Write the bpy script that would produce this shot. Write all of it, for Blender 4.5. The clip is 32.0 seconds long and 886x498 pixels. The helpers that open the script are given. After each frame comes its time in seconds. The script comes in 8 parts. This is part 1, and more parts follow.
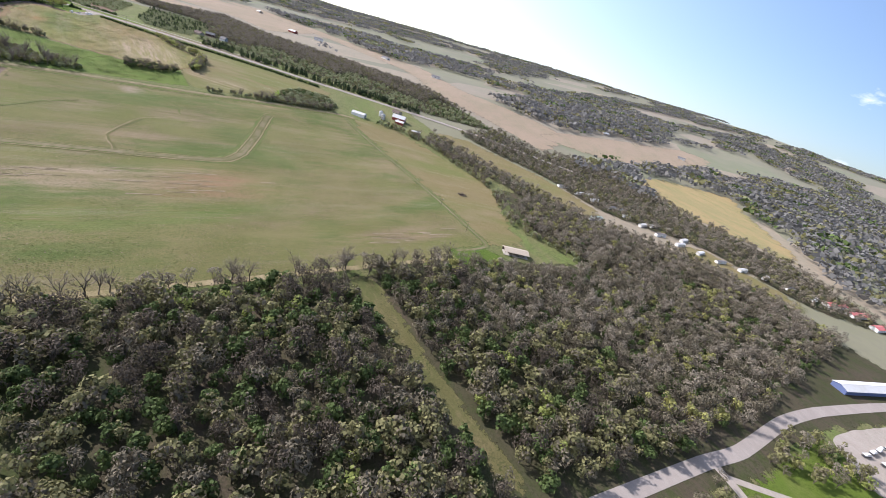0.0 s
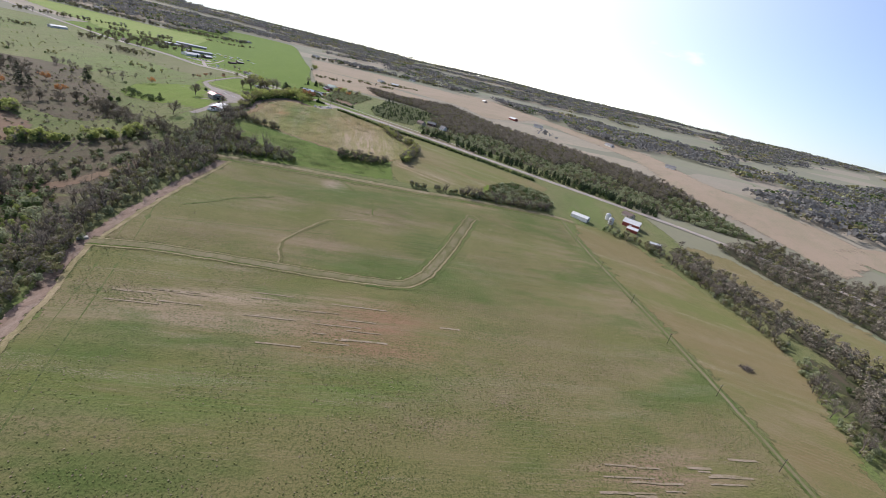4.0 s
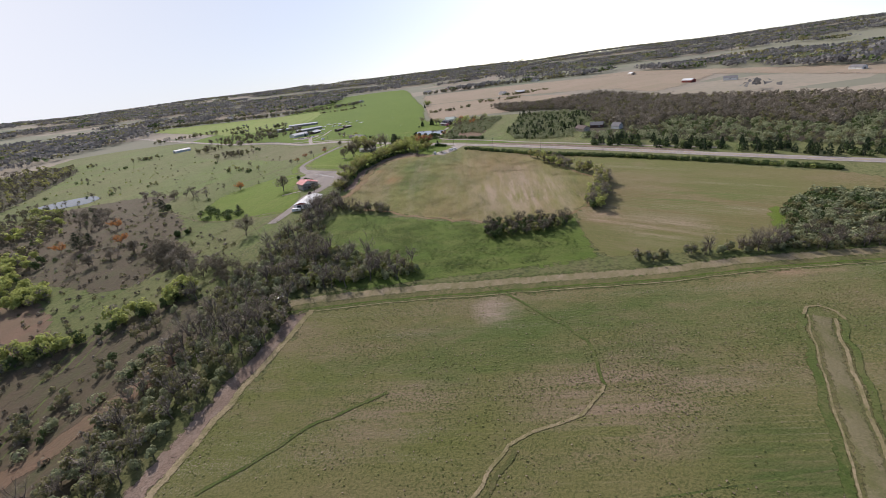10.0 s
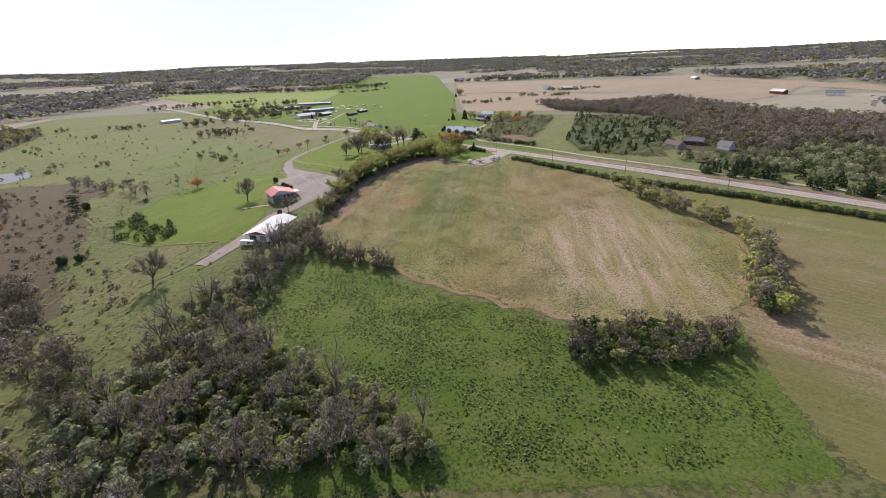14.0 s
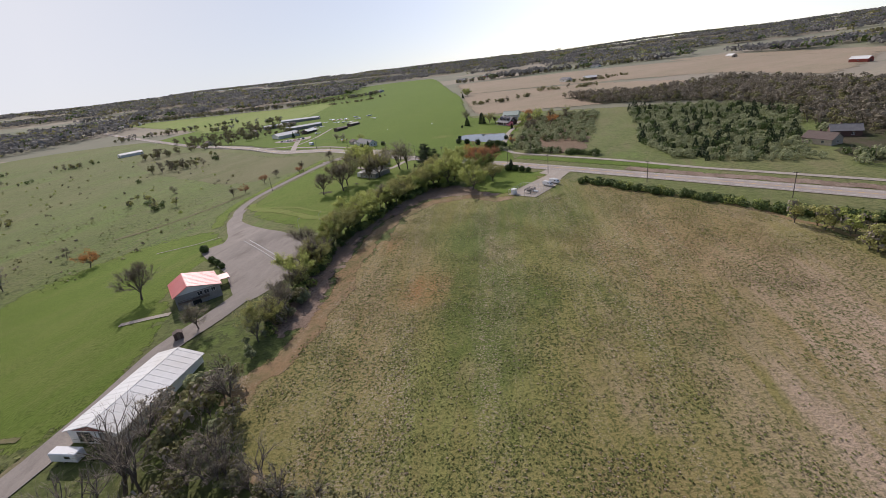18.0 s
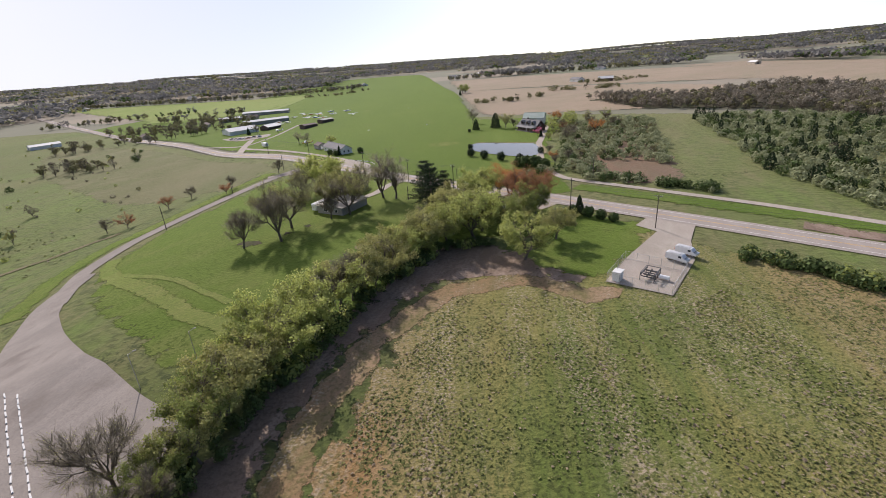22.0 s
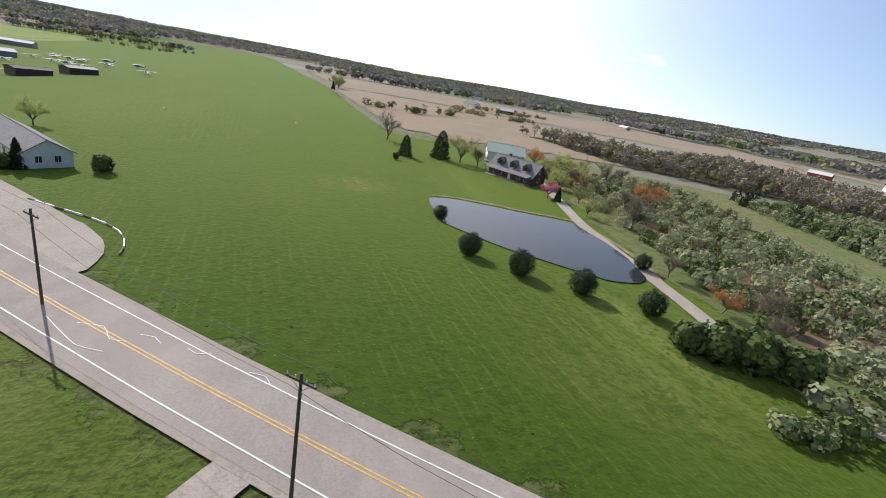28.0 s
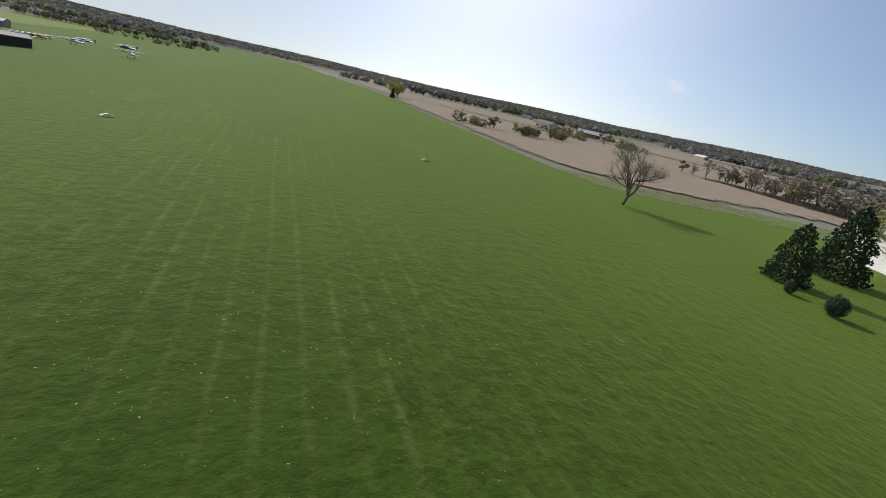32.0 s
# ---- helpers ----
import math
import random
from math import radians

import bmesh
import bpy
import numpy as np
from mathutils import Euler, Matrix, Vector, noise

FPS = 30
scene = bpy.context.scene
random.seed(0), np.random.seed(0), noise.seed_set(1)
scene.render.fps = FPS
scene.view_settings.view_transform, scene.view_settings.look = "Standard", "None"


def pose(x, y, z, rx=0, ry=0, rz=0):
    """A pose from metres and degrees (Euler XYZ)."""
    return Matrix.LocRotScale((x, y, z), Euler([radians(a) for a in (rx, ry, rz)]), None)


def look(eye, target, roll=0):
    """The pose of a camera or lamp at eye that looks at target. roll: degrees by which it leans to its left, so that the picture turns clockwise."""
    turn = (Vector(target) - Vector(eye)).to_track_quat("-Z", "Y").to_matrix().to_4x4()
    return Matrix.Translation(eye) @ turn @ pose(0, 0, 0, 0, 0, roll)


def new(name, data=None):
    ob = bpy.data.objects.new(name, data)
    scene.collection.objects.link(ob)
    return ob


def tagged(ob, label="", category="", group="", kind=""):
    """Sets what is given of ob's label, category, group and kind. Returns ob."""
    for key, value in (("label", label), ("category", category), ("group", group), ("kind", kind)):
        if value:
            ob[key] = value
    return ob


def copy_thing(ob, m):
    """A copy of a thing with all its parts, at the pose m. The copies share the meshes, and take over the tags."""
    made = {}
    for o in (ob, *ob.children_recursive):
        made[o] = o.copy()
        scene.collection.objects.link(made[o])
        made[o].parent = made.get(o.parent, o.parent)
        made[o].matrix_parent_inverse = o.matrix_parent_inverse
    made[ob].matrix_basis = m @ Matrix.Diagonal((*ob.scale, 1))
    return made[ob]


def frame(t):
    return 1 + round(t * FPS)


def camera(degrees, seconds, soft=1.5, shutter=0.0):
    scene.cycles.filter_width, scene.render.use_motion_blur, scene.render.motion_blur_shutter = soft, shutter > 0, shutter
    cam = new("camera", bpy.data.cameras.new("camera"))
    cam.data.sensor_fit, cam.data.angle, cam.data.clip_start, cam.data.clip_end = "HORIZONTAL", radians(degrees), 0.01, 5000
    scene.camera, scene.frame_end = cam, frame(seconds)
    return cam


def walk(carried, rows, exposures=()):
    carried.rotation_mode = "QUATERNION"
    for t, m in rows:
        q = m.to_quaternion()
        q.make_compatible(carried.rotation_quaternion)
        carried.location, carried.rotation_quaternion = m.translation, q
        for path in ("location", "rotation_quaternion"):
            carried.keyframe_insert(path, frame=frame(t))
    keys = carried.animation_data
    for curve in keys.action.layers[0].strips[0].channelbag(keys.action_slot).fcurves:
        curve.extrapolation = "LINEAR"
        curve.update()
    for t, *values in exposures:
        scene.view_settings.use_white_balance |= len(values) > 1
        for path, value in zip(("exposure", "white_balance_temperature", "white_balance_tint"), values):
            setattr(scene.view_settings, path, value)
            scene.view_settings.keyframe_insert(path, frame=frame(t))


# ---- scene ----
cam = camera(87.2, 32.0, 0.75)
PATH = [
    (0.0, 1.44, 3.57, 109.82, 64.928, -15.743, -42.107),
    (0.5, 11.34, 19.78, 108.55, 66.131, -17.001, -38.825),
    (1.0, 21.21, 36.34, 107.30, 67.424, -17.253, -35.793),
    (1.5, 30.95, 53.25, 106.09, 68.561, -18.397, -32.928),
    (2.0, 40.32, 70.39, 105.13, 69.256, -18.939, -30.340),
    (2.5, 48.99, 87.95, 104.39, 69.007, -18.372, -26.792),
    (3.0, 56.52, 105.73, 103.48, 68.345, -16.675, -23.169),
    (3.5, 62.56, 123.66, 101.73, 67.990, -14.441, -19.892),
    (5.5, 80.12, 197.77, 94.16, 67.378, -10.757, -9.935),
    (6.0, 83.17, 217.13, 92.47, 67.303, -8.213, -8.149),
    (6.5, 85.34, 236.59, 90.90, 67.269, -5.140, -6.424),
    (7.0, 86.90, 256.18, 89.45, 67.362, -1.935, -5.404),
    (7.5, 88.06, 275.87, 88.60, 67.576, 0.666, -4.885),
    (8.0, 88.95, 295.49, 87.61, 67.742, 2.957, -4.287),
    (8.5, 89.71, 315.09, 86.39, 67.874, 4.569, -3.724),
    (9.0, 90.23, 334.34, 84.85, 68.002, 7.018, -3.855),
    (9.5, 90.40, 353.37, 83.04, 68.240, 8.116, -4.230),
    (10.0, 90.30, 372.34, 81.08, 68.443, 6.453, -4.798),
    (10.5, 90.14, 391.09, 79.16, 68.641, 3.963, -5.151),
    (11.0, 90.10, 409.39, 77.41, 68.700, 2.436, -5.208),
    (11.5, 89.84, 427.84, 76.57, 68.520, 1.878, -4.603),
    (12.0, 89.44, 446.33, 75.53, 68.331, 1.924, -3.715),
    (12.5, 89.16, 464.52, 73.99, 68.246, 2.259, -2.833),
    (13.0, 88.99, 482.63, 72.41, 68.161, 2.157, -2.143),
    (13.5, 88.53, 500.60, 71.54, 67.771, 1.949, -1.718),
    (14.0, 87.91, 518.37, 70.53, 67.459, 1.898, -1.247),
    (14.5, 87.12, 536.50, 68.82, 67.656, 2.071, -0.707),
    (15.0, 86.19, 554.25, 66.89, 68.087, 2.128, -0.230),
    (15.5, 84.84, 571.70, 65.47, 68.077, 2.177, -0.155),
    (17.5, 80.34, 638.73, 58.69, 67.505, 4.038, -1.914),
    (18.0, 78.89, 654.57, 57.13, 68.026, 6.306, -1.825),
    (18.5, 77.68, 670.02, 55.57, 68.535, 8.885, -1.558),
    (19.0, 76.46, 685.34, 54.16, 68.891, 9.665, -1.389),
    (19.5, 75.29, 700.51, 52.71, 68.095, 9.057, -1.849),
    (20.0, 74.12, 715.54, 51.21, 67.344, 7.099, -2.967),
    (20.5, 72.73, 730.46, 49.63, 67.429, 5.347, -3.732),
    (21.0, 71.44, 745.56, 47.93, 67.753, 4.001, -4.094),
    (21.5, 70.36, 760.82, 46.47, 67.988, 3.447, -3.857),
    (22.0, 69.52, 776.64, 45.09, 67.845, 3.754, -3.396),
    (22.5, 68.78, 792.44, 43.60, 67.647, 4.639, -2.952),
    (23.0, 67.95, 808.10, 42.15, 67.377, 5.079, -2.684),
    (23.5, 67.26, 823.45, 41.09, 67.120, 4.851, -2.524),
    (24.0, 66.61, 838.71, 39.82, 66.956, 3.745, -2.334),
    (24.5, 65.79, 854.48, 37.96, 66.935, 2.720, -2.323),
    (25.0, 64.80, 870.01, 36.28, 66.566, 0.024, -3.419),
    (25.5, 63.81, 885.06, 34.10, 66.718, -2.977, -6.975),
    (26.0, 62.73, 899.90, 32.10, 67.490, -3.861, -11.794),
    (26.5, 61.58, 915.10, 30.05, 68.844, -5.007, -16.378),
    (28.5, 59.12, 975.02, 21.21, 70.327, -10.925, -21.147),
    (29.0, 58.25, 990.27, 18.81, 70.442, -12.384, -20.405),
    (29.5, 57.09, 1006.09, 17.15, 70.356, -12.757, -20.004),
    (30.0, 56.41, 1022.43, 16.54, 70.583, -12.713, -19.210),
    (30.5, 55.60, 1038.87, 14.78, 71.324, -12.707, -18.377),
    (31.0, 54.44, 1055.58, 13.60, 71.078, -13.572, -17.891),
    (31.5, 52.44, 1071.96, 11.01, 71.578, -13.963, -18.154),
    (32.0, 50.00, 1088.88, 8.48, 71.567, -12.190, -18.205),
]
EXPOSURES = [(0.0, 0.51, 6000, 15), (2.0, 0.2, 6000, 15), (4.5, 0.07, 6000, 14), (7.0, -0.08, 6050, 15), (9.0, -0.06, 6250, 16), (10.5, -0.1, 6300, 16), (12.0, 0.08, 6400, 16), (13.0, 0.14, 6400, 16), (15.0, 0.17, 6400, 16), (17.5, -0.15, 6400, 16), (19.0, -0.36, 6400, 16), (20.0, -0.1, 6450, 16), (22.0, 0.01, 6450, 16), (24.0, 0.15, 6350, 16), (26.0, 0.37, 6400, 15), (28.5, -0.02, 6200, 11), (30.0, -0.14, 6200, 11), (32.0, -0.43, 6200, 10)]
walk(cam, [(t, pose(*p)) for t, *p in PATH], EXPOSURES)


# ---- light ----
SUN_EL, SUN_AZ = radians(35), radians(-21)
world = bpy.data.worlds.new("sky")
scene.world = world
world.use_nodes = True
wn = world.node_tree.nodes
sky = wn.new("ShaderNodeTexSky")
sky.sky_type, sky.sun_disc = "NISHITA", False
sky.sun_elevation, sky.sun_rotation = SUN_EL, -SUN_AZ
sky.altitude, sky.air_density, sky.dust_density, sky.ozone_density = 250, 1.0, 1.4, 3.0
lift = wn.new("ShaderNodeMapping")
lift.inputs["Location"].default_value = (0, 0, 0.07)
wl = world.node_tree.links
aim = wn.new("ShaderNodeTexCoord").outputs["Generated"]
wl.new(aim, lift.inputs[0])
wl.new(lift.outputs[0], sky.inputs[0])
# a thin sheet of high cloud in the west and a few small fair-weather clouds
west = wn.new("ShaderNodeVectorMath")
west.operation = "DOT_PRODUCT"
west.inputs[1].default_value = (-0.93, 0.3, 0.1)
wl.new(aim, west.inputs[0])
sheet = wn.new("ShaderNodeMapRange")
wl.new(west.outputs["Value"], sheet.inputs[0])
sheet.inputs[1].default_value, sheet.inputs[2].default_value, sheet.inputs[3].default_value, sheet.inputs[4].default_value = 0.1, 0.8, 0.0, 0.8
flat = wn.new("ShaderNodeMapping")
flat.inputs["Scale"].default_value = (1, 1, 2.6)
wl.new(aim, flat.inputs[0])
puffs = wn.new("ShaderNodeTexNoise")
puffs.inputs["Scale"].default_value, puffs.inputs["Detail"].default_value, puffs.inputs["Roughness"].default_value = 5.2, 6, 0.55
wl.new(flat.outputs[0], puffs.inputs["Vector"])
puff = wn.new("ShaderNodeMapRange")
wl.new(puffs.outputs["Fac"], puff.inputs[0])
puff.inputs[1].default_value, puff.inputs[2].default_value, puff.inputs[3].default_value, puff.inputs[4].default_value = 0.665, 0.74, 0.0, 0.8
cloud = wn.new("ShaderNodeMath")
cloud.operation = "MAXIMUM"
wl.new(sheet.outputs[0], cloud.inputs[0])
wl.new(puff.outputs[0], cloud.inputs[1])
veil = wn.new("ShaderNodeMix")
veil.data_type = "RGBA"
veil.inputs[7].default_value = (9.3, 9.4, 9.5, 1)
wl.new(cloud.outputs[0], veil.inputs[0])
wl.new(sky.outputs[0], veil.inputs[6])
wl.new(veil.outputs[2], wn["Background"].inputs[0])
wn["Background"].inputs[1].default_value = 0.112
sun = new("sun", bpy.data.lights.new("sun", "SUN"))
sun.data.energy, sun.data.angle, sun.data.color = 5.0, radians(0.6), (1.0, 0.925, 0.85)
sun.matrix_world = look((0, 0, 400), Vector((0, 0, 400)) - Vector((math.sin(SUN_AZ) * math.cos(SUN_EL), math.cos(SUN_AZ) * math.cos(SUN_EL), math.sin(SUN_EL))))


# ---- materials ----
def nodes_of(name):
    m = bpy.data.materials.new(name)
    m.use_nodes = True
    nt = m.node_tree
    return m, nt, nt.nodes["Principled BSDF"], nt.nodes["Material Output"]


def noise_node(nt, size, detail=3, rough=0.55, coord=None):
    n = nt.nodes.new("ShaderNodeTexNoise")
    n.inputs["Scale"].default_value, n.inputs["Detail"].default_value, n.inputs["Roughness"].default_value = 1.0 / size, detail, rough
    if coord is not None:
        nt.links.new(coord, n.inputs["Vector"])
    return n.outputs["Fac"]


def span(nt, value, lo, hi, to_lo=0.0, to_hi=1.0):
    n = nt.nodes.new("ShaderNodeMapRange")
    nt.links.new(value, n.inputs[0])
    for k, v in zip((1, 2, 3, 4), (lo, hi, to_lo, to_hi)):
        n.inputs[k].default_value = v
    return n.outputs[0]


def blend(nt, fac, a, b, kind="MIX"):
    n = nt.nodes.new("ShaderNodeMix")
    n.data_type, n.blend_type = "RGBA", kind
    if isinstance(fac, float):
        n.inputs[0].default_value = fac
    else:
        nt.links.new(fac, n.inputs[0])
    for k, v in ((6, a), (7, b)):
        if isinstance(v, tuple):
            n.inputs[k].default_value = (*v, 1)
        else:
            nt.links.new(v, n.inputs[k])
    return n.outputs[2]


def times(nt, a, b):
    n = nt.nodes.new("ShaderNodeMath")
    n.operation = "MULTIPLY"
    nt.links.new(a, n.inputs[0])
    if isinstance(b, float):
        n.inputs[1].default_value = b
    else:
        nt.links.new(b, n.inputs[1])
    return n.outputs[0]


def bump(nt, height, strength, distance, shader):
    n = nt.nodes.new("ShaderNodeBump")
    n.inputs["Strength"].default_value, n.inputs["Distance"].default_value = strength, distance
    nt.links.new(height, n.inputs["Height"])
    nt.links.new(n.outputs[0], shader.inputs["Normal"])


def ground_mat(name, base, second, third, big=60, mid=9, tuft=1.0, tuft_amount=0.6, rows=None, big_span=(0.4, 0.6), mid_span=(0.45, 0.65), relief=0.25, tufts=None, sheen=0.0, specks=None, patch=None, straw=None, tint=(0.85, 0.9, 0.4), zones=(), ragged=0.0):
    """Grass, stubble or soil: two colours in large patches, a third in smaller ones, dark tufts and, if asked, drill rows (angle, spacing, amount, colour),
    patches of a fourth colour (colour, size, lo, hi) and drifts of dead straw (colour, size of the drift, lo, hi)."""
    m, nt, sh, _ = nodes_of(name)
    co = nt.nodes.new("ShaderNodeTexCoord").outputs["Object"]
    turned = nt.nodes.new("ShaderNodeMapping")
    nt.links.new(co, turned.inputs[0])
    turned.inputs["Rotation"].default_value = (0, 0, radians(rows[0] if rows else 20))
    stretch, streak = nt.nodes.new("ShaderNodeMapping"), nt.nodes.new("ShaderNodeMapping")
    for node, along_rows in ((stretch, 0.4), (streak, 0.1 if rows else 0.5)):
        nt.links.new(turned.outputs[0], node.inputs[0])
        node.inputs["Scale"].default_value = (1, along_rows, 1)
    far = span(nt, noise_node(nt, big, 5, 0.62, stretch.outputs[0]), *big_span)
    near = span(nt, noise_node(nt, mid, 5, 0.7, stretch.outputs[0]), *mid_span)
    fine, finer = noise_node(nt, tuft, 4, 0.65, co), noise_node(nt, tuft * 0.31, 3, 0.6, co)
    c = blend(nt, far, base, second)
    c = blend(nt, times(nt, near, 0.8), c, third)
    for cx, cy, rx, ry, colour, much in zones:
        at = nt.nodes.new("ShaderNodeMapping")
        nt.links.new(co, at.inputs[0])
        at.inputs["Location"].default_value, at.inputs["Scale"].default_value = (-cx / rx, -cy / ry, 0), (1 / rx, 1 / ry, 0)
        far_off = nt.nodes.new("ShaderNodeVectorMath")
        far_off.operation = "LENGTH"
        nt.links.new(at.outputs[0], far_off.inputs[0])
        heart = span(nt, far_off.outputs["Value"], 1.1, 0.35)
        c = blend(nt, times(nt, times(nt, heart, span(nt, noise_node(nt, 7, 5, 0.7, streak.outputs[0]), 0.38, 0.58)), much), c, colour)
    if patch:
        c = blend(nt, times(nt, span(nt, noise_node(nt, patch[1], 5, 0.68, stretch.outputs[0]), patch[2], patch[3]), 0.85), c, patch[0])
    if rows:
        w = nt.nodes.new("ShaderNodeTexWave")
        mp = nt.nodes.new("ShaderNodeMapping")
        nt.links.new(co, mp.inputs[0])
        mp.inputs["Rotation"].default_value = (0, 0, radians(rows[0]))
        nt.links.new(mp.outputs[0], w.inputs["Vector"])
        w.inputs["Scale"].default_value, w.inputs["Distortion"].default_value, w.inputs["Detail"].default_value = 0.314 / rows[1], 0.9, 2
        w.inputs["Detail Scale"].default_value = 0.25
        patchy = times(nt, span(nt, noise_node(nt, 40, 4, 0.6, stretch.outputs[0]), 0.45, 0.68), rows[2])
        broken = times(nt, span(nt, w.outputs["Fac"], 0.82, 1.0), span(nt, noise_node(nt, 3.5, 4, 0.7, stretch.outputs[0]), 0.38, 0.62))
        c = blend(nt, times(nt, broken, patchy), c, rows[3])
    dark = blend(nt, 1.0, c, (0.55, 0.68, 0.5), "MULTIPLY") if tufts is None else tufts
    light = blend(nt, 1.0, c, (1.35, 1.28, 1.22), "MULTIPLY")
    c = blend(nt, times(nt, span(nt, finer, 0.35, 0.65), 0.8), c, light)
    thick = span(nt, noise_node(nt, 17, 4, 0.65, stretch.outputs[0]), 0.36, 0.62, 0.25, 1.0)
    amount = times(nt, times(nt, span(nt, fine, 0.49, 0.58), thick), tuft_amount)
    c = blend(nt, amount, c, dark)
    if straw:
        drift = span(nt, noise_node(nt, straw[1] * 0.5, 5, 0.7, streak.outputs[0]), straw[2], straw[3])
        flecks = span(nt, noise_node(nt, tuft * 0.62, 3, 0.6, co), 0.5, 0.62)
        c = blend(nt, times(nt, times(nt, drift, flecks), 0.85), c, straw[0])
    if specks:
        c = blend(nt, span(nt, noise_node(nt, specks[0], 2, 0.5, co), specks[1], specks[1] + 0.04), c, specks[2])
    nt.links.new(c, sh.inputs["Base Color"])
    sh.inputs["Roughness"].default_value = 0.95
    sh.inputs["Specular IOR Level"].default_value = 0.1
    if sheen:
        sh.inputs["Sheen Weight"].default_value, sh.inputs["Sheen Roughness"].default_value = sheen, 0.45
        sh.inputs["Sheen Tint"].default_value = (*tint, 1)
    bump(nt, fine, 0.9, relief, sh)
    if ragged:
        rim = nt.nodes.new("ShaderNodeAttribute")
        rim.attribute_name = "rim"
        uneven = nt.nodes.new("ShaderNodeMath")
        uneven.operation = "ADD"
        nt.links.new(rim.outputs["Fac"], uneven.inputs[0])
        nt.links.new(span(nt, noise_node(nt, ragged, 5, 0.75, co), 0.3, 0.7, -0.55, 0.45), uneven.inputs[1])
        nt.links.new(span(nt, uneven.outputs[0], 0.3, 0.5), sh.inputs["Alpha"])
    return m


def farmland_mat(name):
    """Far country: blocks of stubble, pasture, ploughland and young crop."""
    m, nt, sh, _ = nodes_of(name)
    co = nt.nodes.new("ShaderNodeTexCoord").outputs["Object"]
    mp = nt.nodes.new("ShaderNodeMapping")
    nt.links.new(co, mp.inputs[0])
    mp.inputs["Rotation"].default_value, mp.inputs["Scale"].default_value = (0, 0, radians(42)), (0.0034, 0.0058, 1)
    cells = nt.nodes.new("ShaderNodeTexVoronoi")
    cells.voronoi_dimensions, cells.distance = "2D", "CHEBYCHEV"
    cells.inputs["Scale"].default_value, cells.inputs["Randomness"].default_value = 1.0, 0.75
    nt.links.new(mp.outputs[0], cells.inputs["Vector"])
    one = nt.nodes.new("ShaderNodeSeparateColor")
    nt.links.new(cells.outputs["Color"], one.inputs[0])
    ramp = nt.nodes.new("ShaderNodeValToRGB")
    ramp.color_ramp.interpolation = "CONSTANT"
    for k, (at, col) in enumerate(((0.0, (0.20, 0.155, 0.115)), (0.2, (0.095, 0.095, 0.05)), (0.5, (0.235, 0.18, 0.125)), (0.62, (0.115, 0.118, 0.055)), (0.86, (0.075, 0.10, 0.03)))):
        e = ramp.color_ramp.elements[k] if k < 2 else ramp.color_ramp.elements.new(at)
        e.position, e.color = at, (*col, 1)
    nt.links.new(one.outputs[0], ramp.inputs[0])
    c = blend(nt, times(nt, span(nt, noise_node(nt, 90, 5, 0.65, co), 0.4, 0.65), 0.5), ramp.outputs[0], (0.15, 0.135, 0.085))
    c = blend(nt, times(nt, span(nt, noise_node(nt, 9, 4, 0.65, co), 0.45, 0.62), 0.4), c, (0.10, 0.095, 0.06))
    nt.links.new(c, sh.inputs["Base Color"])
    sh.inputs["Roughness"].default_value, sh.inputs["Specular IOR Level"].default_value = 0.95, 0.1
    sh.inputs["Sheen Weight"].default_value, sh.inputs["Sheen Tint"].default_value = 0.3, (0.9, 0.85, 0.7, 1)
    return m


def plain_mat(name, colour, rough=0.6, metal=0.0, vary=0.15, grain=0.4, dirt=None, relief=0.01, by_object=0.0):
    m, nt, sh, _ = nodes_of(name)
    co = nt.nodes.new("ShaderNodeTexCoord").outputs["Object"]
    n1, n2 = noise_node(nt, grain, 4, 0.6, co), noise_node(nt, grain * 9, 3, 0.6, co)
    lo, hi = tuple(v * (1 - vary) for v in colour), tuple(min(1, v * (1 + vary)) for v in colour)
    c = blend(nt, span(nt, n1, 0.3, 0.7), lo, hi)
    if dirt:
        c = blend(nt, times(nt, span(nt, n2, 0.45, 0.75), 0.6), c, dirt)
    if by_object:
        r = nt.nodes.new("ShaderNodeObjectInfo").outputs["Random"]
        c = blend(nt, span(nt, r, 0, 1, 0, by_object), c, tuple(v * 0.5 for v in colour))
    nt.links.new(c, sh.inputs["Base Color"])
    sh.inputs["Roughness"].default_value, sh.inputs["Metallic"].default_value = rough, metal
    bump(nt, n1, 0.3, relief, sh)
    return m


def leaf_mat(name, colour, vary=0.35, through_light=0.3):
    m, nt, sh, out = nodes_of(name)
    r = nt.nodes.new("ShaderNodeNewGeometry").outputs["Random Per Island"]
    o = nt.nodes.new("ShaderNodeObjectInfo").outputs["Random"]
    lo, hi = tuple(v * (1 - vary) for v in colour), tuple(min(1, v * (1 + vary)) for v in colour)
    c = blend(nt, r, lo, hi)
    c = blend(nt, span(nt, o, 0, 1, 0, 0.35), c, tuple(v * 0.65 for v in colour))
    nt.links.new(c, sh.inputs["Base Color"])
    sh.inputs["Roughness"].default_value = 0.75
    sh.inputs["Specular IOR Level"].default_value = 0.2
    tr = nt.nodes.new("ShaderNodeBsdfTranslucent")
    nt.links.new(c, tr.inputs[0])
    mix = nt.nodes.new("ShaderNodeMixShader")
    mix.inputs[0].default_value = through_light
    nt.links.new(sh.outputs[0], mix.inputs[1])
    nt.links.new(tr.outputs[0], mix.inputs[2])
    nt.links.new(mix.outputs[0], out.inputs[0])
    return m


M = {}
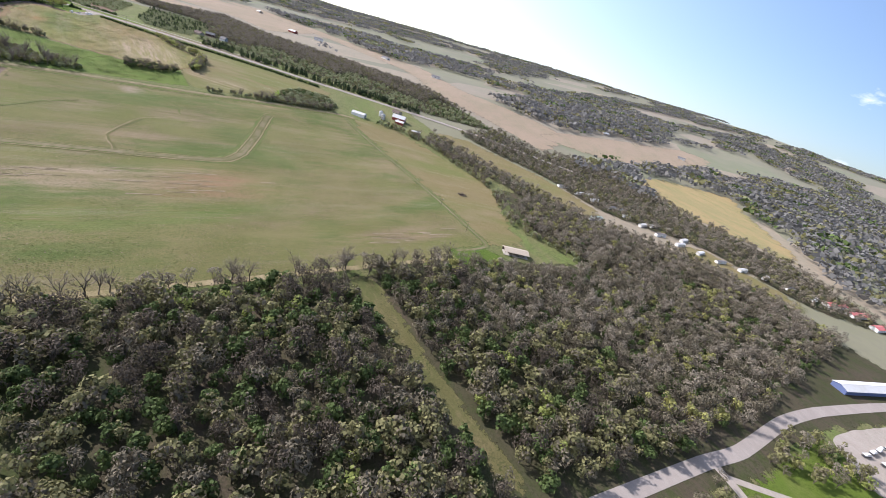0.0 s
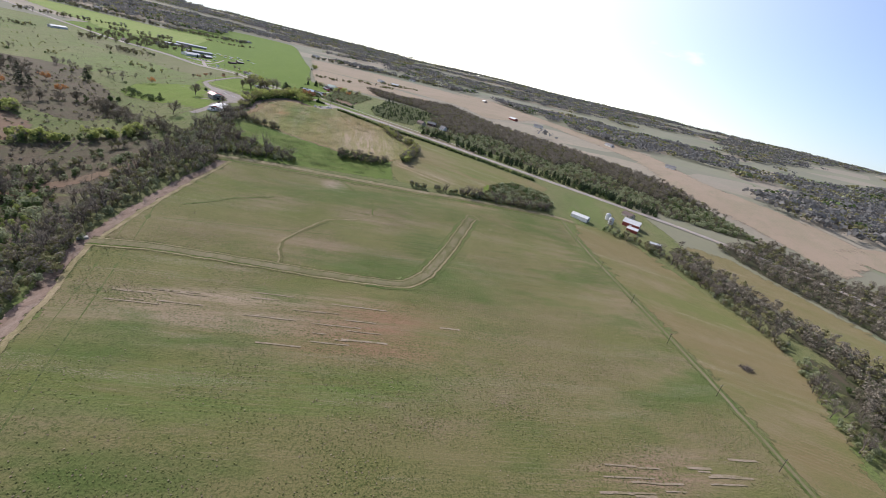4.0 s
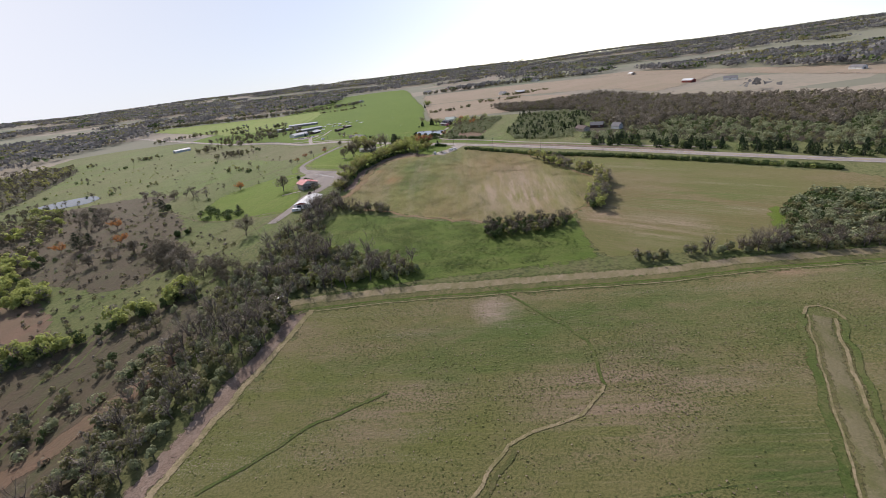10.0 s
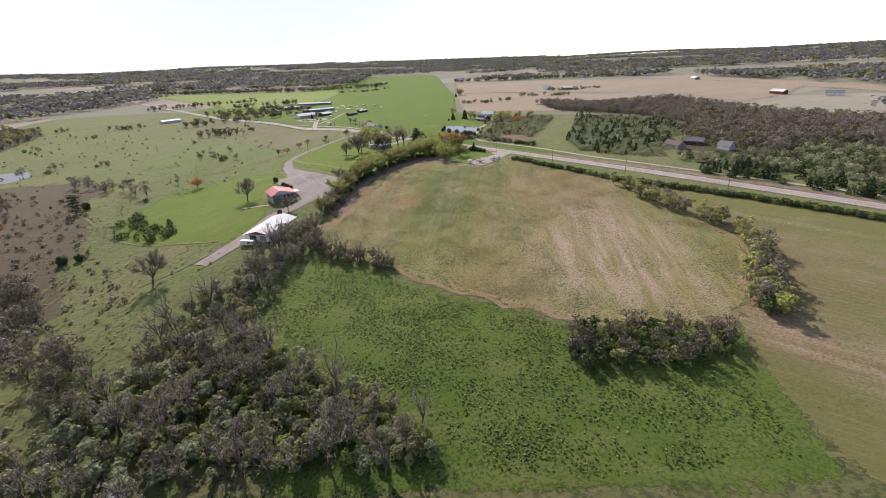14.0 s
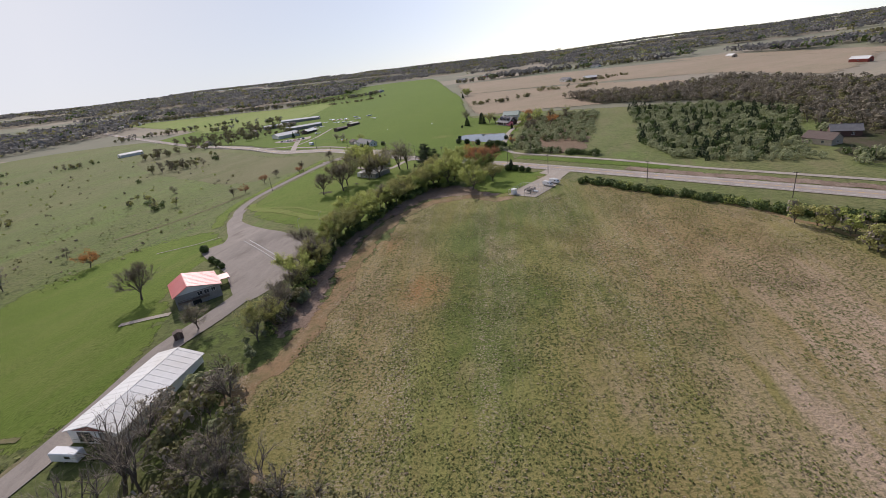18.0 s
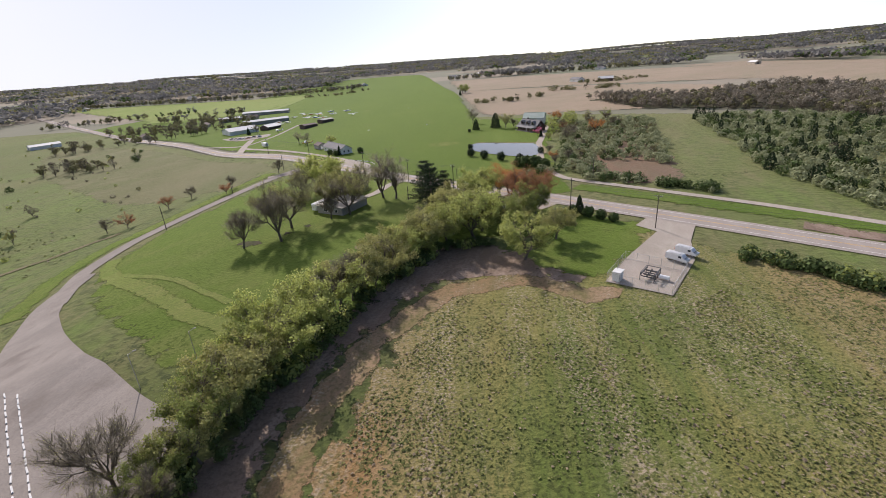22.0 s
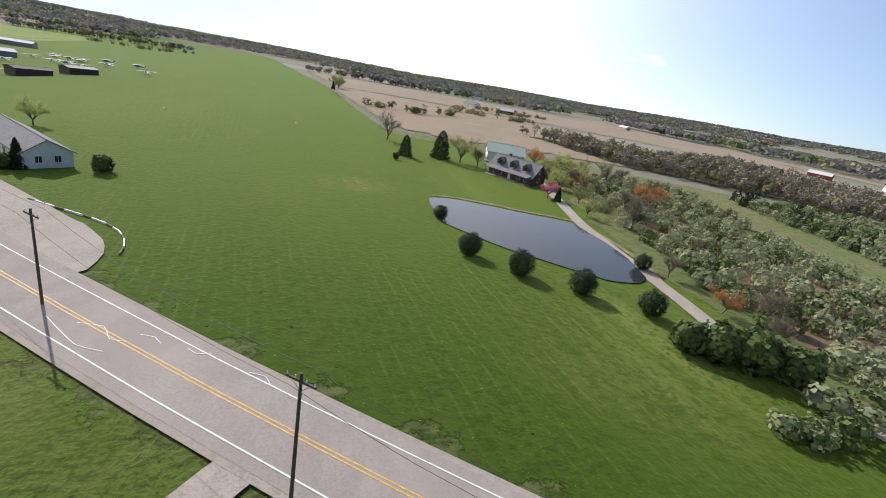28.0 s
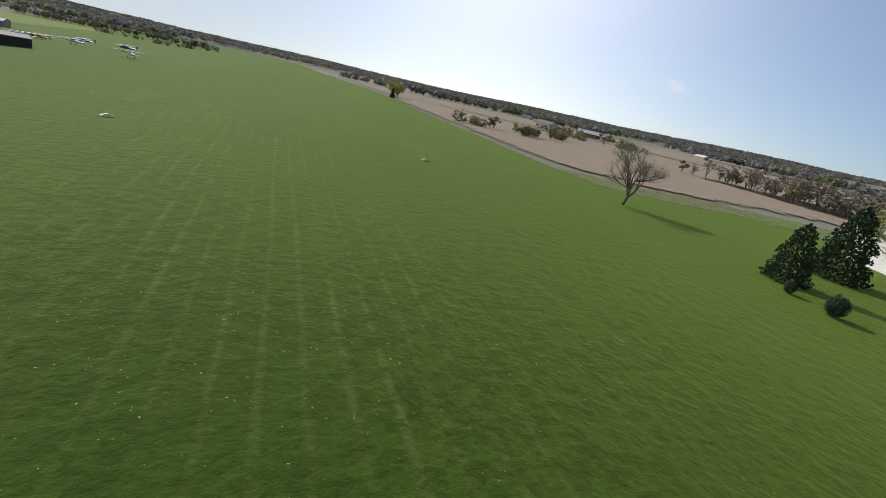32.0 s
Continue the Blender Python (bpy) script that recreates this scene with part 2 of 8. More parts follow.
# grass and soil
M["far"] = farmland_mat("far_land")
M["south_field"] = ground_mat("winter_crop", (0.104, 0.111, 0.034), (0.14, 0.122, 0.058), (0.165, 0.128, 0.08), 95, 30, 0.9, 0.75, (98, 2.4, 0.25, (0.30, 0.245, 0.19)), (0.4, 0.58), (0.5, 0.66), tufts=(0.05, 0.068, 0.018), zones=[(165, 420, 70, 34, (0.068, 0.09, 0.026), 0.75), (268, 560, 42, 8, (0.24, 0.16, 0.11), 0.9), (122, 345, 55, 38, (0.2, 0.12, 0.078), 1.0), (40, 352, 75, 26, (0.215, 0.165, 0.115), 0.95), (70, 372, 70, 9, (0.27, 0.21, 0.16), 0.9), (215, 345, 50, 60, (0.135, 0.11, 0.058), 0.8), (233, 245, 75, 14, (0.22, 0.15, 0.11), 0.95), (70, 300, 120, 22, (0.085, 0.125, 0.03), 0.8), (150, 500, 45, 30, (0.2, 0.15, 0.105), 0.9), (75, 512, 30, 22, (0.19, 0.145, 0.1), 0.8), (100, 440, 45, 18, (0.205, 0.15, 0.105), 0.85), (185, 460, 30, 30, (0.05, 0.078, 0.02), 0.9), (119, 560, 12, 14, (0.29, 0.225, 0.19), 0.9), (330, 430, 40, 130, (0.2, 0.145, 0.1), 0.8)], sheen=0.15, relief=0.4, patch=((0.06, 0.092, 0.022), 70, 0.54, 0.66), straw=((0.26, 0.22, 0.165), 30, 0.54, 0.7), ragged=4)
M["upper_field"] = ground_mat("weedy_stubble", (0.178, 0.164, 0.058), (0.215, 0.162, 0.08), (0.25, 0.19, 0.13), 60, 20, 0.8, 1.0, (8, 2.8, 0.22, (0.32, 0.25, 0.19)), (0.44, 0.6), (0.54, 0.7), tufts=(0.06, 0.074, 0.022), zones=[(168, 715, 46, 66, (0.34, 0.255, 0.2), 1.0), (168, 775, 40, 26, (0.27, 0.195, 0.14), 0.8), (150, 800, 36, 34, (0.235, 0.15, 0.08), 0.8), (68, 788, 14, 14, (0.22, 0.12, 0.05), 0.9), (53, 829, 9, 14, (0.22, 0.12, 0.05), 0.9), (70, 735, 35, 40, (0.165, 0.175, 0.058), 0.9), (90, 820, 22, 30, (0.08, 0.115, 0.028), 0.8), (110, 845, 50, 34, (0.092, 0.122, 0.032), 0.85), (136, 752, 20, 14, (0.05, 0.082, 0.018), 0.5)], sheen=0.12, relief=0.4, patch=((0.075, 0.105, 0.024), 46, 0.54, 0.64), straw=((0.34, 0.275, 0.205), 26, 0.48, 0.62), ragged=4)
M["east_field"] = ground_mat("dry_field", (0.108, 0.112, 0.038), (0.145, 0.11, 0.056), (0.18, 0.136, 0.088), 80, 22, 1.1, 0.65, (125, 3.0, 0.5, (0.27, 0.21, 0.15)), (0.4, 0.6), (0.5, 0.7), tufts=(0.085, 0.09, 0.03), zones=[(232, 622, 30, 28, (0.27, 0.205, 0.155), 0.9), (206, 645, 14, 14, (0.25, 0.165, 0.12), 0.9), (272, 655, 60, 34, (0.085, 0.112, 0.03), 0.95), (330, 690, 60, 40, (0.13, 0.115, 0.05), 0.8)], sheen=0.15, straw=((0.34, 0.28, 0.21), 30, 0.55, 0.68), ragged=4)
M["green_field"] = ground_mat("lush_crop", (0.06, 0.092, 0.017), (0.076, 0.104, 0.022), (0.105, 0.115, 0.036), 45, 12, 1.0, 1.0, (98, 2.6, 0.35, (0.04, 0.065, 0.013)), tufts=(0.03, 0.05, 0.009), sheen=0.25, tint=(0.7, 0.95, 0.25), ragged=3)
M["pasture"] = ground_mat("rough_pasture", (0.066, 0.088, 0.025), (0.1, 0.1, 0.044), (0.118, 0.098, 0.058), 70, 14, 2.2, 0.95, None, (0.4, 0.6), (0.5, 0.7), tufts=(0.034, 0.044, 0.016), zones=[(-75, 880, 50, 90, (0.062, 0.11, 0.016), 0.9), (-160, 1000, 110, 120, (0.085, 0.125, 0.028), 0.6), (-250, 850, 110, 110, (0.115, 0.105, 0.05), 0.45)], sheen=0.25, relief=0.5, patch=((0.075, 0.12, 0.024), 55, 0.55, 0.66), ragged=6)
M["fallow"] = ground_mat("fallow_grass", (0.08, 0.088, 0.038), (0.108, 0.098, 0.055), (0.135, 0.115, 0.072), 60, 14, 1.2, 0.9, (25, 4.0, 0.7, (0.085, 0.08, 0.042)), tufts=(0.055, 0.06, 0.024), sheen=0.2, ragged=5)
M["brush"] = ground_mat("dead_brush", (0.078, 0.06, 0.038), (0.066, 0.056, 0.033), (0.058, 0.066, 0.026), 40, 9, 1.6, 0.8, tufts=(0.055, 0.045, 0.032), sheen=0.15, tint=(0.9, 0.75, 0.6), relief=0.5, ragged=6)
M["reed"] = ground_mat("red_reeds", (0.145, 0.09, 0.058), (0.115, 0.08, 0.05), (0.105, 0.085, 0.047), 30, 8, 1.3, 0.6, tufts=(0.105, 0.075, 0.048), sheen=0.2, tint=(0.95, 0.75, 0.6), relief=0.4, ragged=6)
M["lawn"] = ground_mat("mown_lawn", (0.052, 0.086, 0.013), (0.066, 0.096, 0.018), (0.095, 0.105, 0.034), 45, 12, 0.8, 0.8, (35, 1.7, 0.3, (0.11, 0.135, 0.04)), relief=0.25, tufts=(0.018, 0.036, 0.004), sheen=0.3, tint=(0.78, 1.0, 0.18), specks=(0.24, 0.74, (0.30, 0.29, 0.09)), ragged=2.5)
M["lawn_pale"] = ground_mat("dry_mown_lawn", (0.105, 0.125, 0.036), (0.088, 0.115, 0.03), (0.13, 0.13, 0.05), 30, 8, 0.8, 0.5, (35, 1.7, 0.3, (0.13, 0.145, 0.05)), relief=0.25, tufts=(0.04, 0.06, 0.012), sheen=0.3, tint=(0.78, 1.0, 0.18), ragged=2.5)
M["airfield"] = ground_mat("airfield_turf", (0.032, 0.062, 0.006), (0.042, 0.074, 0.0085), (0.074, 0.086, 0.02), 60, 26, 1.0, 0.85, (0, 1.9, 0.38, (0.15, 0.18, 0.062)), (0.42, 0.62), (0.56, 0.78), 0.2, tufts=(0.022, 0.046, 0.005), zones=[(42, 1030, 55, 34, (0.026, 0.056, 0.006), 0.8), (30, 1100, 40, 60, (0.03, 0.062, 0.007), 0.5), (115, 1002, 26, 22, (0.125, 0.135, 0.04), 0.85), (128, 1090, 20, 30, (0.085, 0.12, 0.025), 0.7), (84, 1078, 12, 9, (0.14, 0.115, 0.05), 0.8)], sheen=0.26, specks=(0.2, 0.72, (0.36, 0.34, 0.10)), patch=((0.13, 0.115, 0.042), 34, 0.63, 0.74), tint=(0.78, 1.0, 0.18), ragged=3)
M["hay"] = ground_mat("hay_meadow", (0.1, 0.135, 0.03), (0.125, 0.145, 0.042), (0.15, 0.15, 0.06), 80, 20, 1.5, 0.5, tufts=(0.05, 0.075, 0.018), sheen=0.3, tint=(0.8, 1.0, 0.25), ragged=6)
M["lush"] = ground_mat("rich_lawn", (0.03, 0.056, 0.007), (0.04, 0.066, 0.01), (0.062, 0.078, 0.02), 35, 10, 1.1, 0.6, tufts=(0.014, 0.03, 0.003), sheen=0.3, tint=(0.72, 1.0, 0.2), ragged=3)
M["tan_field"] = ground_mat("corn_stubble", (0.235, 0.175, 0.122), (0.21, 0.16, 0.108), (0.15, 0.132, 0.074), 120, 40, 2.0, 0.5, (60, 3.5, 0.6, (0.36, 0.28, 0.21)), tufts=(0.17, 0.13, 0.085), sheen=0.25, tint=(0.95, 0.82, 0.65), ragged=6)
M["orange_field"] = ground_mat("dry_grass_field", (0.285, 0.195, 0.105), (0.23, 0.175, 0.092), (0.165, 0.155, 0.07), 60, 20, 2, 0.3, sheen=0.2, ragged=6)
M["soil"] = ground_mat("leafy_soil", (0.205, 0.15, 0.118), (0.165, 0.125, 0.095), (0.27, 0.215, 0.175), 18, 5, 0.7, 0.6, tufts=(0.095, 0.075, 0.055), ragged=3)
M["ditch"] = ground_mat("ditch_grass", (0.042, 0.068, 0.014), (0.06, 0.08, 0.02), (0.105, 0.1, 0.042), 25, 6, 1.0, 0.8, tufts=(0.03, 0.055, 0.01), sheen=0.3, ragged=2)
M["straw"] = ground_mat("pale_straw", (0.285, 0.235, 0.15), (0.225, 0.19, 0.108), (0.13, 0.128, 0.05), 20, 4, 0.8, 0.6, tufts=(0.105, 0.105, 0.042), ragged=1.3)
M["dirt"] = ground_mat("dirt_track", (0.19, 0.165, 0.105), (0.15, 0.135, 0.075), (0.105, 0.11, 0.042), 25, 6, 0.9, 0.5, tufts=(0.09, 0.095, 0.036), ragged=1.8)
M["bank"] = ground_mat("rough_bank", (0.1, 0.092, 0.04), (0.075, 0.085, 0.03), (0.15, 0.12, 0.066), 20, 5, 0.9, 0.8, tufts=(0.04, 0.05, 0.016), sheen=0.15, ragged=2)
M["windrow"] = ground_mat("pale_windrow", (0.275, 0.225, 0.17), (0.235, 0.19, 0.138), (0.17, 0.15, 0.08), 10, 3, 0.7, 0.5, tufts=(0.13, 0.12, 0.06), ragged=1.4)
M["lane"] = ground_mat("pale_lane", (0.235, 0.195, 0.128), (0.195, 0.168, 0.1), (0.13, 0.125, 0.055), 14, 5, 0.8, 0.5, tufts=(0.11, 0.105, 0.045), straw=((0.36, 0.3, 0.23), 9, 0.5, 0.62), ragged=1.6)
M["forest_floor"] = ground_mat("forest_floor", (0.075, 0.062, 0.045), (0.058, 0.056, 0.032), (0.045, 0.06, 0.02), 30, 7, 1.2, 0.6, ragged=5)
M["asphalt"] = ground_mat("old_asphalt", (0.3, 0.268, 0.248), (0.262, 0.236, 0.22), (0.335, 0.305, 0.283), 25, 5, 0.35, 0.2, None, (0.35, 0.65), (0.45, 0.7), 0.01)
M["forecourt"] = ground_mat("cracked_asphalt", (0.25, 0.226, 0.205), (0.215, 0.196, 0.18), (0.29, 0.262, 0.238), 14, 5, 0.4, 0.3, None, (0.35, 0.65), (0.45, 0.7), 0.01, tufts=(0.15, 0.13, 0.115), patch=((0.17, 0.15, 0.135), 9, 0.56, 0.68))
M["headland"] = ground_mat("dry_headland", (0.215, 0.145, 0.08), (0.25, 0.18, 0.115), (0.125, 0.118, 0.048), 20, 5, 0.8, 0.7, tufts=(0.075, 0.078, 0.028), straw=((0.34, 0.28, 0.21), 12, 0.5, 0.62), ragged=8)
M["gravel"] = ground_mat("grey_gravel", (0.34, 0.30, 0.27), (0.30, 0.265, 0.235), (0.38, 0.345, 0.31), 15, 3, 0.25, 0.5, None, (0.35, 0.65), (0.45, 0.7), 0.03)
M["shoulder"] = ground_mat("road_shoulder", (0.33, 0.29, 0.265), (0.29, 0.26, 0.23), (0.22, 0.20, 0.15), 20, 3, 0.4, 0.4, None, (0.35, 0.65), (0.55, 0.75), 0.02)
# buildings
M["white"] = plain_mat("white_paint", (0.78, 0.77, 0.74), 0.55, 0, 0.06, 0.8, (0.55, 0.52, 0.47))
M["white_metal"] = plain_mat("white_roof_sheet", (0.62, 0.62, 0.61), 0.7, 0.0, 0.06, 1.2, (0.5, 0.47, 0.43))
M["hangar_roof"] = plain_mat("weathered_hangar_sheet", (0.36, 0.38, 0.42), 0.75, 0.0, 0.1, 1.2, (0.38, 0.36, 0.34))
M["red_roof"] = plain_mat("faded_red_roof", (0.60, 0.165, 0.155), 0.45, 0.0, 0.12, 0.8, (0.6, 0.25, 0.22))
M["brown_roof"] = plain_mat("brown_shingle", (0.115, 0.082, 0.072), 0.9, 0, 0.25, 0.3, (0.13, 0.105, 0.09))
M["grey_roof"] = plain_mat("grey_shingle", (0.17, 0.165, 0.17), 0.9, 0, 0.2, 0.3, (0.24, 0.23, 0.23))
M["green_roof"] = plain_mat("pale_green_sheet", (0.33, 0.4, 0.34), 0.6, 0.0, 0.08, 1.0, (0.5, 0.5, 0.45))
M["blue_roof"] = plain_mat("blue_sheet", (0.13, 0.17, 0.33), 0.45, 0.1, 0.1, 1.0)
M["grey_wall"] = plain_mat("grey_block_wall", (0.33, 0.31, 0.29), 0.85, 0, 0.15, 0.5, (0.22, 0.2, 0.17))
M["brick"] = plain_mat("dark_red_brick", (0.1, 0.058, 0.05), 0.85, 0, 0.3, 0.25)
M["red_barn"] = plain_mat("barn_red_boards", (0.27, 0.06, 0.045), 0.8, 0, 0.25, 0.5)
M["dark_wall"] = plain_mat("dark_brown_siding", (0.09, 0.06, 0.05), 0.8, 0, 0.25, 0.5)
M["tan_wall"] = plain_mat("beige_siding", (0.45, 0.38, 0.30), 0.75, 0, 0.12, 0.6)
M["wood"] = plain_mat("weathered_wood", (0.17, 0.13, 0.10), 0.9, 0, 0.3, 0.3)
M["pole_wood"] = plain_mat("pole_wood", (0.10, 0.08, 0.065), 0.9, 0, 0.3, 0.3)
M["steel"] = plain_mat("galvanised_steel", (0.5, 0.5, 0.5), 0.4, 0.8, 0.1, 0.3)
M["dark_steel"] = plain_mat("dark_pipework", (0.09, 0.09, 0.095), 0.5, 0.3, 0.2, 0.3)
M["concrete"] = plain_mat("concrete", (0.42, 0.39, 0.35), 0.9, 0, 0.12, 0.5, (0.28, 0.26, 0.22))
M["glass"] = plain_mat("window_glass", (0.03, 0.035, 0.04), 0.08, 0, 0.1, 1.0)
m, nt, sh, _ = nodes_of("pond_water")
sh.inputs["Base Color"].default_value = (0.03, 0.038, 0.04, 1)
sh.inputs["IOR"].default_value = 1.25
sh.inputs["Roughness"].default_value = 0.015
bump(nt, noise_node(nt, 1.5, 3, 0.5, nt.nodes.new("ShaderNodeTexCoord").outputs["Object"]), 0.035, 0.04, sh)
M["water"] = m
M["rubber"] = plain_mat("tyre_rubber", (0.02, 0.02, 0.02), 0.85)
M["chrome"] = plain_mat("wheel_rim", (0.5, 0.5, 0.52), 0.3, 0.9)
M["lamp"] = plain_mat("headlamp", (0.75, 0.75, 0.75), 0.15)
M["tail"] = plain_mat("tail_lamp", (0.4, 0.02, 0.02), 0.25)
M["yellow"] = plain_mat("yellow_paint", (0.66, 0.40, 0.07), 0.7, 0, 0.2, 0.4)
M["line_white"] = plain_mat("line_paint", (0.72, 0.70, 0.66), 0.7, 0, 0.15, 0.4)
for car_paint, colour in (("silver", (0.55, 0.56, 0.58)), ("red", (0.35, 0.05, 0.035)), ("dark", (0.05, 0.055, 0.06)), ("blue", (0.08, 0.13, 0.25)), ("white_car", (0.76, 0.76, 0.76))):
    M[car_paint] = plain_mat(car_paint + "_car_paint", colour, 0.25, 0.2 if car_paint == "silver" else 0.0, 0.04, 1.0)
# plants
M["bark"] = plain_mat("grey_bark", (0.135, 0.11, 0.09), 0.95, 0, 0.3, 0.4)
M["twig"] = leaf_mat("bare_twigs", (0.18, 0.157, 0.11), 0.3, 0.22)
M["twig_pale"] = leaf_mat("pale_twigs", (0.275, 0.24, 0.185), 0.3, 0.25)
M["leaf_dull"] = leaf_mat("dull_olive_buds", (0.235, 0.225, 0.105), 0.35, 0.32)
M["twig_red"] = leaf_mat("reddish_buds", (0.33, 0.165, 0.085), 0.3, 0.5)
M["twig_orange"] = leaf_mat("orange_buds", (0.48, 0.23, 0.08), 0.3, 0.5)
M["leaf_olive"] = leaf_mat("olive_buds", (0.38, 0.375, 0.14), 0.35, 0.42)
M["leaf_yellow"] = leaf_mat("yellow_green_leaves", (0.44, 0.475, 0.15), 0.3, 0.45)
M["leaf_fresh"] = leaf_mat("fresh_green_leaves", (0.31, 0.35, 0.105), 0.35, 0.42)
M["leaf_shrub"] = leaf_mat("grey_green_shrub", (0.315, 0.34, 0.19), 0.3, 0.4)
M["twig_dark"] = leaf_mat("brown_twigs", (0.13, 0.108, 0.082), 0.3, 0.35)
# twigs greyed and cooled: the haze of distance is put into the colour
M["twig_hazed"] = leaf_mat("hazed_far_woods", (0.205, 0.2, 0.19), 0.14, 0.3)
M["leaf_dark"] = leaf_mat("dark_shrub_leaves", (0.10, 0.14, 0.045), 0.4, 0.22)
M["needle"] = leaf_mat("dark_needles", (0.04, 0.062, 0.028), 0.4, 0.15)
M["weed"] = leaf_mat("field_weeds", (0.2, 0.215, 0.07), 0.3, 0.4)
M["weed_dark"] = leaf_mat("dark_field_weeds", (0.13, 0.15, 0.044), 0.3, 0.35)
M["weed_straw"] = leaf_mat("dead_stalks", (0.3, 0.24, 0.165), 0.25, 0.35)
M["grass_deep"] = leaf_mat("lush_crop_leaves", (0.08, 0.12, 0.026), 0.35, 0.4)
M["pink"] = leaf_mat("redbud_blossom", (0.68, 0.26, 0.36), 0.25, 0.4)


# ---- ground shape ----
YS = (-900, 150, 430, 600, 700, 800, 870, 1000, 1060, 1130, 1250, 1500, 99999)
ZS = (-44, -38, -37, -23.5, -14, -8, -6.3, -5.5, -5.4, -4.2, -3.2, -2, -1)


def smooth(a, b, x):
    t = np.clip((x - a) / (b - a), 0, 1)
    return t * t * (3 - 2 * t)


def high(x, y):
    """Height of the land: a rise from the south field to the airfield, a valley in the west, low hills far off."""
    x, y = np.asarray(x, float), np.asarray(y, float)
    z = sum(np.interp(y + d, YS, ZS) for d in (-60, -30, 0, 30, 60)) / 5
    z = z - (9 * smooth(0, -100, x) + 8 * smooth(-120, -300, x)) * (1 - smooth(1400, 2600, y))
    d = np.hypot(x - 50, y - 600)
    hills = 35 + 45 * smooth(15, 70, np.degrees(np.arctan2(x - 50, y - 600))) + 8 * np.sin(x * 0.004 + 1) * np.cos(y * 0.0031)
    flat = 1 - smooth(24, 58, np.hypot(x - 118, y - 1045))
    z = z * (1 - flat) - 5.3 * flat
    return z + smooth(1400, 4300, d) * hills


def mesh_of(name, verts, faces, mats, index=None, shade=False):
    """A mesh from arrays: faces all of one corner count."""
    me = bpy.data.meshes.new(name)
    verts, faces = np.asarray(verts, np.float32), np.asarray(faces, np.int32)
    k = faces.shape[1]
    me.vertices.add(len(verts))
    me.vertices.foreach_set("co", verts.ravel())
    me.loops.add(faces.size)
    me.loops.foreach_set("vertex_index", faces.ravel())
    me.polygons.add(len(faces))
    me.polygons.foreach_set("loop_start", np.arange(0, faces.size, k, dtype=np.int32))
    me.polygons.foreach_set("loop_total", np.full(len(faces), k, np.int32))
    for m in mats:
        me.materials.append(m)
    if index is not None:
        me.polygons.foreach_set("material_index", np.asarray(index, np.int32))
    if shade:
        me.polygons.foreach_set("use_smooth", np.ones(len(faces), bool))
    me.update()
    me.validate()
    return me


def rim_of(me, value):
    """How far each corner lies from the plot's edge, 0 to 1; the ragged edges follow it."""
    me.attributes.new("rim", "FLOAT", "POINT").data.foreach_set("value", np.asarray(value, np.float32))


# one sheet of land out to the horizon
near = np.arange(-1, 1.001, 1 / 70)
ax = 50 + np.sign(near) * (np.abs(near) * 420 + np.abs(near) ** 5 * 3980)
ay = 600 + np.sign(near) * (np.abs(near) * 700 + np.abs(near) ** 5 * 3700)
gx, gy = np.meshgrid(ax, ay)
n = len(ax)
ids = np.arange(n * n).reshape(n, n)
quads = np.stack([ids[:-1, :-1], ids[:-1, 1:], ids[1:, 1:], ids[1:, :-1]], -1).reshape(-1, 4)
ground = new("ground", mesh_of("ground", np.stack([gx, gy, high(gx, gy) - 0.3 * (1 - smooth(900, 1500, np.hypot(gx - 50, gy - 600)))], -1).reshape(-1, 3), quads, [M["far"]], shade=True))
tagged(ground, "patchwork of distant spring farmland and pasture", "ground", kind="structure")

from mathutils.geometry import delaunay_2d_cdt


def inside(poly, x, y):
    poly = np.asarray(poly, float)
    x, y = np.asarray(x, float), np.asarray(y, float)
    res = np.zeros(x.shape, bool)
    px, py = poly[-1]
    for qx, qy in poly:
        hit_edge = ((qy > y) != (py > y)) & (x < (px - qx) * (y - qy) / (py - qy + 1e-12) + qx)
        res ^= hit_edge
        px, py = qx, qy
    return res


def rounded(points, step, closed=True, wobble=0.0):
    """A smooth line through the points, walked in steps."""
    p = [Vector((*q[:2], 0)) for q in points]
    n, out = len(p), []
    for i in range(n if closed else n - 1):
        a, b = p[i], p[(i + 1) % n]
        c, d = p[(i - 1) % n] if closed or i else a, p[(i + 2) % n] if closed or i + 2 < n else b
        k = max(1, int((b - a).length / step))
        for j in range(k):
            t = j / k
            q = 0.5 * (2 * a + (b - c) * t + (2 * c - 5 * a + 4 * b - d) * t * t + (3 * a - c - 3 * b + d) * t ** 3)
            q = q * 0.55 + (a + (b - a) * t) * 0.45
            if wobble:
                q += Vector((noise.noise(q * 0.11), noise.noise(q * 0.11 + Vector((7, 3, 9))), 0)) * wobble
            out.append((q.x, q.y))
    if not closed:
        out.append((p[-1].x, p[-1].y))
    return out


LIFT = [0.05]


def straight(points, step):
    """The same outline with straight sides, walked in steps."""
    out = []
    for (x0, y0), (x1, y1) in zip(points, points[1:] + points[:1]):
        k = max(1, int(math.hypot(x1 - x0, y1 - y0) / step))
        out += [(x0 + (x1 - x0) * j / k, y0 + (y1 - y0) * j / k) for j in range(k)]
    return out


